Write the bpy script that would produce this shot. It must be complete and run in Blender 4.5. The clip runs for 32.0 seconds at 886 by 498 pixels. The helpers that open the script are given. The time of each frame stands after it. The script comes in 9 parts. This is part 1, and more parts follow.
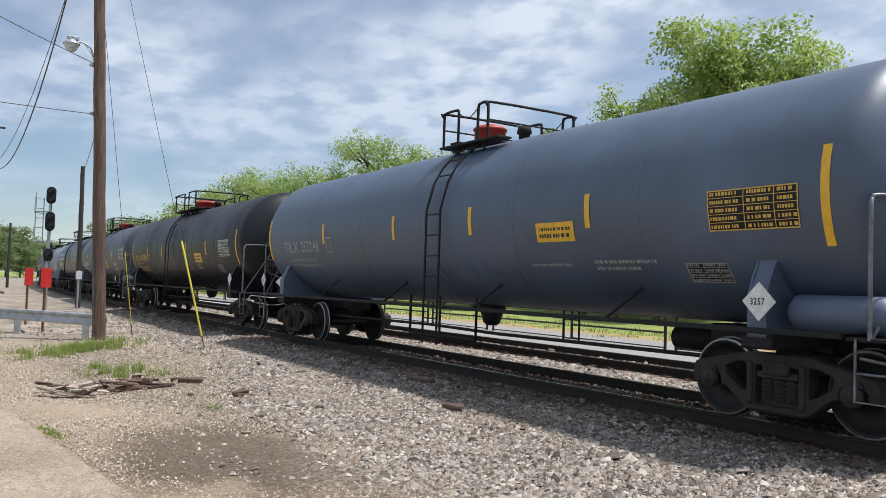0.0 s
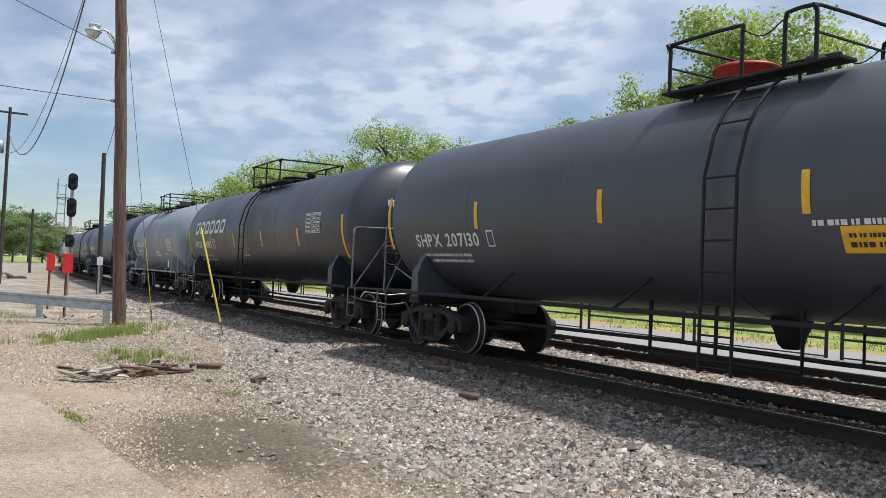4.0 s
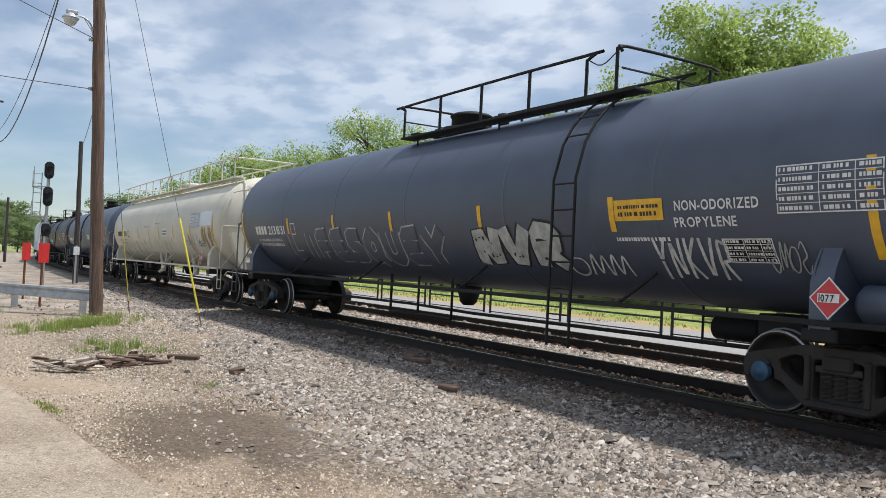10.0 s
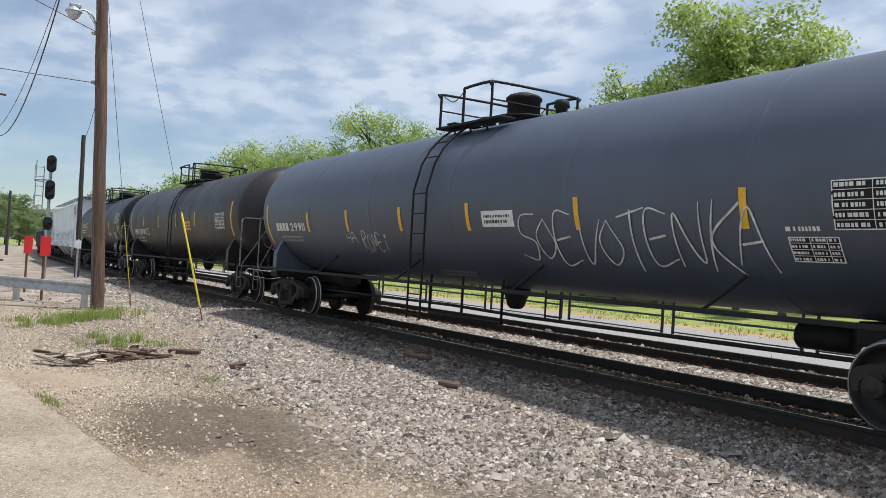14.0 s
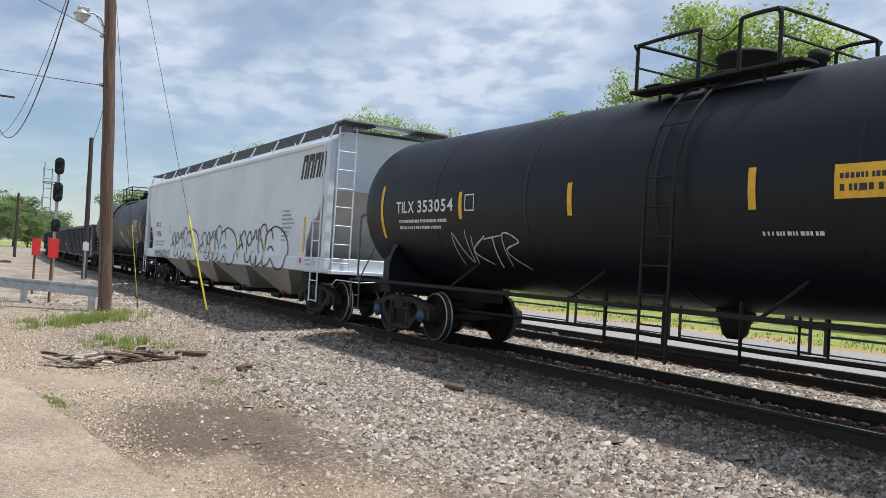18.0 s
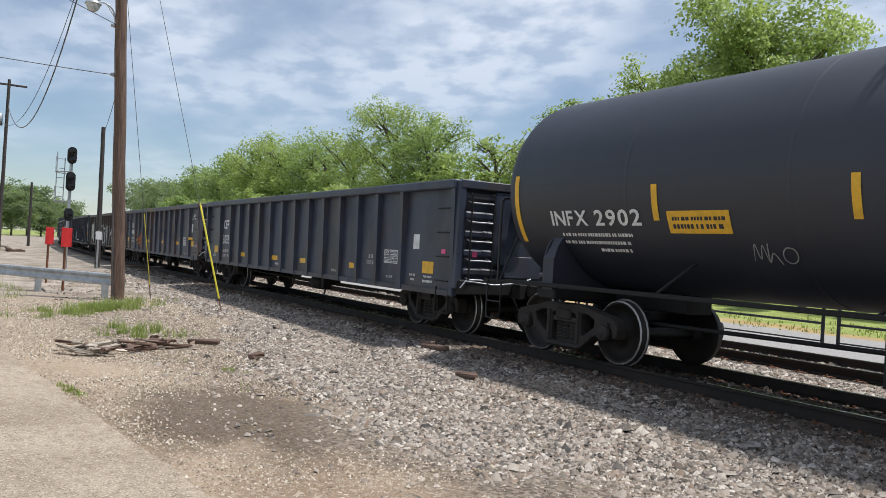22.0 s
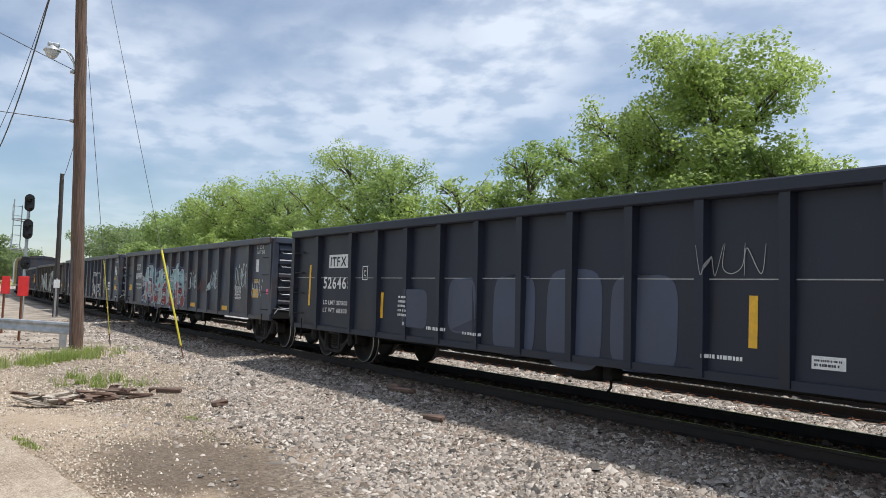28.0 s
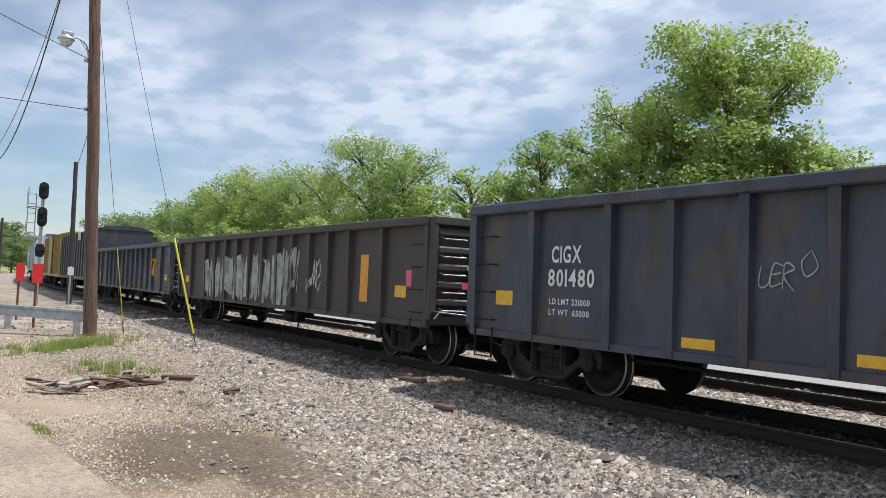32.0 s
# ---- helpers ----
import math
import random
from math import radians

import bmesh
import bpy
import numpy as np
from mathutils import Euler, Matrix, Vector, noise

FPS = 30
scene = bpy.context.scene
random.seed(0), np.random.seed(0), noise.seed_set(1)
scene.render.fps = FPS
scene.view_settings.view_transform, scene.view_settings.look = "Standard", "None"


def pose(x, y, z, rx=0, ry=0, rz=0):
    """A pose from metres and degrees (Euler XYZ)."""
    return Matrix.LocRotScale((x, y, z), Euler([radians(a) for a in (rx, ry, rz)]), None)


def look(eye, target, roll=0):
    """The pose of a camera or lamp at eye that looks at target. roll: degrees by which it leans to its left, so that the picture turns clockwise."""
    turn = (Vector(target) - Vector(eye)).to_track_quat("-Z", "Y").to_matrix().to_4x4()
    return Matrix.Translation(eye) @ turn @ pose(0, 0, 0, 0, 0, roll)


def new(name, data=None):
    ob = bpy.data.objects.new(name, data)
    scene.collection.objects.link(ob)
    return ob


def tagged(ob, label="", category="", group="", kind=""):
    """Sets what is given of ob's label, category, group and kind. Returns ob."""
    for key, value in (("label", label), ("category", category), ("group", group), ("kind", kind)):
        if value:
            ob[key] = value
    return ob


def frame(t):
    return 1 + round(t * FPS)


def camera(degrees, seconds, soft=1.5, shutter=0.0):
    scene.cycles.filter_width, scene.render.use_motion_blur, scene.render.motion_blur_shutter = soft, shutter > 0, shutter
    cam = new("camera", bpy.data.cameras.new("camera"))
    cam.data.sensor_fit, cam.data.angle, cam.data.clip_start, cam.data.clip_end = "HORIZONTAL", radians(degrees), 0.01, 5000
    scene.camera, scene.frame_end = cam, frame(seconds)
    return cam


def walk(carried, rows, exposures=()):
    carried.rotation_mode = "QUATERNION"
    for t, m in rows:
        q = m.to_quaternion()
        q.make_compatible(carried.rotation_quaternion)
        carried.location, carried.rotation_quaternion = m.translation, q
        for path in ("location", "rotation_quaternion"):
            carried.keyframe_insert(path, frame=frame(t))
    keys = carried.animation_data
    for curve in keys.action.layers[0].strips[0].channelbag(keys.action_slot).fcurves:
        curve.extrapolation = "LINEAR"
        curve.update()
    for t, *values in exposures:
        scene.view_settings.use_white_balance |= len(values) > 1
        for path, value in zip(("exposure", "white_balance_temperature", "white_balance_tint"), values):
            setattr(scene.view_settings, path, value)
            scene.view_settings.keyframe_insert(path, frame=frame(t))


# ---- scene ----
import itertools

# ======== camera: a phone held by somebody who stands still ========
EYE = (0.0, 0.0, 1.413)          # z = 0 is the top of the rails
cam = camera(56.44, 32.0, soft=0.8)


def aim(yaw, pitch, roll):
    """Pose of the camera: yaw from the track's far direction (-x), all in degrees."""
    a, p = radians(yaw), radians(pitch)
    way = Vector((-math.cos(a) * math.cos(p), math.sin(a) * math.cos(p), math.sin(p)))
    return look(EYE, Vector(EYE) + way, roll)


# seconds, yaw, pitch, roll
TURNS = [
    (0, 32.40, 2.60, 1.97), (0.5, 32.37, 2.61, 1.96), (1, 32.33, 2.71, 2.03), (1.5, 32.32, 2.80, 2.06), (2, 32.26, 2.90, 2.11),
    (2.5, 32.10, 2.95, 2.25), (3, 31.88, 2.78, 2.32), (3.5, 31.55, 2.35, 2.43), (5.5, 30.84, 0.50, 2.74), (6, 31.12, 0.38, 2.83),
    (6.5, 31.39, 0.34, 3.09), (7, 31.60, 0.29, 3.30), (7.5, 31.68, 0.33, 3.43), (8, 31.83, 0.39, 3.36), (8.5, 32.07, 0.59, 3.20),
    (9, 32.35, 0.84, 3.01), (9.5, 32.52, 1.11, 2.92), (10, 32.59, 1.33, 2.91), (10.5, 32.62, 1.50, 3.00), (11, 32.61, 1.58, 3.06),
    (11.5, 32.56, 1.56, 3.06), (12, 32.54, 1.46, 3.10), (12.5, 32.54, 1.32, 3.19), (13, 32.54, 1.19, 3.18), (13.5, 32.54, 1.12, 3.28),
    (14, 32.50, 1.08, 3.35), (14.5, 32.37, 1.06, 3.44), (16.5, 32.11, 1.02, 3.43), (17, 32.11, 1.06, 3.38), (17.5, 32.10, 1.18, 3.49),
    (18, 32.05, 1.24, 3.47), (18.5, 31.96, 1.24, 3.47), (19, 31.82, 1.12, 3.45), (19.5, 31.69, 0.86, 3.38), (20, 31.60, 0.58, 3.28),
    (20.5, 31.54, 0.42, 3.28), (21, 31.49, 0.40, 3.40), (21.5, 31.44, 0.43, 3.44), (22, 31.34, 0.39, 3.38), (22.5, 31.35, 0.32, 3.34),
    (23, 31.59, 0.21, 3.21), (23.5, 32.05, 0.20, 2.91), (24, 32.75, 0.39, 2.47), (24.5, 33.44, 0.80, 2.07), (25, 33.94, 1.38, 1.71),
    (25.5, 34.19, 1.94, 1.39), (27.5, 33.87, 3.37, 2.00), (28, 33.63, 3.39, 2.30), (28.5, 33.46, 3.28, 2.49), (29, 33.38, 3.19, 2.66),
    (29.5, 33.37, 3.15, 2.82), (30, 33.32, 3.09, 2.83), (30.5, 33.22, 3.04, 2.83), (31, 33.05, 2.90, 2.78), (31.5, 32.91, 2.72, 2.67),
    (32, 32.86, 2.66, 2.68),
]
EXPOSURES = [(0, 0.0), (22, 0.0), (28, 0.10), (32, 0.10)]      # the phone opens up a little for the dark cars
walk(cam, [(t, aim(a, b, c)) for t, a, b, c in TURNS], EXPOSURES)

# ======== world and sun ========
TO_SUN = Vector((0.20, 0.325, 0.91)).normalized()
SUN_EL = math.asin(TO_SUN.z)
SUN_AZ = math.atan2(TO_SUN.x, TO_SUN.y)      # clockwise from +y

world = bpy.data.worlds.new("sky")
world.use_nodes = True
scene.world = world


def build_sky():
    nt = world.node_tree
    n, l = nt.nodes, nt.links
    n.clear()
    out = n.new("ShaderNodeOutputWorld")
    bg = n.new("ShaderNodeBackground")
    bg.inputs["Strength"].default_value = 0.103
    sky = n.new("ShaderNodeTexSky")
    sky.sky_type = "NISHITA"
    sky.sun_disc = False
    sky.sun_elevation = SUN_EL
    sky.sun_rotation = SUN_AZ
    sky.air_density, sky.dust_density, sky.ozone_density = 1.0, 0.25, 3.6
    co = n.new("ShaderNodeTexCoord")
    sep = n.new("ShaderNodeSeparateXYZ")
    l.new(co.outputs["Generated"], sep.inputs[0])

    def math_node(op, a, b=None, clamp=False):
        m = n.new("ShaderNodeMath")
        m.operation, m.use_clamp = op, clamp
        for k, v in enumerate((a, b)):
            if v is None:
                continue
            if isinstance(v, (int, float)):
                m.inputs[k].default_value = v
            else:
                l.new(v, m.inputs[k])
        return m.outputs[0]

    # a flat layer of cloud high up: the direction's foot on a plane
    den = math_node("ADD", math_node("MAXIMUM", sep.outputs["Z"], 0.0), 0.16)
    px, py = math_node("DIVIDE", sep.outputs["X"], den), math_node("DIVIDE", sep.outputs["Y"], den)
    com = n.new("ShaderNodeCombineXYZ")
    l.new(px, com.inputs[0]), l.new(py, com.inputs[1])

    def cloud(scale, detail, lo, hi, turn, stretch, rough=0.55, dist=0.0):
        mp = n.new("ShaderNodeMapping")
        mp.inputs["Rotation"].default_value = (0, 0, radians(turn))
        mp.inputs["Scale"].default_value = (scale, scale * stretch, 1)
        tx = n.new("ShaderNodeTexNoise")
        tx.inputs["Scale"].default_value = 1.0
        tx.inputs["Detail"].default_value = detail
        tx.inputs["Roughness"].default_value = rough
        tx.inputs["Distortion"].default_value = dist
        mr = n.new("ShaderNodeMapRange")
        mr.interpolation_type = "SMOOTHSTEP"
        mr.inputs[1].default_value, mr.inputs[2].default_value = lo, hi
        l.new(com.outputs[0], mp.inputs["Vector"])
        l.new(mp.outputs[0], tx.inputs["Vector"])
        l.new(tx.outputs[0], mr.inputs[0])
        return mr.outputs[0]

    big = cloud(0.80, 3.0, 0.36, 0.62, 35, 1.4)
    puffs = cloud(6.2, 5.0, 0.36, 0.60, 20, 1.12, 0.50, 0.08)
    veil = cloud(1.9, 5.5, 0.38, 0.76, 50, 1.45, 0.56, 0.2)
    a = math_node("MULTIPLY", big, math_node("ADD", math_node("MULTIPLY", puffs, 0.62), 0.38))
    a = math_node("ADD", a, math_node("MULTIPLY", veil, 0.28), True)
    a = math_node("ADD", math_node("MULTIPLY", a, 0.83), 0.17)
    low = n.new("ShaderNodeMapRange")            # the layer thins out towards the horizon
    low.interpolation_type = "SMOOTHSTEP"
    for k, v in enumerate((0.02, 0.30, 0.30, 0.92)):
        low.inputs[k + 1].default_value = v
    l.new(sep.outputs["Z"], low.inputs[0])
    a = math_node("MULTIPLY", a, low.outputs[0])
    mix = n.new("ShaderNodeMix")
    mix.data_type = "RGBA"
    l.new(a, mix.inputs["Factor"])
    l.new(sky.outputs[0], mix.inputs["A"])
    mix.inputs["B"].default_value = (7.5, 8.25, 9.45, 1)
    l.new(mix.outputs["Result"], bg.inputs["Color"])
    l.new(bg.outputs[0], out.inputs[0])


build_sky()
lamp = bpy.data.lights.new("sun", "SUN")
lamp.energy, lamp.angle, lamp.color = 4.5, radians(3.0), (1.0, 0.975, 0.945)
sun = new("sun", lamp)
sun.matrix_world = look((0, 0, 60), Vector((0, 0, 60)) - TO_SUN)

# ======== materials ========
class Nodes:
    """A few shortcuts for building a node material."""

    def __init__(self, name):
        self.mat = bpy.data.materials.new(name)
        self.mat.use_nodes = True
        self.nt = self.mat.node_tree
        self.n, self.l = self.nt.nodes, self.nt.links
        self.bsdf = self.n["Principled BSDF"]
        self.co = self.n.new("ShaderNodeTexCoord")

    def feed(self, sock, v):
        if isinstance(v, bpy.types.NodeSocket):
            self.l.new(v, sock)
        elif isinstance(v, (tuple, list)) and len(v) == 3 and len(sock.default_value) == 4:
            sock.default_value = (*v, 1)
        else:
            sock.default_value = v

    def mapped(self, scale=(1, 1, 1), space="Object"):
        m = self.n.new("ShaderNodeMapping")
        m.inputs["Scale"].default_value = scale
        self.l.new(self.co.outputs[space], m.inputs["Vector"])
        return m.outputs[0]

    def noise(self, scale, detail=4, rough=0.55, vec=None, dist=0.0):
        t = self.n.new("ShaderNodeTexNoise")
        t.inputs["Scale"].default_value, t.inputs["Detail"].default_value = scale, detail
        t.inputs["Roughness"].default_value, t.inputs["Distortion"].default_value = rough, dist
        self.l.new(vec or self.co.outputs["Object"], t.inputs["Vector"])
        return t.outputs[0]

    def voronoi(self, scale, vec=None, out="Distance", feature="F1"):
        t = self.n.new("ShaderNodeTexVoronoi")
        t.feature = feature
        t.inputs["Scale"].default_value = scale
        self.l.new(vec or self.co.outputs["Object"], t.inputs["Vector"])
        return t.outputs[out]

    def ramp(self, v, lo, hi, a=0.0, b=1.0, smooth=True):
        m = self.n.new("ShaderNodeMapRange")
        m.interpolation_type = "SMOOTHSTEP" if smooth else "LINEAR"
        self.feed(m.inputs[0], v)
        for k, x in enumerate((lo, hi, a, b)):
            m.inputs[k + 1].default_value = x
        return m.outputs[0]

    def mix(self, f, a, b, mode="MIX"):
        m = self.n.new("ShaderNodeMix")
        m.data_type, m.blend_type = "RGBA", mode
        self.feed(m.inputs["Factor"], f)
        self.feed(m.inputs["A"], a)
        self.feed(m.inputs["B"], b)
        return m.outputs["Result"]

    def math(self, op, a, b=0.0, clamp=False):
        m = self.n.new("ShaderNodeMath")
        m.operation, m.use_clamp = op, clamp
        self.feed(m.inputs[0], a)
        self.feed(m.inputs[1], b)
        return m.outputs[0]

    def done(self, color, rough=0.6, metal=0.0, bump=None, strength=0.3, dist=0.01, spec=0.5):
        self.feed(self.bsdf.inputs["Base Color"], color)
        self.feed(self.bsdf.inputs["Roughness"], rough)
        self.feed(self.bsdf.inputs["Metallic"], metal)
        self.bsdf.inputs["Specular IOR Level"].default_value = spec
        if bump is not None:
            b = self.n.new("ShaderNodeBump")
            b.inputs["Strength"].default_value, b.inputs["Distance"].default_value = strength, dist
            self.l.new(bump, b.inputs["Height"])
            self.l.new(b.outputs[0], self.bsdf.inputs["Normal"])
        return self.mat


def plain(name, col, rough=0.6, metal=0.0, vary=0.25, scale=6.0, bump=0.15, spec=0.5):
    m = Nodes(name)
    a = m.noise(scale, 5)
    b = m.noise(scale * 9, 4)
    c = m.mix(m.ramp(a, 0.3, 0.7), [x * (1 - vary) for x in col], [min(1, x * (1 + vary)) for x in col])
    c = m.mix(m.ramp(b, 0.45, 0.75, 0, 0.35), c, [x * 0.6 for x in col])
    r = m.ramp(a, 0.2, 0.8, rough - 0.08, min(1, rough + 0.1))
    return m.done(c, r, metal, b, bump, 0.004, spec)


def car_paint(name, col, dirt=(0.09, 0.08, 0.07), amount=0.4, rough=0.44, rust=0.0, fade=0.2, warm=None, spec=0.6):
    """Weathered paint of a railway car: faded patches, streaks that run down, grime low down and a little rust."""
    m = Nodes(name)
    info = m.n.new("ShaderNodeObjectInfo")
    add = m.n.new("ShaderNodeVectorMath")
    add.operation = "ADD"
    m.l.new(m.co.outputs["Object"], add.inputs[0])
    com = m.n.new("ShaderNodeCombineXYZ")
    m.l.new(m.math("MULTIPLY", info.outputs["Random"], 60.0), com.inputs[0])
    m.l.new(com.outputs[0], add.inputs[1])
    mp = m.n.new("ShaderNodeMapping")
    mp.inputs["Scale"].default_value = (1, 0.12, 0.12)
    m.l.new(add.outputs[0], mp.inputs["Vector"])
    streak = m.noise(3.6, 5, 0.6, mp.outputs[0])
    patch = m.noise(0.55, 4, 0.6, add.outputs[0])
    fine = m.noise(26.0, 5, 0.65, add.outputs[0])
    c = m.mix(m.ramp(patch, 0.3, 0.7), [x * (1 - fade) for x in col], [min(1, x * (1 + fade)) for x in col])
    if warm:
        c = m.mix(m.ramp(m.noise(0.75, 4, 0.6, add.outputs[0], 0.4), 0.46, 0.66, 0, 0.8), c, warm)
    c = m.mix(m.ramp(streak, 0.52, 0.85, 0, amount * 0.55), c, dirt)
    c = m.mix(m.ramp(fine, 0.55, 0.8, 0, amount * 0.5), c, dirt)
    if rust:
        spots = m.noise(3.2, 6, 0.7, add.outputs[0], 0.6)
        c = m.mix(m.ramp(spots, 0.68 - rust * 0.16, 0.80 - rust * 0.12, 0, 0.85), c, (0.13, 0.055, 0.028))
    if warm:                                     # sooty runs and scuffs on the flat sheets
        mq = m.n.new("ShaderNodeMapping")
        mq.inputs["Scale"].default_value = (1, 1, 0.45)
        m.l.new(add.outputs[0], mq.inputs["Vector"])
        c = m.mix(m.ramp(m.noise(1.9, 5, 0.6, mq.outputs[0], 0.5), 0.46, 0.68, 0, 0.6), c, [x * 0.38 for x in col])
    r = m.ramp(patch, 0.3, 0.75, rough - 0.04, rough + 0.12)
    return m.done(c, r, 0.0, m.noise(2.2, 5, 0.55, add.outputs[0]), 0.25, 0.012, spec)


M = {}
M["tank_grey_blue"] = car_paint("paint_grey_blue", (0.074, 0.103, 0.158), amount=0.3)
M["tank_black"] = car_paint("paint_black", (0.013, 0.014, 0.019), (0.040, 0.028, 0.023), 0.25, 0.42, 0.35, spec=0.3)
M["tank_dark"] = car_paint("paint_charcoal", (0.054, 0.062, 0.078), (0.06, 0.055, 0.05), 0.35)
M["tank_slate"] = car_paint("paint_slate", (0.064, 0.081, 0.119), (0.085, 0.092, 0.105), 0.35)
M["tank_navy"] = car_paint("paint_navy_grey", (0.023, 0.029, 0.042), (0.04, 0.04, 0.045), 0.35, 0.38, spec=0.7)
M["tank_jet"] = car_paint("paint_jet", (0.0058, 0.0072, 0.0125), (0.017, 0.018, 0.022), 0.3, 0.42, spec=0.3)
M["tank_ink"] = car_paint("paint_ink", (0.016, 0.020, 0.033), (0.030, 0.031, 0.037), 0.3, 0.52, spec=0.7)
M["tank_brown"] = car_paint("paint_brown_black", (0.023, 0.020, 0.022), (0.045, 0.035, 0.032), 0.3, 0.42, 0.1, spec=0.35)
M["tank_light"] = car_paint("paint_light_grey", (0.235, 0.265, 0.300), (0.13, 0.11, 0.09), 0.45, 0.5, 0.1)
M["tank_cream"] = car_paint("paint_cream", (0.58, 0.55, 0.46), (0.26, 0.22, 0.16), 0.45, 0.5, 0.05, 0.1)
M["hopper_white"] = car_paint("paint_pale_grey", (0.67, 0.725, 0.79), (0.46, 0.45, 0.43), 0.25, 0.5, 0.0, 0.08)
M["gon_black"] = car_paint("paint_gondola_black", (0.050, 0.060, 0.086), (0.076, 0.070, 0.070), 0.45, 0.46, 0.20, 0.35, (0.088, 0.060, 0.048), 0.45)
M["gon_navy"] = car_paint("paint_gondola_navy", (0.037, 0.048, 0.078), (0.058, 0.060, 0.072), 0.45, 0.44, 0.12, 0.3, (0.058, 0.050, 0.050), 0.5)
M["gon_blue"] = car_paint("paint_gondola_blue_black", (0.0125, 0.0165, 0.031), (0.022, 0.025, 0.034), 0.3, 0.50, 0.03, spec=0.45)
M["gon_brown"] = car_paint("paint_gondola_brown", (0.050, 0.040, 0.035), (0.09, 0.055, 0.038), 0.55, 0.6, 0.55)
M["yellow_car"] = car_paint("paint_dull_yellow", (0.32, 0.22, 0.06), amount=0.4, rust=0.2)
M["underframe"] = plain("underframe_black", (0.0065, 0.0062, 0.0065), 0.75, vary=0.35)
M["truck"] = plain("cast_steel_grimy", (0.029, 0.0245, 0.022), 0.8, vary=0.4, scale=5)
M["wheel"] = plain("wheel_brown_steel", (0.017, 0.014, 0.0125), 0.6, 0.2, vary=0.3, scale=7)
M["tread"] = plain("wheel_rim_bright", (0.42, 0.41, 0.40), 0.40, 0.55, vary=0.15)
M["spring"] = plain("spring_steel", (0.035, 0.032, 0.03), 0.7)
M["cap_blue"] = plain("bearing_cap", (0.035, 0.085, 0.15), 0.5, 0.2)
M["rail_side"] = plain("rail_rusty", (0.026, 0.020, 0.017), 0.8, 0.1, vary=0.35, scale=3)
M["rail_top"] = plain("rail_polished", (0.50, 0.50, 0.50), 0.25, 1.0, vary=0.1)
M["yellow"] = plain("reflective_yellow", (0.78, 0.44, 0.03), 0.45, vary=0.12, scale=9)
M["orange"] = plain("label_orange", (0.75, 0.33, 0.03), 0.5, vary=0.1)
M["white"] = plain("stencil_white", (0.72, 0.73, 0.72), 0.6, vary=0.12, scale=14)
M["grey_mark"] = plain("stencil_grey", (0.34, 0.35, 0.35), 0.6, vary=0.2, scale=14)
M["gold"] = plain("stencil_gold", (0.62, 0.40, 0.08), 0.6, vary=0.12, scale=14)
M["black_mark"] = plain("stencil_black", (0.03, 0.03, 0.035), 0.55, vary=0.2)
M["red"] = plain("paint_red", (0.42, 0.035, 0.03), 0.5, vary=0.2)
M["placard_red"] = plain("placard_red", (0.55, 0.05, 0.06), 0.5, vary=0.1)
M["pink"] = plain("tag_pink", (0.75, 0.10, 0.25), 0.5, vary=0.1)
M["spray_white"] = plain("spray_white", (0.55, 0.56, 0.56), 0.7, vary=0.3, scale=8)
M["spray_black"] = plain("spray_black", (0.015, 0.015, 0.02), 0.6, vary=0.2)
M["spray_blue"] = plain("spray_pale_blue", (0.29, 0.44, 0.46), 0.65, vary=0.3, scale=4)
M["spray_red"] = plain("spray_brick_red", (0.29, 0.055, 0.06), 0.65, vary=0.3, scale=4)
M["spray_mist"] = plain("spray_pale_aqua", (0.46, 0.56, 0.58), 0.65, vary=0.2, scale=6)
M["spray_rust"] = plain("spray_faded_red", (0.14, 0.075, 0.07), 0.7, vary=0.3)
M["spray_navy"] = plain("spray_navy", (0.03, 0.035, 0.09), 0.65)
M["spray_orange"] = plain("spray_orange", (0.50, 0.17, 0.05), 0.65, vary=0.2)
M["spray_mint"] = plain("spray_grey_green", (0.36, 0.38, 0.36), 0.7, vary=0.4, scale=3)
M["galv"] = plain("galvanised_steel", (0.42, 0.44, 0.46), 0.45, 0.6, vary=0.2, scale=4)
M["signal_black"] = plain("signal_black", (0.008, 0.008, 0.009), 0.55)
M["lens"] = plain("lens_dark", (0.004, 0.004, 0.004), 0.15)
M["sign_red"] = plain("sign_red", (0.55, 0.03, 0.03), 0.5, vary=0.12)
M["guard_yellow"] = plain("guard_yellow", (0.72, 0.62, 0.05), 0.5, vary=0.12)
M["wire"] = plain("wire_grey", (0.10, 0.10, 0.11), 0.6)
M["fence_black"] = plain("fence_black", (0.010, 0.010, 0.011), 0.5)
M["lamp_glass"] = plain("lamp_refractor", (0.55, 0.57, 0.58), 0.25, vary=0.1)
M["rail_worn"] = plain("handrail_worn_grey", (0.16, 0.165, 0.175), 0.4, 0.3, vary=0.4, scale=9)
M["rust"] = plain("rust", (0.16, 0.065, 0.03), 0.85, vary=0.4)


def wood_mat(name, col, along="Z", rough=0.85):
    m = Nodes(name)
    s = {"X": (0.6, 14, 14), "Z": (14, 14, 0.6)}[along]
    g = m.noise(2.2, 6, 0.65, m.mapped(s))
    p = m.noise(1.1, 4)
    c = m.mix(m.ramp(g, 0.3, 0.7), [x * 0.5 for x in col], [min(1, x * 1.5) for x in col])
    c = m.mix(m.ramp(p, 0.4, 0.75, 0, 0.6), c, [x * 0.7 for x in col])
    return m.done(c, rough, 0, g, 0.7, 0.012)


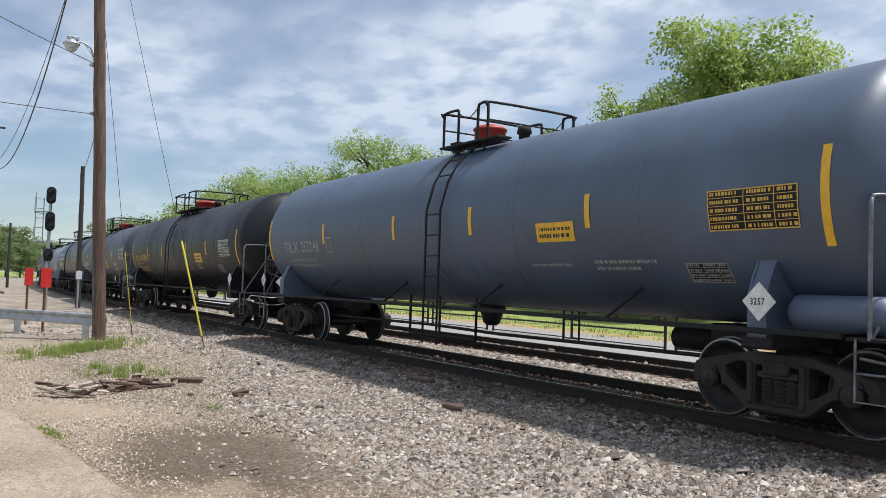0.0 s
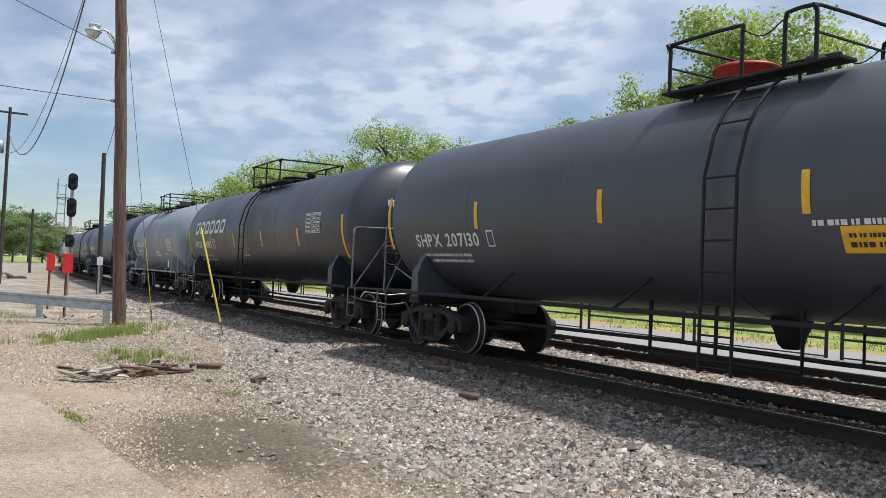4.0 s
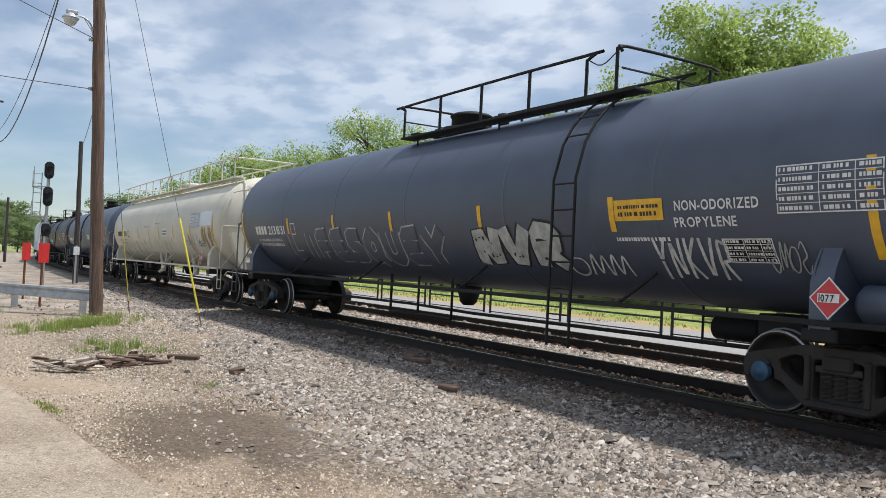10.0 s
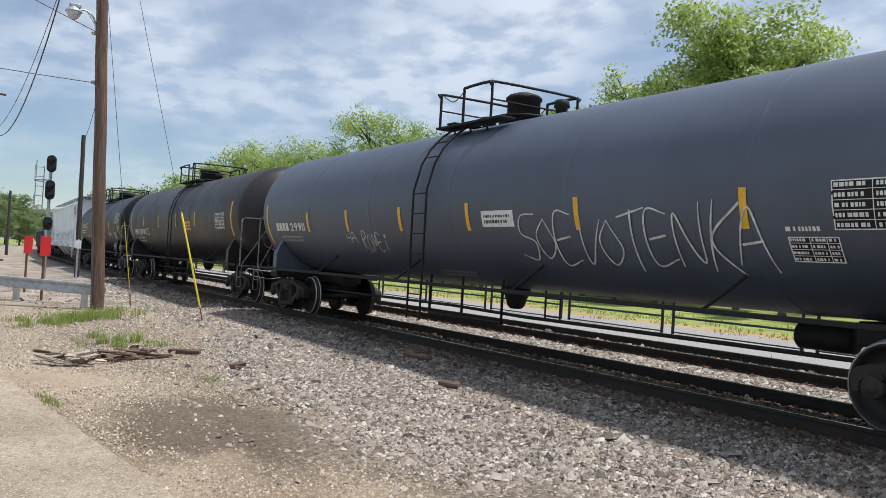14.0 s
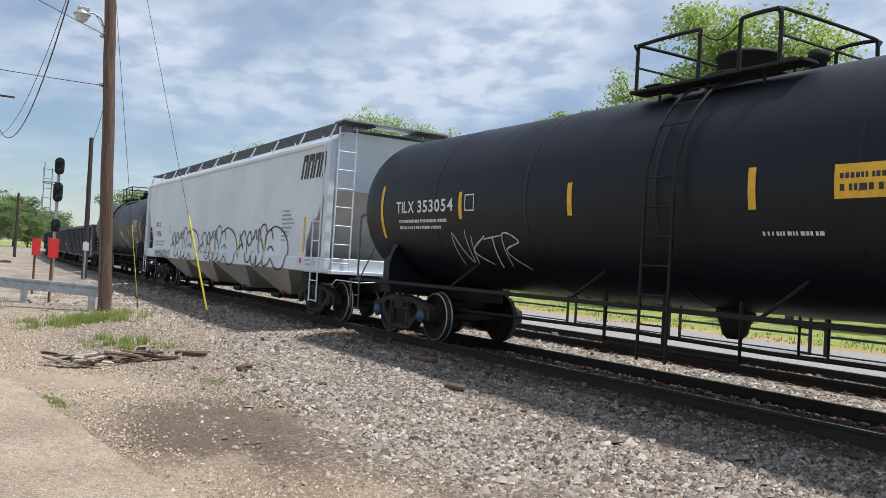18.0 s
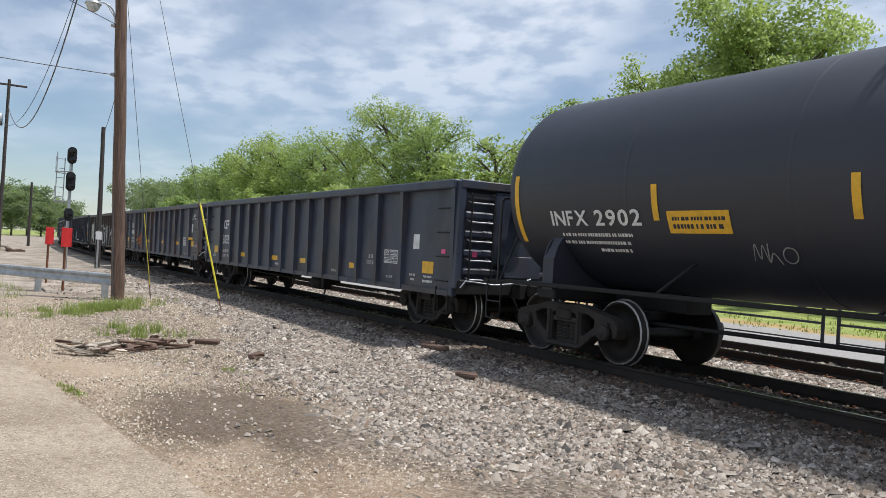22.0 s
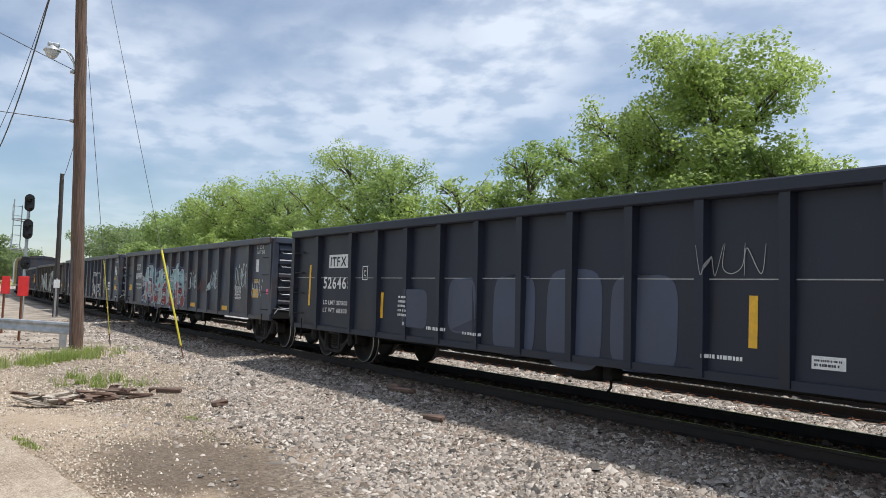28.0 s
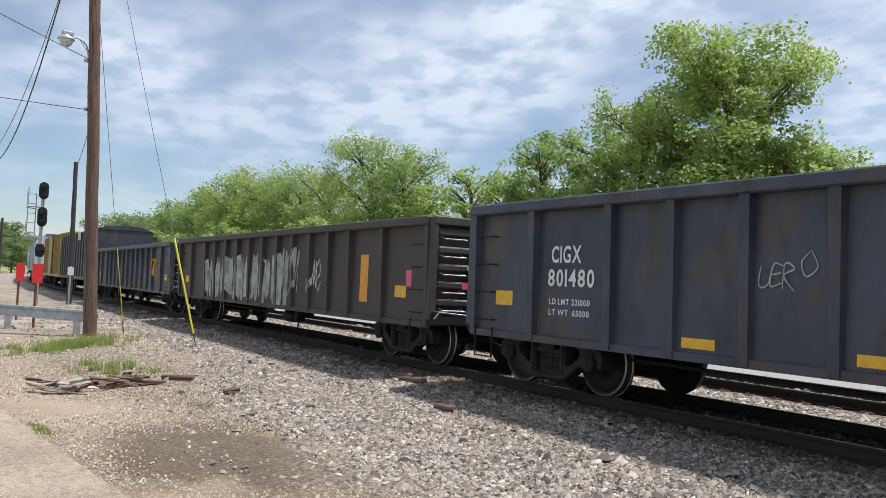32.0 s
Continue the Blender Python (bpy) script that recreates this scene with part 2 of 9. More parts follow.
M["pole"] = wood_mat("pole_wood", (0.135, 0.086, 0.063))
M["pole_dark"] = wood_mat("pole_wood_dark", (0.055, 0.045, 0.042))
M["tie"] = wood_mat("tie_wood", (0.036, 0.029, 0.024), "X")
M["bark"] = wood_mat("bark", (0.11, 0.09, 0.07))
M["scrap"] = wood_mat("scrap_wood", (0.15, 0.095, 0.07), "X")
M["scrap_pale"] = wood_mat("scrap_wood_pale", (0.42, 0.36, 0.29), "X")


def stone_mat(name, a, b, c, warm):
    """Broken stone: every stone has a shade of its own, a few pale ones, a few rust-brown."""
    m = Nodes(name)
    geo = m.n.new("ShaderNodeNewGeometry")
    r = geo.outputs["Random Per Island"]
    col = m.mix(m.ramp(r, 0.0, 0.66, smooth=False), a, b)
    col = m.mix(m.ramp(r, 0.78, 0.99, smooth=False), col, c)
    hue = m.math("FRACT", m.math("MULTIPLY", r, 13.7))
    col = m.mix(m.ramp(hue, 0.70, 1.0, 0, 0.75), col, warm)
    n = m.noise(38, 5)
    big = m.noise(0.5, 3)
    col = m.mix(m.ramp(n, 0.45, 0.8, 0, 0.45), col, [x * 0.4 for x in b])
    col = m.mix(m.ramp(big, 0.45, 0.75, 0, 0.30), col, (0.33, 0.25, 0.18))
    return m.done(col, 0.88, 0, n, 0.6, 0.006, 0.3)


M["stone"] = stone_mat("ballast_stone", (0.055, 0.050, 0.046), (0.345, 0.300, 0.256), (0.57, 0.52, 0.46), (0.24, 0.168, 0.12))
M["gravel"] = stone_mat("gravel_pale", (0.12, 0.095, 0.072), (0.45, 0.38, 0.295), (0.62, 0.565, 0.485), (0.33, 0.25, 0.18))
M["stone_oily"] = stone_mat("ballast_oily", (0.040, 0.032, 0.027), (0.165, 0.132, 0.106), (0.36, 0.31, 0.26), (0.12, 0.066, 0.042))


def leaf_mat(name, dark, light):
    m = Nodes(name)
    geo = m.n.new("ShaderNodeNewGeometry")
    r = geo.outputs["Random Per Island"]
    big = m.noise(0.55, 4)
    col = m.mix(m.ramp(m.math("ADD", m.math("MULTIPLY", r, 0.5), m.math("MULTIPLY", big, 0.6)), 0.25, 0.85, smooth=False), dark, light)
    b = m.bsdf
    m.done(col, 0.45, 0)
    tr = m.n.new("ShaderNodeBsdfTranslucent")
    m.l.new(m.mix(0.45, col, (0.47, 0.60, 0.17)), tr.inputs["Color"])
    ms = m.n.new("ShaderNodeMixShader")
    ms.inputs[0].default_value = 0.52
    out = m.n["Material Output"]
    m.l.new(b.outputs[0], ms.inputs[1])
    m.l.new(tr.outputs[0], ms.inputs[2])
    m.l.new(ms.outputs[0], out.inputs["Surface"])
    return m.mat


M["leaf"] = leaf_mat("leaves_green", (0.175, 0.250, 0.068), (0.405, 0.490, 0.150))
M["leaf_dark"] = leaf_mat("leaves_dark", (0.110, 0.178, 0.054), (0.265, 0.362, 0.120))
# haze is put into the colour of distant leaves, greyer and bluer
M["leaf_far_haze"] = leaf_mat("leaves_far_haze", (0.080, 0.120, 0.065), (0.180, 0.245, 0.125))
M["grass"] = leaf_mat("grass_blades", (0.115, 0.165, 0.035), (0.34, 0.40, 0.10))
M["grass_dry"] = leaf_mat("grass_dry", (0.22, 0.15, 0.05), (0.40, 0.30, 0.12))

# the bend of the track: its centre line
Y0, BEND = 9.034, 0.0008


def yc(x):
    """Centre line of the track the train runs on."""
    if abs(x) > 420:
        return Y0 + BEND * 420 * 420 / 2 + BEND * 420 * (abs(x) - 420)
    return Y0 + BEND * x * x / 2


def heading(x):
    return math.atan(BEND * max(-420, min(420, x)))


def ground_mat():
    m = Nodes("ground")
    sep = m.n.new("ShaderNodeSeparateXYZ")
    m.l.new(m.co.outputs["Object"], sep.inputs[0])
    x, y = sep.outputs["X"], sep.outputs["Y"]
    u = m.math("SUBTRACT", m.math("SUBTRACT", y, Y0), m.math("MULTIPLY", m.math("MULTIPLY", x, x), BEND / 2))
    wob = m.math("MULTIPLY", m.math("SUBTRACT", m.noise(0.45, 4), 0.5), 3.0)
    wob2 = m.math("MULTIPLY", m.math("SUBTRACT", m.noise(2.2, 4), 0.5), 1.2)
    uw = m.math("ADD", u, m.math("ADD", wob, wob2))
    # pale trodden dirt with gravel in it
    p = m.noise(0.35, 5, 0.6)
    g = m.voronoi(26.0, out="Color")
    gsep = m.n.new("ShaderNodeSeparateColor")
    m.l.new(g, gsep.inputs[0])
    cell = gsep.outputs[0]
    fine = m.noise(55, 5, 0.6)
    dirt = m.mix(m.ramp(p, 0.35, 0.65), (0.225, 0.160, 0.105), (0.375, 0.290, 0.205))
    dirt = m.mix(m.ramp(cell, 0.6, 1.0, 0, 0.5), dirt, (0.44, 0.38, 0.31))
    dirt = m.mix(m.ramp(fine, 0.5, 0.72, 0, 0.75), dirt, (0.09, 0.066, 0.048))
    dirt = m.mix(m.ramp(m.noise(130, 3, 0.6), 0.56, 0.68, 0, 0.6), dirt, (0.52, 0.44, 0.34))
    # a dark damp stain with a shape of its own
    dx = m.math("DIVIDE", m.math("ADD", x, 8.5), 1.7)
    dy = m.math("DIVIDE", m.math("SUBTRACT", y, 2.8), 1.0)
    rr = m.math("ADD", m.math("MULTIPLY", dx, dx), m.math("MULTIPLY", dy, dy))
    rr = m.math("ADD", rr, m.math("MULTIPLY", m.math("SUBTRACT", m.noise(1.3, 7, 0.68), 0.5), 4.2))
    dirt = m.mix(m.math("MULTIPLY", m.ramp(rr, 0.45, 2.2, 0.85, 0.0), m.ramp(m.noise(24, 5, 0.7), 0.36, 0.62, 1.0, 0.66)), dirt, (0.058, 0.044, 0.033))
    # damp, trodden soil round the grass and the heap of wood
    ex = m.math("DIVIDE", m.math("ADD", x, 16.5), 5.2)
    ey = m.math("DIVIDE", m.math("SUBTRACT", y, 3.6), 1.7)
    ee = m.math("ADD", m.math("MULTIPLY", ex, ex), m.math("MULTIPLY", ey, ey))
    ee = m.math("ADD", ee, m.math("MULTIPLY", m.math("SUBTRACT", m.noise(0.9, 7, 0.7), 0.5), 3.4))
    dirt = m.mix(m.ramp(ee, 0.2, 1.5, 0.72, 0.0), dirt, (0.105, 0.084, 0.066))
    # ballast
    bal = m.mix(m.ramp(cell, 0.0, 1.0, smooth=False), (0.085, 0.066, 0.050), (0.30, 0.245, 0.19))
    bal = m.mix(m.ramp(fine, 0.45, 0.8, 0, 0.6), bal, (0.05, 0.044, 0.038))
    col = m.mix(m.ramp(m.math("SUBTRACT", uw, m.ramp(x, -18, -11, 1.8, 0.0)), -5.9, -5.0), dirt, bal)
    # pale crossing far off on the near side
    pale = m.mix(m.ramp(m.noise(0.8, 7, 0.7), 0.35, 0.65), (0.19, 0.155, 0.12), (0.42, 0.375, 0.32))
    px = m.math("MULTIPLY", m.ramp(x, -27, -23, 1, 0), m.ramp(uw, -2.2, -1.4, 1, 0))
    col = m.mix(m.math("MULTIPLY", px, 0.75), col, pale)
    # oily track bed
    bed = m.math("MULTIPLY", m.ramp(u, -2.2, -1.3), m.ramp(u, 1.3, 1.9, 1, 0))
    col = m.mix(m.math("MULTIPLY", bed, 0.75), col, (0.060, 0.052, 0.046))
    # white stone road behind the second track
    col = m.mix(m.ramp(m.math("ADD", u, m.math("MULTIPLY", wob2, 0.3)), 5.6, 6.1), col, m.mix(m.ramp(fine, 0.3, 0.8), (0.25, 0.238, 0.225), (0.44, 0.425, 0.41)))
    dry = m.mix(m.ramp(p, 0.3, 0.7), (0.36, 0.24, 0.11), (0.42, 0.33, 0.16))
    col = m.mix(m.ramp(m.math("ADD", u, m.math("MULTIPLY", wob2, 0.4)), 10.9, 11.4), col, dry)
    green = m.mix(m.ramp(m.noise(1.4, 5), 0.3, 0.7), (0.17, 0.22, 0.055), (0.32, 0.36, 0.11))
    col = m.mix(m.ramp(uw, 11.6, 12.8), col, green)
    col = m.mix(m.ramp(uw, -60, -45, 1, 0), col, green)
    col = m.mix(m.ramp(x, -140, -90, 0.75, 0), col, m.mix(m.ramp(u, -26, -14, 1, 0), pale, green))
    h = m.math("ADD", m.math("MULTIPLY", m.voronoi(26.0), 0.6), m.math("MULTIPLY", fine, 0.5))
    return m.done(col, 0.92, 0, h, 0.7, 0.03, 0.25)


M["ground"] = ground_mat()


def concrete_mat():
    m = Nodes("concrete")
    p, f, q = m.noise(0.8, 5, 0.6), m.noise(70, 6, 0.75), m.noise(9, 6, 0.7)
    c = m.mix(m.ramp(p, 0.3, 0.7), (0.330, 0.262, 0.190), (0.470, 0.385, 0.292))
    c = m.mix(m.ramp(q, 0.42, 0.70, 0, 0.6), c, (0.20, 0.150, 0.105))
    c = m.mix(m.ramp(f, 0.50, 0.62, 0, 0.8), c, (0.10, 0.078, 0.058))
    c = m.mix(m.ramp(m.voronoi(30, out="Distance"), 0.10, 0.36, 0.9, 0), c, (0.62, 0.53, 0.42))
    c = m.mix(m.ramp(m.voronoi(17, out="Distance"), 0.05, 0.20, 0.85, 0), c, (0.085, 0.066, 0.050))
    return m.done(c, 0.9, 0, m.math("ADD", f, q), 0.9, 0.012, 0.3)


M["concrete"] = concrete_mat()


# ======== mesh building ========
class Mesh:
    """Gathers simple solids into one mesh; each face keeps a material slot and a smooth flag."""

    def __init__(self):
        self.v, self.f, self.m, self.s = [], [], [], []

    def add(self, verts, faces, slot=0, smooth=False):
        o = len(self.v)
        self.v.extend(tuple(p) for p in verts)
        self.f.extend([tuple(i + o for i in f) for f in faces])
        self.m.extend([slot] * len(faces))
        self.s.extend([smooth] * len(faces))
        return self

    def box(self, lo, hi, bev=0.0, slot=0):
        (a, b, c), (d, e, f) = lo, hi
        if bev <= 0:
            v = [(a, b, c), (d, b, c), (d, e, c), (a, e, c), (a, b, f), (d, b, f), (d, e, f), (a, e, f)]
            return self.add(v, [(0, 3, 2, 1), (4, 5, 6, 7), (0, 1, 5, 4), (1, 2, 6, 5), (2, 3, 7, 6), (3, 0, 4, 7)], slot)
        k = min(bev, (d - a) / 2.1, (e - b) / 2.1, (f - c) / 2.1)
        v, idx = [], {}
        for sx, sy, sz in itertools.product((0, 1), repeat=3):
            p = [(a, d)[sx], (b, e)[sy], (c, f)[sz]]
            q = [p[0] + (k if sx == 0 else -k), p[1] + (k if sy == 0 else -k), p[2] + (k if sz == 0 else -k)]
            for ax in range(3):
                w = list(q)
                w[ax] = p[ax]
                idx[sx, sy, sz, ax] = len(v)
                v.append(tuple(w))
        F = []
        for ax in range(3):
            o1, o2 = (ax + 1) % 3, (ax + 2) % 3
            for s in (0, 1):
                ring = []
                for i, j in ((0, 0), (1, 0), (1, 1), (0, 1)):
                    key = [0, 0, 0]
                    key[ax], key[o1], key[o2] = s, i, j
                    ring.append(idx[(*key, ax)])
                F.append(tuple(ring if s else ring[::-1]))
        for ax in range(3):                       # edges along ax
            o1, o2 = (ax + 1) % 3, (ax + 2) % 3
            for i, j in itertools.product((0, 1), repeat=2):
                ks = []
                for s in (0, 1):
                    key = [0, 0, 0]
                    key[ax], key[o1], key[o2] = s, i, j
                    ks.append(tuple(key))
                r = (idx[(*ks[0], o1)], idx[(*ks[1], o1)], idx[(*ks[1], o2)], idx[(*ks[0], o2)])
                F.append(r if (i == j) == (True) else r[::-1])
        for s in itertools.product((0, 1), repeat=3):
            r = tuple(idx[(*s, ax)] for ax in range(3))
            F.append(r if sum(s) % 2 else r[::-1])
        return self.add(v, F, slot)

    def prism(self, poly, lo, hi, axis="y", slot=0, smooth=False):
        """A convex or simple polygon in the plane across axis, drawn out from lo to hi."""
        n = len(poly)
        put = {"y": lambda p, t: (p[0], t, p[1]), "x": lambda p, t: (t, p[0], p[1]), "z": lambda p, t: (p[0], p[1], t)}[axis]
        v = [put(p, lo) for p in poly] + [put(p, hi) for p in poly]
        F = [tuple(range(n)), tuple(range(2 * n - 1, n - 1, -1))]
        F += [(i, i + n, (i + 1) % n + n, (i + 1) % n) for i in range(n)]
        return self.add(v, F, slot, smooth)

    def tube(self, pts, r, n=8, slot=0, close=False):
        pts = [Vector(p) for p in pts]
        v, F = [], []
        side = None
        for i, p in enumerate(pts):
            a, b = pts[max(0, i - 1)], pts[min(len(pts) - 1, i + 1)]
            d = (b - a).normalized()
            if side is None:
                side = d.orthogonal().normalized()
            side = (side - d * side.dot(d))
            side = side.normalized() if side.length > 1e-6 else d.orthogonal().normalized()
            up = d.cross(side)
            rr = r[i] if isinstance(r, (list, tuple)) else r
            for k in range(n):
                t = 2 * math.pi * k / n
                v.append(p + side * (rr * math.cos(t)) + up * (rr * math.sin(t)))
        for i in range(len(pts) - 1):
            for k in range(n):
                F.append((i * n + k, i * n + (k + 1) % n, (i + 1) * n + (k + 1) % n, (i + 1) * n + k))
        self.add(v, F, slot, n > 5)
        self.add(v[:n], [tuple(range(n - 1, -1, -1))], slot)
        self.add(v[-n:], [tuple(range(n))], slot)
        return self

    def lathe(self, prof, axis="x", at=(0, 0, 0), n=32, slots=None):
        """prof: (along, radius) pairs; closed at both ends where the radius is 0."""
        v, F, sl = [], [], []
        for a, r in prof:
            for k in range(n):
                t = 2 * math.pi * k / n
                c, s = r * math.cos(t), r * math.sin(t)
                v.append({"x": (at[0] + a, at[1] + c, at[2] + s), "y": (at[0] + s, at[1] + a, at[2] + c), "z": (at[0] + c, at[1] + s, at[2] + a)}[axis])
        for i in range(len(prof) - 1):
            for k in range(n):
                F.append((i * n + k, i * n + (k + 1) % n, (i + 1) * n + (k + 1) % n, (i + 1) * n + k))
                sl.append(slots[i] if slots else 0)
        o = len(self.f)
        self.add(v, F, 0, True)
        self.m[o:] = sl
        return self


def smooth_line(pts, step=6):
    """Rounds a polyline (Catmull-Rom)."""
    P = [Vector(p) for p in pts]
    P = [P[0] * 2 - P[1]] + P + [P[-1] * 2 - P[-2]]
    out = []
    for i in range(1, len(P) - 2):
        for k in range(step):
            t = k / step
            a, b, c, d = P[i - 1], P[i], P[i + 1], P[i + 2]
            out.append(0.5 * ((2 * b) + (c - a) * t + (2 * a - 5 * b + 4 * c - d) * t * t + (3 * b - a - 3 * c + d) * t * t * t))
    return out + [P[-2]]


def data(name, mb, mats):
    me = bpy.data.meshes.new(name)
    me.from_pydata(mb.v, [], mb.f)
    for mt in (mats if isinstance(mats, (list, tuple)) else [mats]):
        me.materials.append(mt)
    me.polygons.foreach_set("material_index", mb.m)
    me.polygons.foreach_set("use_smooth", mb.s)
    me.update()
    return me


def part(name, mb, mats, parent, label="", m=None):
    """Links a mesh as one object under a thing or a part."""
    ob = new(name, mb if isinstance(mb, bpy.types.Mesh) else data(name, mb, mats))
    ob.parent = parent
    if m is not None:
        ob.matrix_basis = m
    return tagged(ob, label) if label else ob


def thing(name, label, category, m=None, mb=None, mats=None, group="", kind=""):
    ob = new(name, data(name, mb, mats) if mb else None)
    if m is not None:
        ob.matrix_basis = m
    return tagged(ob, label, category, group, kind)

# ======== ground, tracks ========
GROUND = -0.40


def section(u):
    """Height of the ground across the track; u is the distance from the centre line, away from the viewer."""
    pts = [(-9999, GROUND), (-4.6, GROUND), (-3.2, -0.35), (-1.7, -0.185), (1.75, -0.185), (2.5, -0.185), (5.6, -0.185), (6.4, -0.24), (9.4, -0.22), (11, -0.12), (22, 0.25), (60, 0.6), (9999, 0.6)]
    for (a, p), (b, q) in zip(pts, pts[1:]):
        if a <= u <= b:
            return p + (q - p) * (u - a) / (b - a)
    return GROUND


def build_ground():
    xs = sorted({*[-4000, -2200, -1300, -800, -560, -420, -340, -280, -230, -190, -160], *range(-140, -40, 6), *range(-40, 14, 1), *range(14, 60, 6), 80, 120, 200, 420, 1000, 2500, 4000})
    us = [-4000, -1500, -600, -250, -120, -60, -35, -22, -15, -12, -10.5, -9, -7.5, -6.5, -5.6, -4.6, -4.1, -3.6, -3.2, -2.7, -2.2, -1.75, -1.2, -0.6, 0, 0.6, 1.2, 1.75, 2.5, 3.2, 4.2, 5.0, 5.7, 6.4, 7.5, 8.5, 9.4, 10.2, 11, 13, 16, 22, 30, 42, 60, 120, 300, 800, 2500, 5000]
    v = []
    for x in xs:
        for u in us:
            z = section(u)
            if -40 <= x <= 14 and -12 < u < 12:
                amp = 0.03 if not -1.8 < u < 1.8 else 0.0
                z += amp * noise.noise((x * 0.9, u * 0.9, 0.3)) + 0.5 * amp * noise.noise((x * 2.7, u * 2.7, 4.0))
            v.append((x, yc(x) + u, z))
    n = len(us)
    F = [(i * n + j, (i + 1) * n + j, (i + 1) * n + j + 1, i * n + j + 1) for i in range(len(xs) - 1) for j in range(n - 1)]
    mb = Mesh().add(v, F, 0, True)
    return thing("ground", "pale gravelly dirt, ballast and grass beside the railway", "ground", None, mb, M["ground"], kind="structure")


ground = build_ground()


def build_track(name, off, label):
    """Two rails, their ties and plates, along the bend."""
    t = thing(name, label, "railway track", pose(0, 0, 0), kind="structure")
    xs = [-420, -340, -280, -230, -190, -160, -140, *range(-120, 40, 4), 60, 90, 130, 200]
    prof = [(-0.070, -0.17), (0.070, -0.17), (0.070, -0.158), (0.012, -0.14), (0.012, -0.045), (0.036, -0.036), (0.036, -0.008), (0.026, 0.0), (-0.026, 0.0), (-0.036, -0.008), (-0.036, -0.036), (-0.012, -0.045), (-0.012, -0.14), (-0.070, -0.158)]
    for side in (-1, 1):
        mb = Mesh()
        v, k = [], len(prof)
        for x in xs:
            h = heading(x)
            nx, ny = -math.sin(h), math.cos(h)
            for a, z in prof:
                w = off + side * 0.755 + a
                v.append((x + nx * w, yc(x) + ny * w, z))
        F, sl = [], []
        for i in range(len(xs) - 1):
            for j in range(k):
                F.append((i * k + j, i * k + (j + 1) % k, (i + 1) * k + (j + 1) % k, (i + 1) * k + j))
                sl.append(1 if j == 7 else 0)
        mb.add(v, F)
        mb.m = sl
        part("rail", mb, [M["rail_side"], M["rail_top"]], t)
    # ties: those that pass nearest are pieces of their own
    rnd = random.Random(5 + int(off * 10))
    shapes = []
    for s in range(4):
        mb = Mesh().box((-0.115, -1.30 - 0.04 * rnd.random(), -0.17), (0.115, 1.30 + 0.05 * rnd.random(), 0), 0.012)
        mb.v = [(x + rnd.uniform(-0.008, 0.008), y, z + rnd.uniform(-0.006, 0.004)) for x, y, z in mb.v]
        shapes.append(data("tie", mb, M["tie"]))
    plate = data("tie_plate", Mesh().box((-0.10, -0.17, 0), (0.10, 0.17, 0.012)).box((-0.07, -0.12, 0.01), (-0.04, -0.08, 0.035)).box((0.04, 0.08, 0.01), (0.07, 0.12, 0.035)), M["rust"])
    x, far = 6.0, Mesh()
    while x > -230:
        h = heading(x)
        m = pose(x - math.sin(h) * off, yc(x) + math.cos(h) * off, -0.176 + rnd.uniform(-0.006, 0.004), 0, 0, math.degrees(h) + rnd.uniform(-1, 1))
        if x > -50:
            tie = part("tie", shapes[rnd.randrange(4)], None, t, m=m)
            for side in (-1, 1):
                part("tie_plate", plate, None, tie, m=pose(0, side * 0.755, 0.0))
        else:
            b = Mesh().box((-0.115, -1.3, -0.17), (0.115, 1.3, 0))
            far.add([m @ Vector(p) for p in b.v], b.f)
        x -= 0.52
    tagged(part("far_ties", far, M["tie"], t), kind="stuff")
    return t


track_1 = build_track("track_1", 0.0, "main track with dark rusty rails on oily wooden ties")
track_2 = build_track("track_2", 4.05, "second track with rusty rails beside the main track")


def stone_shape(rnd, r):
    """A broken stone: a knocked wedge with a sharp ridge on an uneven foot."""
    sx, sy, sz = rnd.uniform(0.85, 1.5), rnd.uniform(0.7, 1.1), rnd.uniform(0.75, 1.2)
    k = rnd.uniform(0.3, 0.8)
    v = [(-1, -0.8, -0.5), (1, -0.9, -0.5), (0.9, 0.8, -0.5), (-0.9, 0.9, -0.5), (-k, 0, 0.8), (k, 0.1, 0.75)]
    out = [((x * sx + rnd.uniform(-0.3, 0.3)) * r, (y * sy + rnd.uniform(-0.3, 0.3)) * r, (z * sz + rnd.uniform(-0.25, 0.25)) * r) for x, y, z in v]
    f = [(0, 1, 5), (0, 5, 4), (2, 3, 4), (2, 4, 5), (1, 2, 5), (3, 0, 4)]
    return np.array(out), np.array(f)


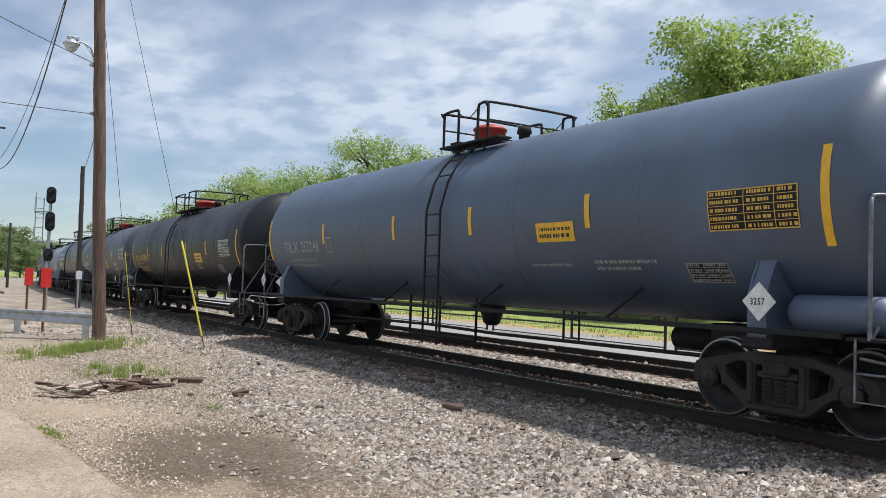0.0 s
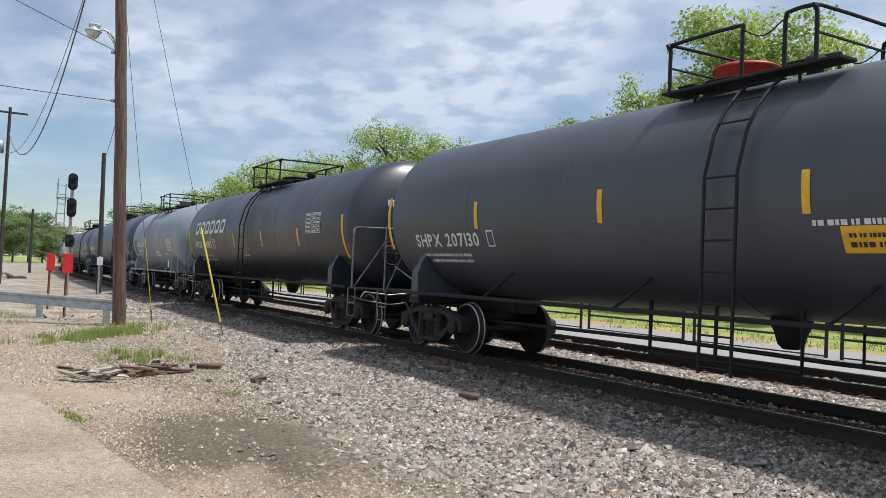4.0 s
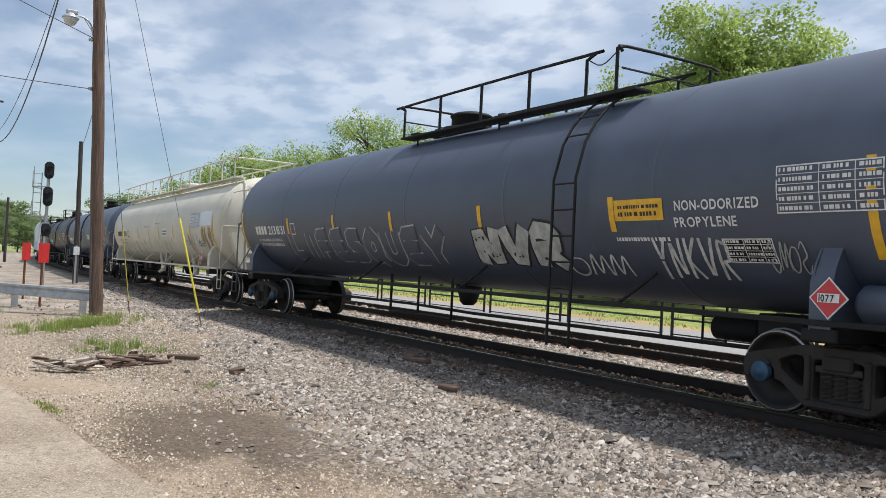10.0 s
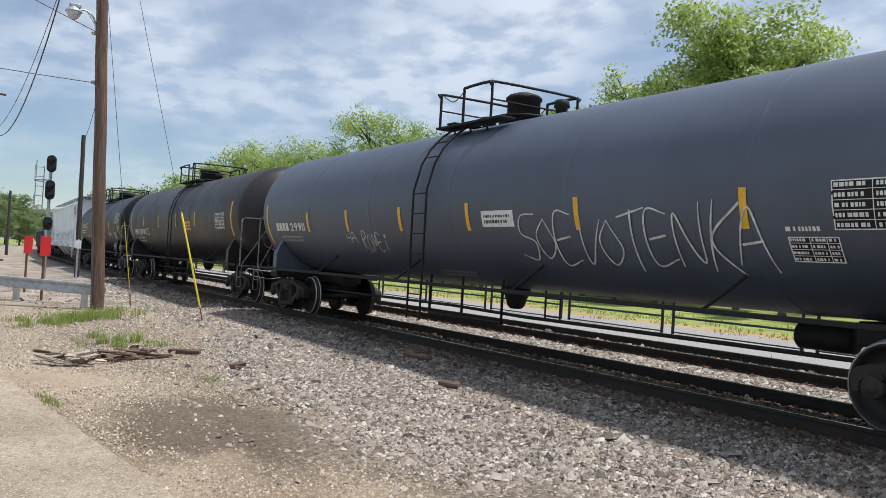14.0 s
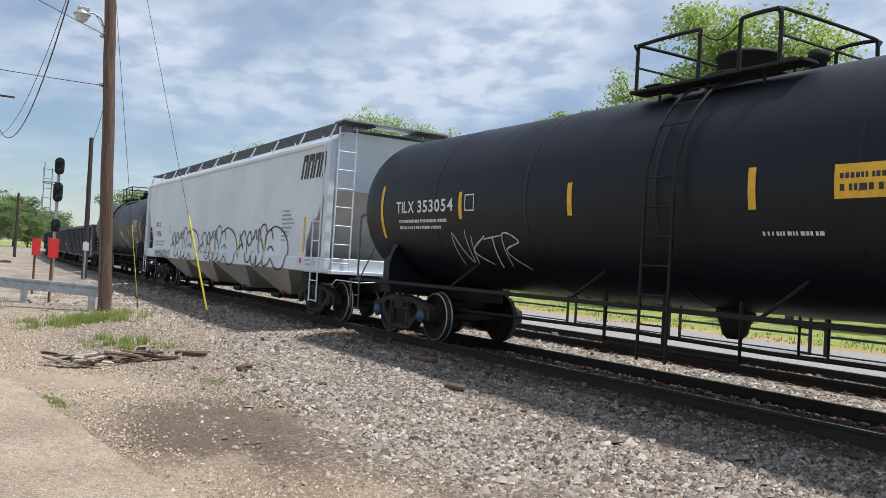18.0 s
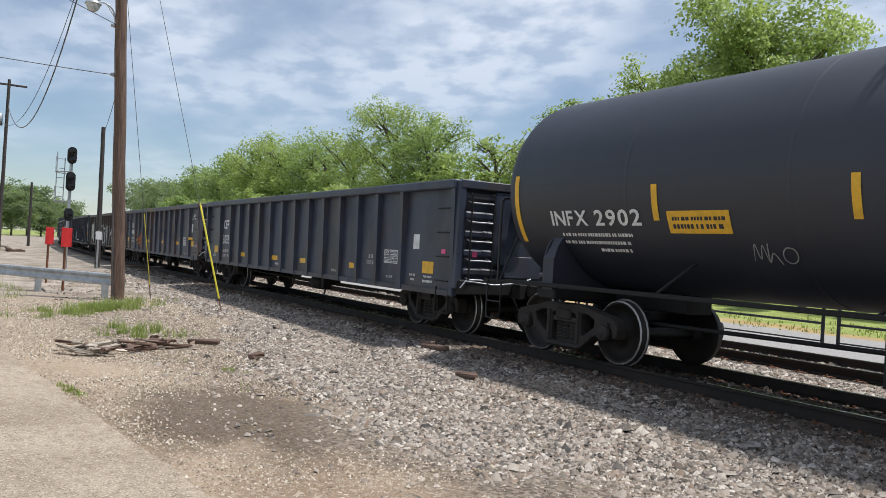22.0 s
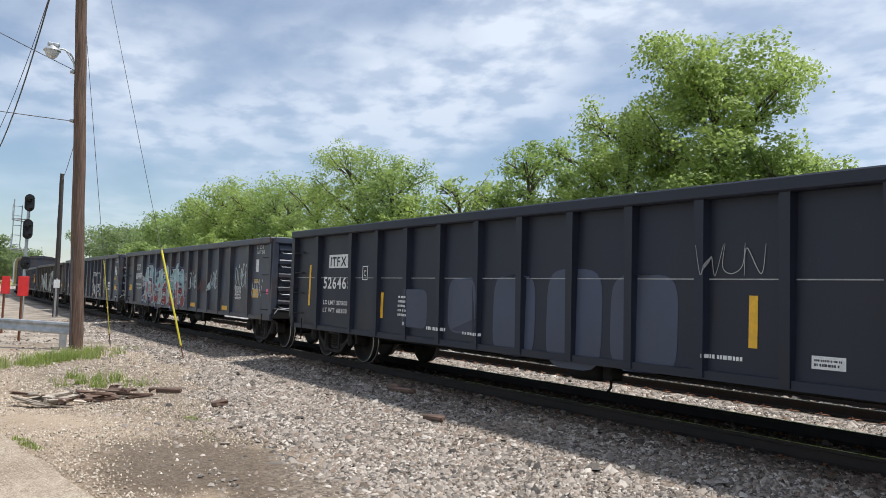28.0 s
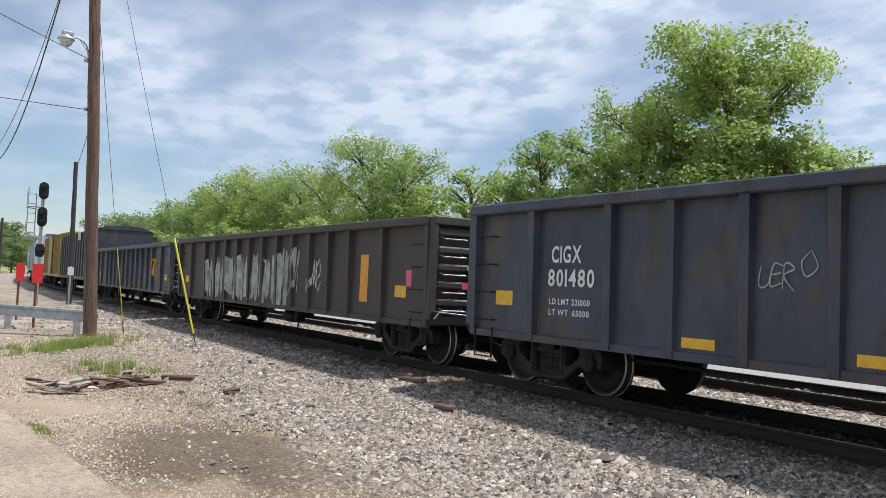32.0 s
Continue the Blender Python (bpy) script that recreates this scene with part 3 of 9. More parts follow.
def scatter_stones(name, label, spots, sizes, seed, mat="stone"):
    """Loose stones as one mesh; spots: rows of x, y, z."""
    rnd = random.Random(seed)
    rs = np.random.RandomState(seed)
    kinds = [stone_shape(rnd, 1.0) for _ in range(24)]
    if name == "gravel":                        # three-sided chips, sunk in the dirt
        kinds = [(np.array([[rnd.uniform(-1.2, -0.7), -0.7, -0.5], [rnd.uniform(0.7, 1.2), rnd.uniform(-0.9, -0.4), -0.5], [rnd.uniform(-0.4, 0.4), 1.0, -0.5], [rnd.uniform(-0.3, 0.3), rnd.uniform(-0.2, 0.3), rnd.uniform(0.5, 0.9)]]), np.array([(0, 1, 3), (1, 2, 3), (2, 0, 3)])) for _ in range(24)]
    corners = len(kinds[0][0])
    V, F, o = [], [], 0
    pick = rs.randint(0, 24, len(spots))
    turn = rs.uniform(0, 2 * np.pi, len(spots))
    lean = rs.uniform(-0.7, 0.7, len(spots))
    for k in range(24):
        ix = np.where(pick == k)[0]
        if not len(ix):
            continue
        v, f = kinds[k]
        c, s = np.cos(turn[ix])[:, None], np.sin(turn[ix])[:, None]
        cl, sl = np.cos(lean[ix])[:, None], np.sin(lean[ix])[:, None]
        X, Y, Z = v[None, :, 0], v[None, :, 1], v[None, :, 2]
        Y2, Z2 = Y * cl - Z * sl, Y * sl + Z * cl
        P = np.stack([X * c - Y2 * s, X * s + Y2 * c, Z2 + 0 * X * c], 2) * sizes[ix][:, None, None] + spots[ix][:, None, :]
        V.append(P.reshape(-1, 3))
        F.append((f[None] + (np.arange(len(ix)) * corners)[:, None, None] + o).reshape(-1, 3))
        o += corners * len(ix)
    V, F = np.concatenate(V), np.concatenate(F)
    me = bpy.data.meshes.new(name)
    me.vertices.add(len(V)), me.loops.add(len(F) * 3), me.polygons.add(len(F))
    me.vertices.foreach_set("co", V.ravel().astype(np.float32))
    me.loops.foreach_set("vertex_index", F.ravel().astype(np.int32))
    me.polygons.foreach_set("loop_start", np.arange(0, len(F) * 3, 3, dtype=np.int32))
    me.materials.append(M[mat])
    me.update()
    return tagged(new(name, me), label, "gravel", kind="stuff")


def ballast(name, label, x0, x1, u0, u1, count, lo, hi, seed, soft=0.0, mat="stone"):
    rs = np.random.RandomState(seed)
    # more of them towards the viewer
    x = x1 - (x1 - x0) * rs.rand(count) ** 1.35
    u = rs.uniform(u0, u1, count)
    if soft:
        if mat == "stone":
            u0 = np.minimum(-3.6, -5.5 + 1.8 * np.clip((-11 - x) / 7, 0, 1))
        keep = rs.rand(count) < np.clip((u - u0) / soft + 0.10 + 0.22 * np.sin(x * 1.7 + 2 * np.sin(u * 2)), 0.02, 1)
        x, u = x[keep], u[keep]
    if name == "gravel":
        # few on the damp stain
        y = Y0 + BEND * x * x / 2 + u
        keep = rs.rand(len(x)) < np.clip(((x + 8.5) / 1.7) ** 2 + ((y - 2.8) / 1.0) ** 2 - 0.35, 0.05, 1)
        x, u = x[keep], u[keep]
    size = rs.uniform(lo, hi, len(x)) * (1 + 0.018 * np.abs(x))
    big = rs.rand(len(x)) < 0.02
    size[big] *= 1.9
    sec = np.array([section(a) for a in u])
    spots = np.stack([x, Y0 + BEND * x * x / 2 + u, sec + size * 0.42], 1)
    return scatter_stones(name, label, spots, size, seed, mat)


ballast("ballast_stones", "loose beige and grey broken stone sloping down from the track", -42, -1.5, -6.6, -1.5, 138000, 0.0115, 0.0250, 3, 0.9)
ballast("ballast_stones", "oily dark broken stone along the rail", -42, -1.5, -2.0, -0.86, 24000, 0.013, 0.031, 5, 0.7, "stone_oily")
ballast("ballast_stones", "loose grey broken stone between the two tracks", -46, -2, 1.2, 2.85, 24000, 0.016, 0.032, 4)
ballast("ballast_stones", "dark stone lying between the ties", -30, -1, -0.7, 0.7, 7000, 0.018, 0.03, 6, 0.0, "stone_oily")
ballast("ballast_stones", "stone between the ties of the second track", -40, -3, 3.3, 5.9, 12000, 0.02, 0.034, 7)
ballast("gravel", "small pale stones strewn over the trodden dirt", -24, -2, -8.6, -3.4, 80000, 0.005, 0.0145, 8, 0.0, "gravel")
ballast("gravel", "pale chips lying on the trodden dirt", -20, -2, -8.6, -4.0, 300, 0.010, 0.018, 9, 0.0, "gravel")

# ======== lettering and marks ========
GLYPHS = {}


def make_glyphs(chars):
    """Flat outlines of single characters in the built-in font, one unit high."""
    for ch in chars:
        cu = bpy.data.curves.new("glyph", "FONT")
        cu.body, cu.size, cu.resolution_u, cu.offset = ch, 1.0, 3, 0.022
        ob = new("glyph", cu)
        me = bpy.data.meshes.new_from_object(ob.evaluated_get(bpy.context.evaluated_depsgraph_get()))
        v = [(p.co.x, p.co.y) for p in me.vertices]
        f = [tuple(q.vertices) for q in me.polygons]
        lo, hi = (min(p[0] for p in v), max(p[0] for p in v)) if v else (0, 0.3)
        GLYPHS[ch] = ([((x - lo) / 0.73, y / 0.73) for x, y in v], f, (hi - lo) / 0.73)
        bpy.data.objects.remove(ob)
        bpy.data.curves.remove(cu)
        bpy.data.meshes.remove(me)


make_glyphs("ABCDEFGHIJKLMNOPQRSTUVWXYZ0123456789-.:")


class Marks:
    """Flat marks gathered on the side of a car; surf(u, v, lift) gives the place on its skin."""

    def __init__(self, surf):
        self.surf, self.mb = surf, Mesh()

    def rect(self, u0, v0, u1, v1, lift=0.006, nu=1, nv=4):
        v = [self.surf(u0 + (u1 - u0) * i / nu, v0 + (v1 - v0) * j / nv, lift) for i in range(nu + 1) for j in range(nv + 1)]
        n = nv + 1
        self.mb.add(v, [(i * n + j, (i + 1) * n + j, (i + 1) * n + j + 1, i * n + j + 1) for i in range(nu) for j in range(nv)])
        return self

    def quad(self, pts, lift=0.006):
        self.mb.add([self.surf(u, v, lift) for u, v in pts], [tuple(range(len(pts)))])
        return self

    def text(self, s, u, v, size, lift=0.010, squeeze=0.85, gap=0.13, width=None):
        if width:
            whole = sum(0.42 if ch == " " else GLYPHS[ch][2] * squeeze + gap for ch in s) - gap
            k = width / (size * whole)
            squeeze, gap = squeeze * k, gap * k
        for ch in s:
            if ch == " ":
                u += size * 0.42
                continue
            p, f, w = GLYPHS[ch]
            self.mb.add([self.surf(u + x * size * squeeze, v + y * size, lift) for x, y in p], f)
            u += size * (w * squeeze + gap)
        return self

    def bars(self, u, v, width, size, lift=0.008, cell=0.72):
        """Unreadable writing: a row of short bars."""
        rnd = random.Random(int(u * 100 + v * 1000))
        x = u
        while x < u + width:
            w = size * cell * rnd.choice((0.7, 1.0, 1.0, 1.6))
            self.rect(x, v, x + w, v + size, lift, 1, 1)
            x += w + size * rnd.choice((0.25, 0.3, 0.3, 0.7))
        return self

    def frame_box(self, u0, v0, u1, v1, w=0.02, lift=0.008):
        for a in ((u0, v0, u1, v0 + w), (u0, v1 - w, u1, v1), (u0, v0 + w, u0 + w, v1 - w), (u1 - w, v0 + w, u1, v1 - w)):
            self.rect(*a, lift, 1, 2)
        return self

    def stroke(self, pts, w, lift=0.012, taper=True):
        """A ribbon along a polyline in the (u, v) plane; a broad one is divided across."""
        n, m = len(pts), max(1, int(w / 0.045))
        v = []
        for i, (u, q) in enumerate(pts):
            a, b = pts[max(0, i - 1)], pts[min(n - 1, i + 1)]
            du, dv = b[0] - a[0], b[1] - a[1]
            d = math.hypot(du, dv) or 1
            k = w / 2 * (0.55 + 0.45 * math.sin(math.pi * min(1, max(0, i / (n - 1)))) if taper else 1)
            for j in range(m + 1):
                f = k * (1 - 2 * j / m)
                v.append(self.surf(u - dv / d * f, q + du / d * f, lift))
        self.mb.add(v, [(i * (m + 1) + j, i * (m + 1) + j + 1, (i + 1) * (m + 1) + j + 1, (i + 1) * (m + 1) + j) for i in range(n - 1) for j in range(m)])
        return self

    def disc(self, u, v, rx, ry, lift):
        """A round spot in rings."""
        n, m = 18, max(2, int(rx / 0.045))
        p = [self.surf(u, v, lift)] + [self.surf(u + rx * j / m * math.cos(2 * math.pi * k / n), v + ry * j / m * math.sin(2 * math.pi * k / n), lift) for j in range(1, m + 1) for k in range(n)]
        F = [(0, 1 + k, 1 + (k + 1) % n) for k in range(n)]
        F += [(1 + j * n + k, 1 + (j + 1) * n + k, 1 + (j + 1) * n + (k + 1) % n, 1 + j * n + (k + 1) % n) for j in range(m - 1) for k in range(n)]
        self.mb.add(p, F)
        return self

    def put(self, name, mat, parent, label=""):
        if self.mb.v:
            ob = part(name, self.mb, mat, parent, label)
            if name in ("small_print", "ruling"):
                tagged(ob, kind="stuff")
            return ob


def curve2(pts, step=5):
    return [(p.x, p.y) for p in smooth_line([(a, b, 0) for a, b in pts], step)]


def scrawl(mk, u, v, width, height, n, w, seed, lean=0.15):
    """A sprayed tag: loops and jabs that read as no word."""
    rnd = random.Random(seed)
    x = u
    for k in range(n):
        cw = width / n
        kind = rnd.randrange(4)
        if kind == 0:
            p = [(x, v + height * rnd.uniform(0.6, 0.9)), (x + cw * 0.3, v + height), (x + cw * 0.7, v + height * 0.6), (x + cw * 0.2, v + height * 0.35), (x + cw * 0.6, v), (x + cw * 1.0, v + height * 0.3)]
        elif kind == 1:
            p = [(x + cw * 0.1, v + height * 0.1), (x + cw * 0.3, v + height * 1.0), (x + cw * 0.55, v + height * 0.2), (x + cw * 0.8, v + height * 0.95), (x + cw * 1.05, v + height * 0.1)]
        elif kind == 2:
            p = [(x + cw * (0.5 + 0.45 * math.cos(t * 0.9 + 1)), v + height * (0.45 + 0.42 * math.sin(t * 0.9 + 1))) for t in range(9)]
        else:
            p = [(x + cw * 0.15, v + height * 1.05), (x + cw * 0.1, v + height * 0.05), (x + cw * 0.45, v + height * 0.55), (x + cw * 0.9, v - height * 0.05)]
        p = [(a + lean * (b - v), b) for a, b in p]
        mk.stroke(curve2(p, 9), w, taper=rnd.random() < 0.6)
        x += cw
    return mk


# strokes of hand-sprayed capitals in a unit square
STROKES = {
    "A": [[(0, 0), (.45, 1), (.95, -.1)], [(.15, .4), (.8, .45)]], "B": [[(.1, 0), (.12, 1), (.75, .85), (.2, .55), (.85, .35), (.1, 0)]], "C": [[(.9, .85), (.4, 1), (.05, .5), (.35, 0), (.9, .15)]],
    "D": [[(.12, -.05), (.1, 1.05)], [(-.05, .98), (.8, .75), (.85, .35), (.05, -.1)]], "E": [[(.85, .95), (.1, 1), (.12, 0), (.95, .1)], [(.1, .5), (.75, .58)]], "G": [[(.9, .9), (.35, 1), (.05, .5), (.4, 0), (.9, .2), (.85, .5), (.5, .45)]],
    "H": [[(.1, 1), (.15, -.05)], [(.85, 1.05), (.8, 0)], [(.1, .5), (.85, .55)]], "I": [[(.5, .72), (.45, 0)], [(.42, 1.05), (.58, 1.12), (.6, .95), (.42, 1.05)]], "K": [[(.15, 1.1), (.12, -.1)], [(.9, 1.05), (.15, .5), (1, -.15)]],
    "M": [[(0, 0), (.2, 1), (.5, .3), (.8, 1), (1, 0)]], "N": [[(.1, -.1), (.12, 1), (.8, 0), (.9, 1.15)]], "O": [[(.5, 1), (.08, .55), (.4, 0), (.88, .4), (.5, 1)]], "R": [[(.1, -.1), (.12, 1), (.85, .8), (.15, .45), (1, -.2)]],
    "S": [[(.9, 1), (.2, .95), (.2, .6), (.85, .4), (.7, -.02), (.05, .08)]], "T": [[(-.05, .92), (1, 1.05)], [(.5, 1), (.42, -.15)]], "U": [[(.1, 1.05), (.1, .2), (.5, 0), (.88, .25), (.92, 1)]], "V": [[(.05, 1.05), (.4, 0), (.95, 1.1)]],
    "W": [[(0, 1.05), (.25, 0), (.5, .7), (.7, 0), (1, 1.1)]], "Y": [[(.05, 1), (.4, .45), (.9, 1.05)], [(.42, .45), (.35, -.2)]]}


def hand_letters(mk, word, u, v, width, height, w, seed):
    """A word sprayed by hand: leaning, uneven capitals in loose strokes."""
    rnd = random.Random(seed)
    cw = width / len(word)
    for i, ch in enumerate(word):
        dv, sc, lean = rnd.uniform(-0.07, 0.07) * height, rnd.uniform(0.88, 1.12), rnd.uniform(0.02, 0.22)
        for k, q in enumerate(STROKES[ch]):
            p = [(u + cw * (i + x * 1.08 - 0.04) + lean * y * height + rnd.uniform(-0.03, 0.03) * cw, v + dv + y * height * sc + rnd.uniform(-0.03, 0.03) * height) for x, y in q]
            mk.stroke(curve2(p, 8), w, 0.012 + 0.0002 * k + 0.00004 * i, taper=k == 0)
    return mk


# ======== trucks ========
WHEEL_R = 0.457
M["rust_film"] = plain("rust_film", (0.075, 0.048, 0.038), 0.7, vary=0.4, scale=3)
M["spray_lilac"] = plain("spray_lilac", (0.16, 0.16, 0.24), 0.7, vary=0.3)
M["spray_pale"] = plain("spray_pale_grey", (0.42, 0.43, 0.42), 0.65, vary=0.3, scale=5)
M["gon_rusty"] = car_paint("paint_gondola_rusty", (0.060, 0.070, 0.098), (0.092, 0.076, 0.068), 0.5, 0.5, 0.28, 0.35, (0.128, 0.078, 0.055), 0.42)
M["drip"] = plain("dried_drip", (0.135, 0.14, 0.145), 0.75, vary=0.3)
M["drip_ochre"] = plain("ochre_run", (0.40, 0.29, 0.13), 0.75, vary=0.3)
M["drip_brown"] = plain("brown_run", (0.33, 0.27, 0.19), 0.75, vary=0.3)
M["drip_dark"] = plain("dark_drip", (0.030, 0.034, 0.042), 0.7, vary=0.3)
M["gon_patch"] = car_paint("paint_patch", (0.048, 0.060, 0.100), (0.06, 0.055, 0.05), 0.3, 0.55)


def wheelset_mesh():
    mb = Mesh()
    for s in (-1, 1):
        # from the inside face outwards: hub, plate, flange, tread, rim, plate, hub
        p = [(0.62, 0.0), (0.62, 0.125), (0.66, 0.14), (0.69, 0.22), (0.665, 0.36), (0.675, 0.405), (0.682, 0.475), (0.695, 0.487), (0.71, 0.482), (0.722, 0.462), (0.812, 0.456), (0.823, 0.434), (0.820, 0.405), (0.775, 0.385), (0.735, 0.27), (0.745, 0.17), (0.785, 0.14), (0.815, 0.125), (0.815, 0.085), (1.02, 0.078), (1.02, 0.0)]
        sl = [0] * 20
        for k in (8, 10):
            sl[k] = 1
        prof = [(s * a, r) for a, r in p]
        mb.lathe(prof if s > 0 else prof, "y", (0, 0, 0), 24, sl)
    mb.lathe([(-0.63, 0.085), (-0.3, 0.078), (0.3, 0.078), (0.63, 0.085)], "y", (0, 0, 0), 16)
    return data("wheelset", mb, [M["wheel"], M["tread"]])


def side_frame_mesh():
    """Cast side frame: a thick arched plate with a spring window, two rounded triangular ones and jaws over the bearings."""
    def round_loop(pts, k=0.22):
        out = []
        for a, b, c in zip(pts[-1:] + pts[:-1], pts, pts[1:] + pts[:1]):
            for w in (0.0, 0.5, 1.0):
                t = 0.5 + (w - 0.5)
                p = tuple(b[i] + k * (a[i] - b[i]) for i in (0, 1))
                q = tuple(b[i] + k * (c[i] - b[i]) for i in (0, 1))
                out.append(tuple((1 - t) ** 2 * p[i] + 2 * t * (1 - t) * b[i] + t * t * q[i] for i in (0, 1)))
        return out
    half = [(0.0, 0.805), (0.40, 0.80), (0.66, 0.735), (0.98, 0.675), (1.12, 0.63), (1.15, 0.52), (1.13, 0.385), (1.045, 0.385), (1.03, 0.50), (0.96, 0.545), (0.82, 0.545), (0.75, 0.50), (0.735, 0.385), (0.66, 0.375), (0.42, 0.185), (0.30, 0.14), (0.0, 0.14)]
    outer = half + [(-x, z) for x, z in half[-2:0:-1]]
    tri = [(0.385, 0.33), (0.385, 0.675), (0.50, 0.68), (0.68, 0.61), (0.66, 0.50)]
    loops = [round_loop(outer, 0.16), round_loop([(-0.275, 0.225), (0.275, 0.225), (0.275, 0.665), (-0.275, 0.665)], 0.12), round_loop(tri), round_loop([(-x, z) for x, z in tri][::-1])]
    bm = bmesh.new()
    rings = []
    for loop in loops:
        vs = [bm.verts.new((x, -0.085, z)) for x, z in loop]
        rings.append(vs)
        for a, b in zip(vs, vs[1:] + vs[:1]):
            bm.edges.new((a, b))
    bmesh.ops.triangle_fill(bm, edges=bm.edges[:], use_beauty=True)
    flat = [[v.index for v in f.verts] for f in bm.faces] if bm.verts.index_update() is None else []
    pts = [tuple(v.co) for v in bm.verts]
    sizes = [len(r) for r in rings]
    bm.free()
    n = len(pts)
    mb = Mesh()
    # front face, a chamfer, the edge and the back face
    cen = {}
    o = 0
    shrink = []
    for k, size in enumerate(sizes):
        loop = loops[k]
        area = sum(a[0] * b[1] - b[0] * a[1] for a, b in zip(loop, loop[1:] + loop[:1]))
        sgn = (1 if area > 0 else -1) * (1 if k == 0 else -1)
        for i in range(size):
            a, b = loop[i - 1], loop[(i + 1) % size]
            dx, dz = b[0] - a[0], b[1] - a[1]
            L = math.hypot(dx, dz) or 1
            shrink.append((loop[i][0] - sgn * dz / L * 0.014, loop[i][1] + sgn * dx / L * 0.014))
    layers = [[(x, -0.105, z) for x, z in shrink], [(p[0], -0.085, p[2]) for p in pts], [(p[0], 0.085, p[2]) for p in pts], [(x, 0.105, z) for x, z in shrink]]
    v = [p for layer in layers for p in layer]
    F = [tuple(f) for f in flat] + [tuple(i + 3 * n for i in f[::-1]) for f in flat]
    o = 0
    for size in sizes:
        for i in range(size):
            a, b = o + i, o + (i + 1) % size
            for k in range(3):
                F.append((a + k * n, b + k * n, b + (k + 1) * n, a + (k + 1) * n))
        o += size
    mb.add(v, F)
    # flanges of the casting and the lugs beside the springs
    for s in (-1, 1):
        mb.box((0.33 * s - 0.035, -0.135, 0.23), (0.33 * s + 0.035, 0.135, 0.70), 0.015)
        mb.prism([(0.889 * s - 0.12, 0.545), (0.889 * s + 0.12, 0.545), (0.889 * s + 0.08, 0.60), (0.889 * s - 0.08, 0.60)], -0.13, 0.13, "y")
    mb.box((-0.36, -0.13, 0.165), (0.36, 0.13, 0.195), 0.01)
    return data("side_frame", mb, M["truck"])


def spring_mesh():
    mb = Mesh()
    for cx in (-0.15, 0.0, 0.15):
        pts = []
        for k in range(41):
            t = k / 40 * 2 * math.pi * 5
            pts.append((cx + 0.066 * math.cos(t), 0.066 * math.sin(t), 0.25 + 0.26 * k / 40))
        mb.tube(pts, 0.017, 4)
    # added dark plate amid the coils, shuts off light seen through the gaps
    mb.box((-0.25, -0.02, 0.22), (0.25, 0.02, 0.56), 0.01)
    mb.box((-0.26, -0.09, 0.53), (0.26, 0.09, 0.60), 0.01)
    return data("spring_nest", mb, M["spring"])


WHEELSET, SIDE_FRAME, SPRINGS = wheelset_mesh(), side_frame_mesh(), spring_mesh()
BOLSTER = data("truck", Mesh().box((-0.17, -1.12, 0.56), (0.17, 1.12, 0.72), 0.02).box((-0.24, -0.35, 0.70), (0.24, 0.35, 0.80), 0.03).tube([(-0.55, -0.72, 0.40), (-0.55, 0.72, 0.40)], 0.05, 8).tube([(0.55, -0.72, 0.40), (0.55, 0.72, 0.40)], 0.05, 8), M["truck"])
CAP = data("bearing_cap", Mesh().lathe([(0.0, 0.0), (0.0, 0.10), (-0.02, 0.115), (-0.09, 0.115), (-0.10, 0.10), (-0.10, 0.06), (-0.125, 0.055), (-0.125, 0.0)], "y", (0, 0, 0), 18), M["truck"])
CAP_BLUE = data("bearing_cap", Mesh().lathe([(0.0, 0.0), (0.0, 0.10), (-0.02, 0.115), (-0.09, 0.115), (-0.10, 0.10), (-0.10, 0.06), (-0.125, 0.055), (-0.125, 0.0)], "y", (0, 0, 0), 18), M["cap_blue"])
WHEELS = []          # every wheelset, with the side of its truck


def truck(car, x, blue=False, far=False):
    t = part("truck", BOLSTER, None, car, m=pose(x, 0, 0))
    for s in (-1, 1):
        w = part("wheelset", WHEELSET, None, t, m=pose(0.889 * s, 0, WHEEL_R))
        WHEELS.append((w, s))
        part("side_frame", SIDE_FRAME, None, t, m=pose(0, 0.99 * s, 0))
        part("spring_nest", SPRINGS, None, t, m=pose(0, 0.99 * s, 0))
        if not far:
            for e in (-1, 1):
                part("bearing_cap", CAP_BLUE if blue else CAP, None, t, m=pose(0.889 * e, 1.05 * s, WHEEL_R, 0, 0, 180 if s > 0 else 0))
    return t


# ======== coupler, hoses, end gear shared by all cars ========
COUPLER = data("coupler", Mesh().box((-0.55, -0.07, 0.80), (0.12, 0.07, 0.94), 0.015).box((0.10, -0.13, 0.74), (0.26, 0.13, 1.00), 0.04).box((0.24, -0.15, 0.78), (0.38, -0.02, 0.98), 0.035).box((0.22, 0.06, 0.79), (0.34, 0.14, 0.97), 0.03), M["truck"])
HOSE = data("air_hose", Mesh().tube(smooth_line([(-0.25, -0.28, 0.80), (0.0, -0.30, 0.72), (0.15, -0.26, 0.50), (0.38, -0.20, 0.42)], 5), 0.022, 7), M["underframe"])
LEVER = data("uncoupling_lever", Mesh().tube([(0.0, -1.42, 0.86), (0.05, -1.35, 0.98), (0.06, -0.75, 0.93), (0.10, -0.25, 0.98), (0.12, -0.02, 1.06)], 0.014, 6), M["galv"])


def end_gear(car, half, far=False):
    """Coupler, hose and lever at both ends; half: distance of the pulling face."""
    for s in (-1, 1):
        m = pose(s * (half - 0.36), 0, 0, 0, 0, 0 if s > 0 else 180)
        part("coupler", COUPLER, None, car, m=m)
        if not far:
            part("air_hose", HOSE, None, car, m=m)
            part("uncoupling_lever", LEVER, None, car, m=m)


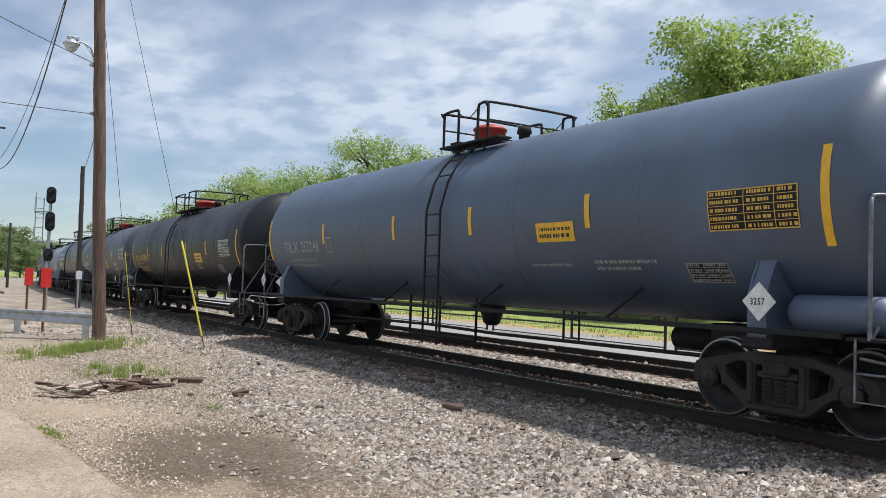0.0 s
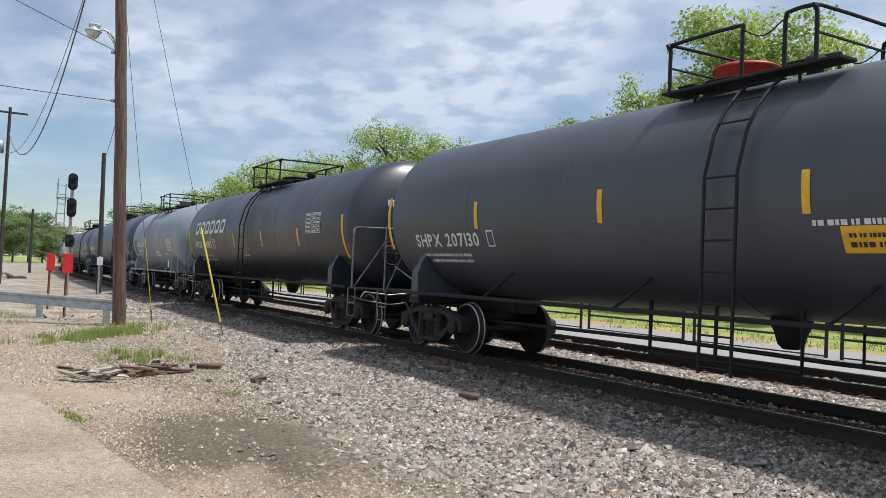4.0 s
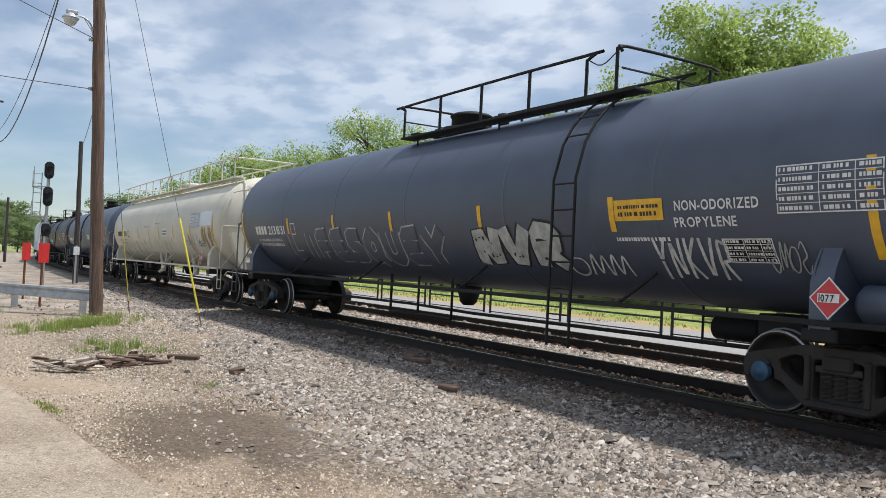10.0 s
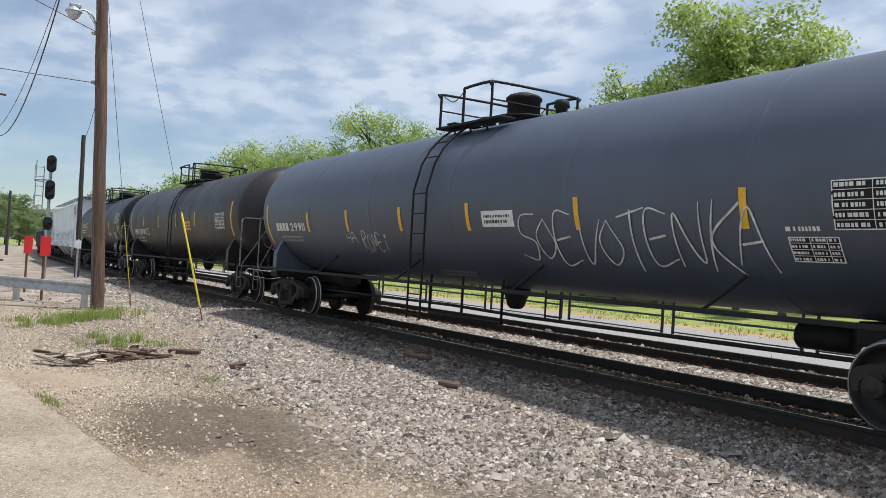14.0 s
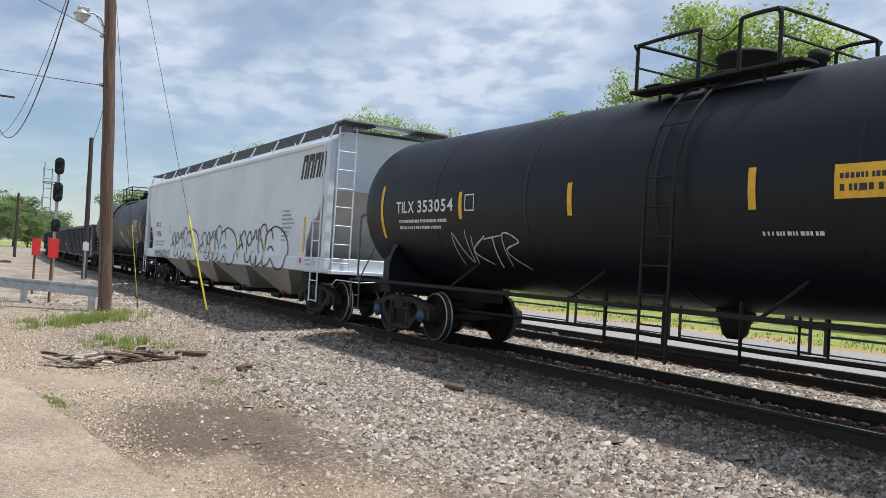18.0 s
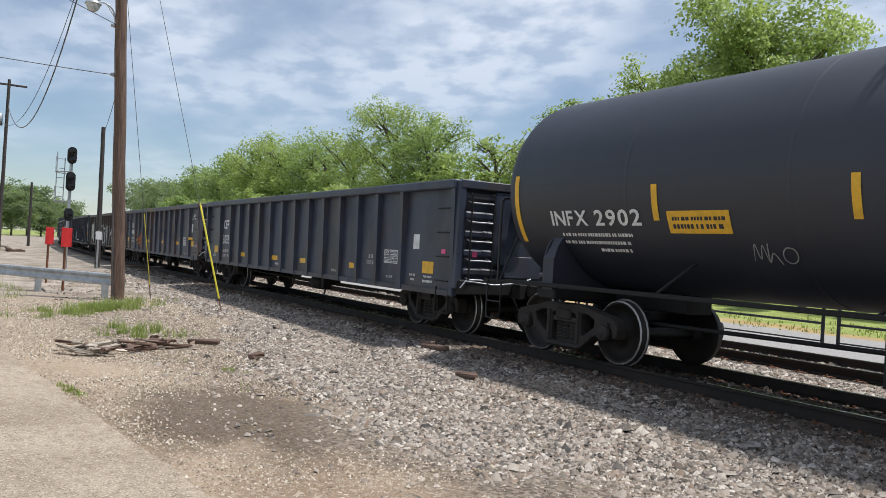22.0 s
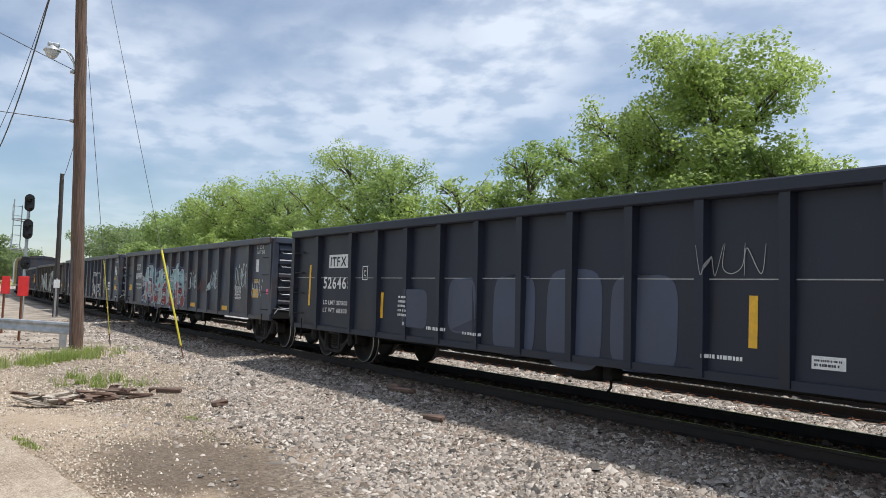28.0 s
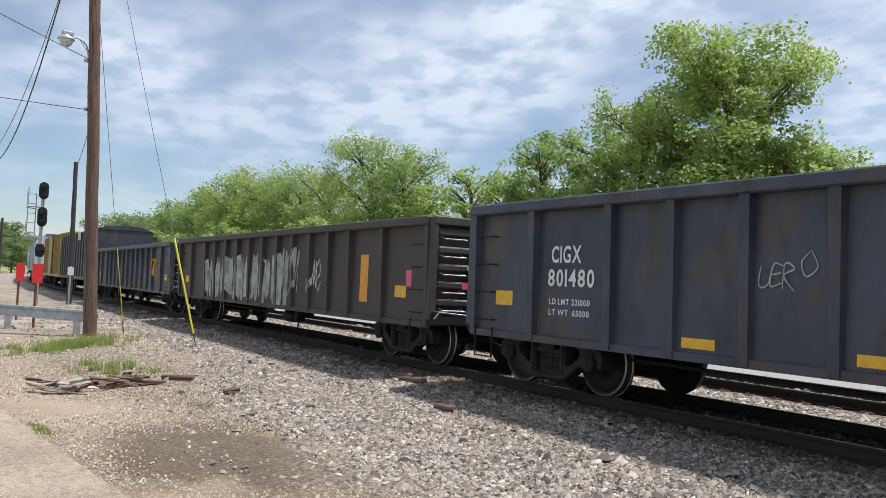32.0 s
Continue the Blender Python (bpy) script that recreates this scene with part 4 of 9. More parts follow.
def diamond(car, surf, u, v, size, field, edge, text="", number_mat="black_mark"):
    """A hazard placard on its holder."""
    p = Marks(surf).quad([(u - size, v), (u, v - size), (u + size, v), (u, v + size)], 0.020).put("placard", M[edge], car, "")
    k = size * 0.90
    Marks(surf).quad([(u - k, v), (u, v - k), (u + k, v), (u, v + k)], 0.024).put("placard_field", M[field], p)
    if text:
        Marks(surf).rect(u - size * 0.55, v - size * 0.2, u + size * 0.55, v + size * 0.22, 0.027, 1, 1).put("number_panel", M["white"], p)
        Marks(surf).text(text, u - size * 0.48, v - size * 0.16, size * 0.34, 0.030).put("lettering", M[number_mat], p)


def data_panel(car, surf, u, v, w, h, mat="white", back="tank_jet"):
    """A ruled table of small writing."""
    b = Marks(surf).rect(u, v, u + w, v + h, 0.006, 1, 4).put("data_panel", M[back], car, "dark stencilled data panel")
    f = Marks(surf).frame_box(u, v, u + w, v + h, 0.014, 0.010)
    rows = max(4, int(h / 0.085))
    for i in range(1, rows):
        f.rect(u, v + h * i / rows, u + w, v + h * i / rows + 0.007, 0.010, 1, 1)
    f.rect(u + w * 0.42, v, u + w * 0.42 + 0.01, v + h, 0.010, 1, 4)
    f.rect(u + w * 0.75, v, u + w * 0.75 + 0.01, v + h, 0.010, 1, 4)
    f.put("ruling", M[mat], b)
    t = Marks(surf)
    for i in range(rows):
        z = v + h * (i + 0.32) / rows
        for a, c in ((0.03, 0.32), (0.46, 0.24), (0.79, 0.16)):
            t.bars(u + w * a, z, w * c, h / rows * 0.42, 0.011)
    t.put("small_print", M[mat], b)


# ======== tank cars ========
CODES = ("TILX", "UTLX", "SHPX", "PROX", "HOKX", "INFX")      # car codes stencilled beside the numbers


def style_long(spec):
    return spec.get("dome") == "long"


def tank_car(name, label, paint, front, rear, spec):
    """spec: radius, top, dome style, marks ... Origin between the trucks on the rails, +x to the train's head."""
    c = thing(name, label, "tank car", group="train of freight cars")
    tc = (front - rear) / 2
    half = tc + spec.get("over", 1.5)
    r = spec.get("r", 1.49)
    zc = spec.get("top", 4.05) - r
    far = spec.get("far", False)
    hue = M[paint]
    # shell with dished heads and welded seams
    head = 0.62
    prof = [(-half, 0.0)]
    for k in range(1, 11):
        a = math.pi / 2 * k / 10
        prof.append((-half + head * (1 - math.cos(a)), r * math.sin(a) ** 0.85))
    body = half - head
    seams = [i / 6 for i in range(1, 6)]
    for f in seams:
        x = -body + 2 * body * f
        prof += [(x - 0.05, r), (x - 0.02, r), (x - 0.008, r + 0.006), (x + 0.008, r + 0.006), (x + 0.02, r), (x + 0.05, r)]
    for k in range(10, 0, -1):
        a = math.pi / 2 * k / 10
        prof.append((half - head * (1 - math.cos(a)), r * math.sin(a) ** 0.85))
    prof.append((half, 0.0))
    part("tank_shell", Mesh().lathe(prof, "x", (0, 0, zc), 56), hue, c)

    def surf(u, v, lift):
        a = (v - zc) / r
        return (u, -(r + lift) * math.cos(a), zc + (r + lift) * math.sin(a))

    frame_mat = M[spec.get("frame", paint)]
    pull = tc + 2.07
    for s in (-1, 1):
        # stub sill, bolster and saddle
        lo, hi = sorted((s * (tc - 1.6), s * (pull - 0.45)))
        part("stub_sill", Mesh().box((lo, -0.26, 0.78), (hi, 0.26, 1.06), 0.02), M["underframe"], c)
        sad = Mesh()
        for e in (-0.11, 0.11):
            reach = math.acos(1.28 / r) / math.pi
            pts = [(-1.44, 0.98), (-1.44, 1.46), (-1.38, 1.64)]
            for k in range(17):
                a = math.pi * (1 + reach + (1 - 2 * reach) * k / 16)
                pts.append(((r + 0.01) * math.cos(a), zc + (r + 0.01) * math.sin(a)))
            pts += [(1.38, 1.64), (1.44, 1.46), (1.44, 0.98), (0.3, 0.80), (-0.3, 0.80)]
            v = [(s * tc + e, p[0], p[1]) for p in pts] + [(s * tc + e + 0.025, p[0], p[1]) for p in pts]
            n = len(pts)
            sad.add(v, [tuple(range(n)), tuple(range(2 * n - 1, n - 1, -1))] + [(i, i + n, (i + 1) % n + n, (i + 1) % n) for i in range(n)])
        for e in (-1, 1):
            y0, y1 = sorted((e * 1.425, e * 1.45))
            sad.box((s * tc - 0.11, y0, 0.98), (s * tc + 0.135, y1, 1.46), 0.004)
            z0, z1 = 1.46, zc - (r * r - 1.28 * 1.28) ** 0.5
            sad.add([(s * tc + a, e * b, z) for a, b, z in ((-0.11, 1.445, z0), (0.135, 1.445, z0), (0.135, 1.28, z1), (-0.11, 1.28, z1))], [(0, 1, 2, 3)])
        part("saddle", sad, frame_mat, c)
        part("body_bolster", Mesh().box((s * tc - 0.2, -1.45, 0.86), (s * tc + 0.2, 1.45, 1.02), 0.02), M["underframe"], c)
        # end platform and its rails
        lo, hi = sorted((s * (tc + 1.02), s * (pull - 0.40)))
        pl = Mesh().box((lo, -1.45, 1.02), (hi, 1.45, 1.06), 0.006)
        part("end_platform", pl, M["underframe"], c)
        x1 = s * (pull - 0.44)
        if not far:
            rail_mat = M[spec.get("end_rail", "rail_worn")]
            xr, arch = s * (tc + 1.26), zc - r + 1.34
            way = [(xr, -1.44, 1.04), (xr, -1.44, arch - 0.16), (xr, -1.41, arch - 0.05), (xr + s * 0.02, -1.32, arch), (xr + s * 0.31, -0.6, arch), (xr + s * 0.34, 0.0, arch), (xr + s * 0.31, 0.6, arch), (xr + s * 0.02, 1.32, arch), (xr, 1.41, arch - 0.05), (xr, 1.44, arch - 0.16), (xr, 1.44, 1.04)]
            part("end_handrail", Mesh().tube(smooth_line(way, 3), 0.022, 7), rail_mat, c)
            for e in (-1, 1):
                part("end_brace", Mesh().tube([(xr, e * 1.40, 1.05), (xr + s * 0.30, e * 0.62, arch - 0.02)], 0.017, 6), rail_mat, c)
                st = Mesh().tube([(x1 - s * 0.12, e * 1.46, 1.05), (x1 - s * 0.12, e * 1.46, 0.45), (x1 - s * 0.50, e * 1.46, 0.45), (x1 - s * 0.50, e * 1.46, 1.05)], 0.016, 6)
                st.tube([(x1 - s * 0.12, e * 1.46, 0.72), (x1 - s * 0.50, e * 1.46, 0.72)], 0.014, 6)
                part("sill_step", st, rail_mat, c)
        truck(c, s * tc, spec.get("blue_caps", False), far)
    end_gear(c, pull, far)
    if not far and not style_long(spec):
        # hand brake on the leading end
        bx = tc + 1.62
        part("brake_stand", Mesh().tube([(bx, -0.72, 1.05), (bx, -0.72, 1.95)], 0.035, 8).box((bx - 0.08, -0.87, 1.62), (bx + 0.08, -0.57, 2.02), 0.03), M["underframe"], c)
        wheel = Mesh().lathe([(-0.015, 0.26), (0.0, 0.285), (0.015, 0.26), (0.0, 0.24), (-0.015, 0.26)], "x", (bx + 0.14, -0.72, 1.84), 24).tube([(bx + 0.05, -0.72, 1.84), (bx + 0.15, -0.72, 1.84)], 0.035, 8)
        for k in range(3):
            a = math.pi * k / 3
            wheel.tube([(bx + 0.14, -0.72 + 0.26 * math.cos(a), 1.84 + 0.26 * math.sin(a)), (bx + 0.14, -0.72 - 0.26 * math.cos(a), 1.84 - 0.26 * math.sin(a))], 0.011, 5)
        part("brake_wheel", wheel, M["underframe"], c)
        part("brake_chain_pipe", Mesh().tube([(bx, -0.67, 1.60), (bx + 0.02, 0.15, 1.10)], 0.022, 6), M["rail_worn"], c)
        part("brake_valve", Mesh().box((bx - 0.30, 0.05, 1.08), (bx + 0.02, 0.40, 1.34), 0.05).lathe([(0, 0), (0.0, 0.10), (0.14, 0.10), (0.16, 0.05), (0.16, 0)], "x", (bx + 0.02, 0.22, 1.22), 14), M["truck"], c)
        part("train_pipe", Mesh().tube(smooth_line([(bx - 0.5, -1.36, 0.86), (bx - 0.1, -1.25, 0.80), (bx + 0.10, -0.75, 0.72), (bx + 0.15, -0.4, 0.76)], 4), 0.018, 6), M["rail_worn"], c)
    # side runners: long bar along each side with its struts
    for e in (-1, 1):
        part("side_rail", Mesh().box((-tc - 1.0, e * 1.47 - 0.03, 1.03), (tc + 1.0, e * 1.47 + 0.03, 1.09), 0.008), M[spec.get("rail", "underframe")], c)
        n = 4
        for k in range(n):
            x = -tc + 2 * tc * (k + 0.75) / (n + 0.5)
            part("rail_strut", Mesh().tube([(x, e * 1.45, 1.06), (x + 0.30, e * 1.06, 1.49)], 0.022, 6), M[spec.get("rail", "underframe")], c)
    if style_long(spec):
        for s in (-1, 1):
            x = s * (half + 0.10)
            lad = Mesh()
            for y in (-0.75, -0.35):
                lad.tube([(x, y, 1.05), (x, y, zc + 0.4), (s * (half - 0.25), y, zc + 1.15), (s * (half - 0.75), y, zc + r + 0.02)], 0.02, 6)
            for k in range(9):
                z = 1.3 + 0.29 * k
                q = x if z < zc + 0.4 else x - s * 0.35 * (z - zc - 0.4) / 0.75
                lad.tube([(q, -0.75, z), (q, -0.35, z)], 0.014, 5)
            part("head_ladder", lad, M[spec.get("rail", "underframe")], c)
            part("ladder_hoop", Mesh().tube(smooth_line([(s * (half - 0.3), -1.1, zc + 0.9), (s * (half + 0.15), -0.95, zc + 0.95), (s * (half + 0.25), -0.55, zc + 0.97), (s * (half + 0.15), -0.15, zc + 0.95)], 4), 0.018, 6), M[spec.get("rail", "underframe")], c)
        for s in (-1, 1):
            # a tapered box under the head, over the end platform
            a, b = sorted((s * (half - 0.20), s * (half + 0.08)))
            part("end_housing", Mesh().prism([(-1.22, 2.18), (1.22, 2.18), (1.22, 2.06), (0.86, 1.07), (-0.86, 1.07), (-1.22, 2.06)], a, b, "x"), hue, c)
        # V struts that carry the valve rigging under the belly, and small brake gear beside them
        for a in (0.15, 5.2):
            for q in (-0.62, 0.62):
                part("valve_strut", Mesh().box((-0.03, -0.04, -0.46), (0.03, 0.04, 0.46), 0.01), M[spec.get("rail", "underframe")], c, m=pose(a + q * 0.62, -1.05, 1.16, 0, 38 if q > 0 else -38, 0))
            part("valve_bracket", Mesh().box((a - 0.16, -1.12, 0.74), (a + 0.16, -0.98, 0.92), 0.02).tube([(a - 0.3, -1.12, 0.70), (a + 0.15, -1.12, 0.78)], 0.06, 10), M[spec.get("rail", "underframe")], c)
        for k, (a, b) in enumerate(((-5.4, -4.9), (-4.5, -4.0))):
            part("brake_gear", Mesh().box((a, -0.7, 0.66 + 0.06 * k), (b, -0.2, 0.98), 0.05).tube([(a - 0.8, -0.45, 0.78), (b + 0.8, -0.45, 0.74)], 0.025, 6), M["underframe"], c)
    # belly: brake rods, outlet valve and skid
    part("outlet_valve", Mesh().lathe([(0, 0.0), (0, 0.24), (-0.10, 0.26), (-0.22, 0.20), (-0.36, 0.16), (-0.42, 0.10), (-0.42, 0)], "z", (0.1, 0, zc - r + 0.05), 20), M["underframe"], c)
    part("brake_rod", Mesh().tube([(-tc + 1.0, -0.5, 0.62), (-1.2, -0.55, 0.66), (1.0, -0.5, 0.62), (tc - 1.0, -0.45, 0.64)], 0.03, 6), M["underframe"], c)
    if not far:
        part("brake_cylinder", Mesh().lathe([(0, 0), (0, 0.15), (0.02, 0.17), (0.72, 0.17), (0.76, 0.12), (0.76, 0)], "x", (tc - 2.7, 0.35, 0.80), 18), M["underframe"], c)
        part("skid_frame", Mesh().tube([(-1.4, -0.9, zc - r + 0.15), (-1.4, -0.9, 0.50), (0.9, -0.9, 0.50), (0.9, -0.9, zc - r + 0.15)], 0.03, 6).tube([(-0.3, -0.9, 0.50), (-0.3, -0.9, zc - r + 0.15)], 0.025, 6), M["underframe"], c)
        if spec.get("tank_small"):
            part("air_reservoir", Mesh().lathe([(0, 0), (0.03, 0.12), (0.10, 0.19), (1.05, 0.19), (1.12, 0.12), (1.15, 0)], "x", (tc + 0.25, -1.18, 1.27), 20), hue, c)
    # ladder up the side and the platform round the manway
    lx = spec.get("ladder", -0.3)
    top = zc + r
    if spec.get("ladder_on", True):
        for e in (-1, 1):
            lad = Mesh()
            for w in (-0.23, 0.23):
                pts = [(lx + w, e * 1.60, 0.42), (lx + w, e * 1.60, zc + 0.15)]
                for k in range(1, 6):
                    a = radians(12 + 12 * k)
                    pts.append((lx + w, e * (r + 0.11) * math.cos(a), zc + (r + 0.11) * math.sin(a)))
                lad.tube(pts, 0.021, 6)
            z = 0.50
            while z < zc + 0.15:
                lad.tube([(lx - 0.23, e * 1.60, z), (lx + 0.23, e * 1.60, z)], 0.013, 5)
                z += 0.36
            for k in range(1, 5):
                a = radians(16 + 13 * k)
                lad.tube([(lx - 0.23, e * (r + 0.11) * math.cos(a), zc + (r + 0.11) * math.sin(a)), (lx + 0.23, e * (r + 0.11) * math.cos(a), zc + (r + 0.11) * math.sin(a))], 0.013, 5)
            part("ladder", lad, M[spec.get("rail", "underframe")], c)
    style = spec.get("dome", "rail")
    dx = spec.get("dome_x", 0.0)
    dm = M[spec.get("dome_mat", "underframe")]
    rm = M[spec.get("top_rail", "underframe")]
    px0, px1 = spec.get("plat", (-1.6, 1.6))
    gap = spec.get("gap")
    for e in (-1, 1):
        pl = Mesh()
        pl.box((px0 - 0.12, e * 0.82 - 0.16, top - 0.10), (px1 + 0.3, e * 0.82 + 0.16, top - 0.06), 0.006)
        for x in (px0 + 0.3, (px0 + px1) / 2, px1 - 0.3):
            pl.tube([(x, e * 0.82, top - 0.08), (x, e * 0.80, zc + r * 0.80)], 0.02, 5)
        part("top_platform", pl, rm, c)
    part("crossover", Mesh().box((px0, -0.82, top + 0.0), (px0 + 0.28, 0.82, top + 0.03), 0.006), rm, c)
    hts = spec.get("rail_h", 0.56)
    lo, hi = top - 0.10, top + hts
    runs = ((px0, gap[0]), (gap[1], px1)) if gap else ((px0, px1),)
    for e in (-1, 1):
        y = e * 0.96
        for a, b in runs:
            if b - a < 0.25:
                part("railing_post", Mesh().tube([(a, y, lo), (a, y, hi)], 0.026, 6), rm, c)
                continue
            rail = Mesh().tube(smooth_line([(a, y, lo), (a, y, hi - 0.08), (a + 0.07, y, hi), (b - 0.07, y, hi), (b, y, hi - 0.08), (b, y, lo)], 3), 0.026, 6)
            n = max(1, round((b - a) / spec.get("post_step", 1.25)))
            for k in range(1, n):
                x = a + (b - a) * k / n
                rail.tube([(x, y, lo), (x, y, hi)], 0.028, 6)
            part("top_railing", rail, rm, c)
        if gap:
            part("chain", Mesh().tube(smooth_line([(gap[0], y, hi - 0.06), ((gap[0] + gap[1]) / 2, y, hi - 0.2), (gap[1], y, hi - 0.06)], 4), 0.009, 5), rm, c)
    for x in (px0, px1):
        part("end_railing", Mesh().tube(smooth_line([(x, -0.96, hi - 0.08), (x, -0.88, hi), (x, 0.88, hi), (x, 0.96, hi - 0.08)], 3), 0.024, 6), rm, c)
        part("middle_rail", Mesh().tube([(x, -0.96, top + hts * 0.45), (x, 0.96, top + hts * 0.45)], 0.016, 5), rm, c)
    dh, dr = spec.get("dome_h", 0.40), spec.get("dome_r", 0.42)
    d = part("valve_housing", Mesh().lathe([(-0.15, dr), (dh * 0.8, dr), (dh * 0.82, dr + 0.03), (dh * 0.9, dr + 0.03), (dh, dr * 0.9), (dh + 0.04, dr * 0.5), (dh + 0.05, 0)], "z", (dx, 0, top), 24), dm, c)
    part("manway_nozzle", Mesh().lathe([(-0.2, dr + 0.14), (0.06, dr + 0.14), (0.06, dr + 0.18), (0.10, dr + 0.18), (0.10, 0)], "z", (dx, 0, top), 24), rm, c)
    if spec.get("vents", True):
        part("safety_valve", Mesh().lathe([(-0.1, 0.10), (0.16, 0.10), (0.18, 0.14), (0.30, 0.12), (0.33, 0)], "z", (dx + 0.95, 0.1, top), 14), rm, c)
        part("fill_cap", Mesh().lathe([(-0.1, 0.13), (0.10, 0.13), (0.12, 0.17), (0.18, 0.15), (0.2, 0)], "z", (dx - 0.85, -0.15, top), 14), rm, c)
    # reflective strips
    for x in spec.get("strips", ()):
        tall = 0.52 if abs(x) > tc + 0.2 else 0.23
        sz = spec.get("sz", 2.22) - (0.05 if tall > 0.3 else 0)
        Marks(surf).rect(x - 0.05, sz - tall, x + 0.05, sz + tall, 0.006, 1, 7).put("reflector_strip", M["yellow"], c)
    spec_marks(c, surf, spec, tc, zc, r)
    if not far:
        digits = next((k[1] for k in spec.get("marks", ()) if k[0] == "text" and k[1].isdigit()), "")
        tint = M[next((k[5] for k in spec.get("marks", ()) if k[0] == "mark" or k[0] == "text"), "white")]

        def front_head(u, v, lift):
            rho = min(0.999, math.hypot(u, v - zc) / r)
            a = math.asin(rho ** (1 / 0.85))
            return (half - head * (1 - math.cos(a)) + lift, u, v)
        code = next((k[1] for k in spec.get("marks", ()) if k[0] == "text" and k[1] in CODES), "")
        mk = Marks(front_head)
        if code:
            mk.text(code, -0.72, zc + 0.36, 0.15, 0.012, width=0.50).put("lettering", tint, c)
        else:
            for i in range(4):
                mk.rect(-0.72 + i * 0.14, zc + 0.36, -0.61 + i * 0.14, zc + 0.51, 0.012, 1, 1)
            mk.put("owner_mark", tint, c)
        if digits:
            Marks(front_head).text(digits, -0.12, zc + 0.36, 0.15, 0.012, width=0.5).put("lettering", tint, c)
        Marks(front_head).text("CAPY", -0.60, zc + 0.22, 0.07, 0.012, width=0.2).text("CAPY", -0.60, zc + 0.11, 0.07, 0.012, width=0.2).bars(-0.34, zc + 0.22, 0.42, 0.06, 0.012).bars(-0.34, zc + 0.11, 0.42, 0.06, 0.012).put("small_print", tint, c)
        hang = next((k for k in spec.get("marks", ()) if k[0] == "placard"), None)
        if hang:                                 # the placard repeated on the end
            diamond(c, lambda u, v, lift: (half + 0.12 + lift, u, v), -0.42, 1.38, 0.19, hang[4], hang[5], hang[6])
            part("placard_holder", Mesh().box((half + 0.09, -0.54, 1.06), (half + 0.12, -0.30, 1.50), 0.004), M["underframe"], c)
        if spec.get("stained"):
            for y, z0, z1, w in ((0.10, -0.75, 0.35, 0.16), (0.24, -0.95, 0.50, 0.18), (0.40, -0.85, 0.45, 0.18), (0.56, -0.6, 0.25, 0.14), (0.68, -0.3, 0.1, 0.10)):
                Marks(front_head).rect(y, zc + z0, y + w, zc + z1, 0.008 + y * 0.004, 3, 10).put("rust_stain", M["rust_film"], c)
    return c


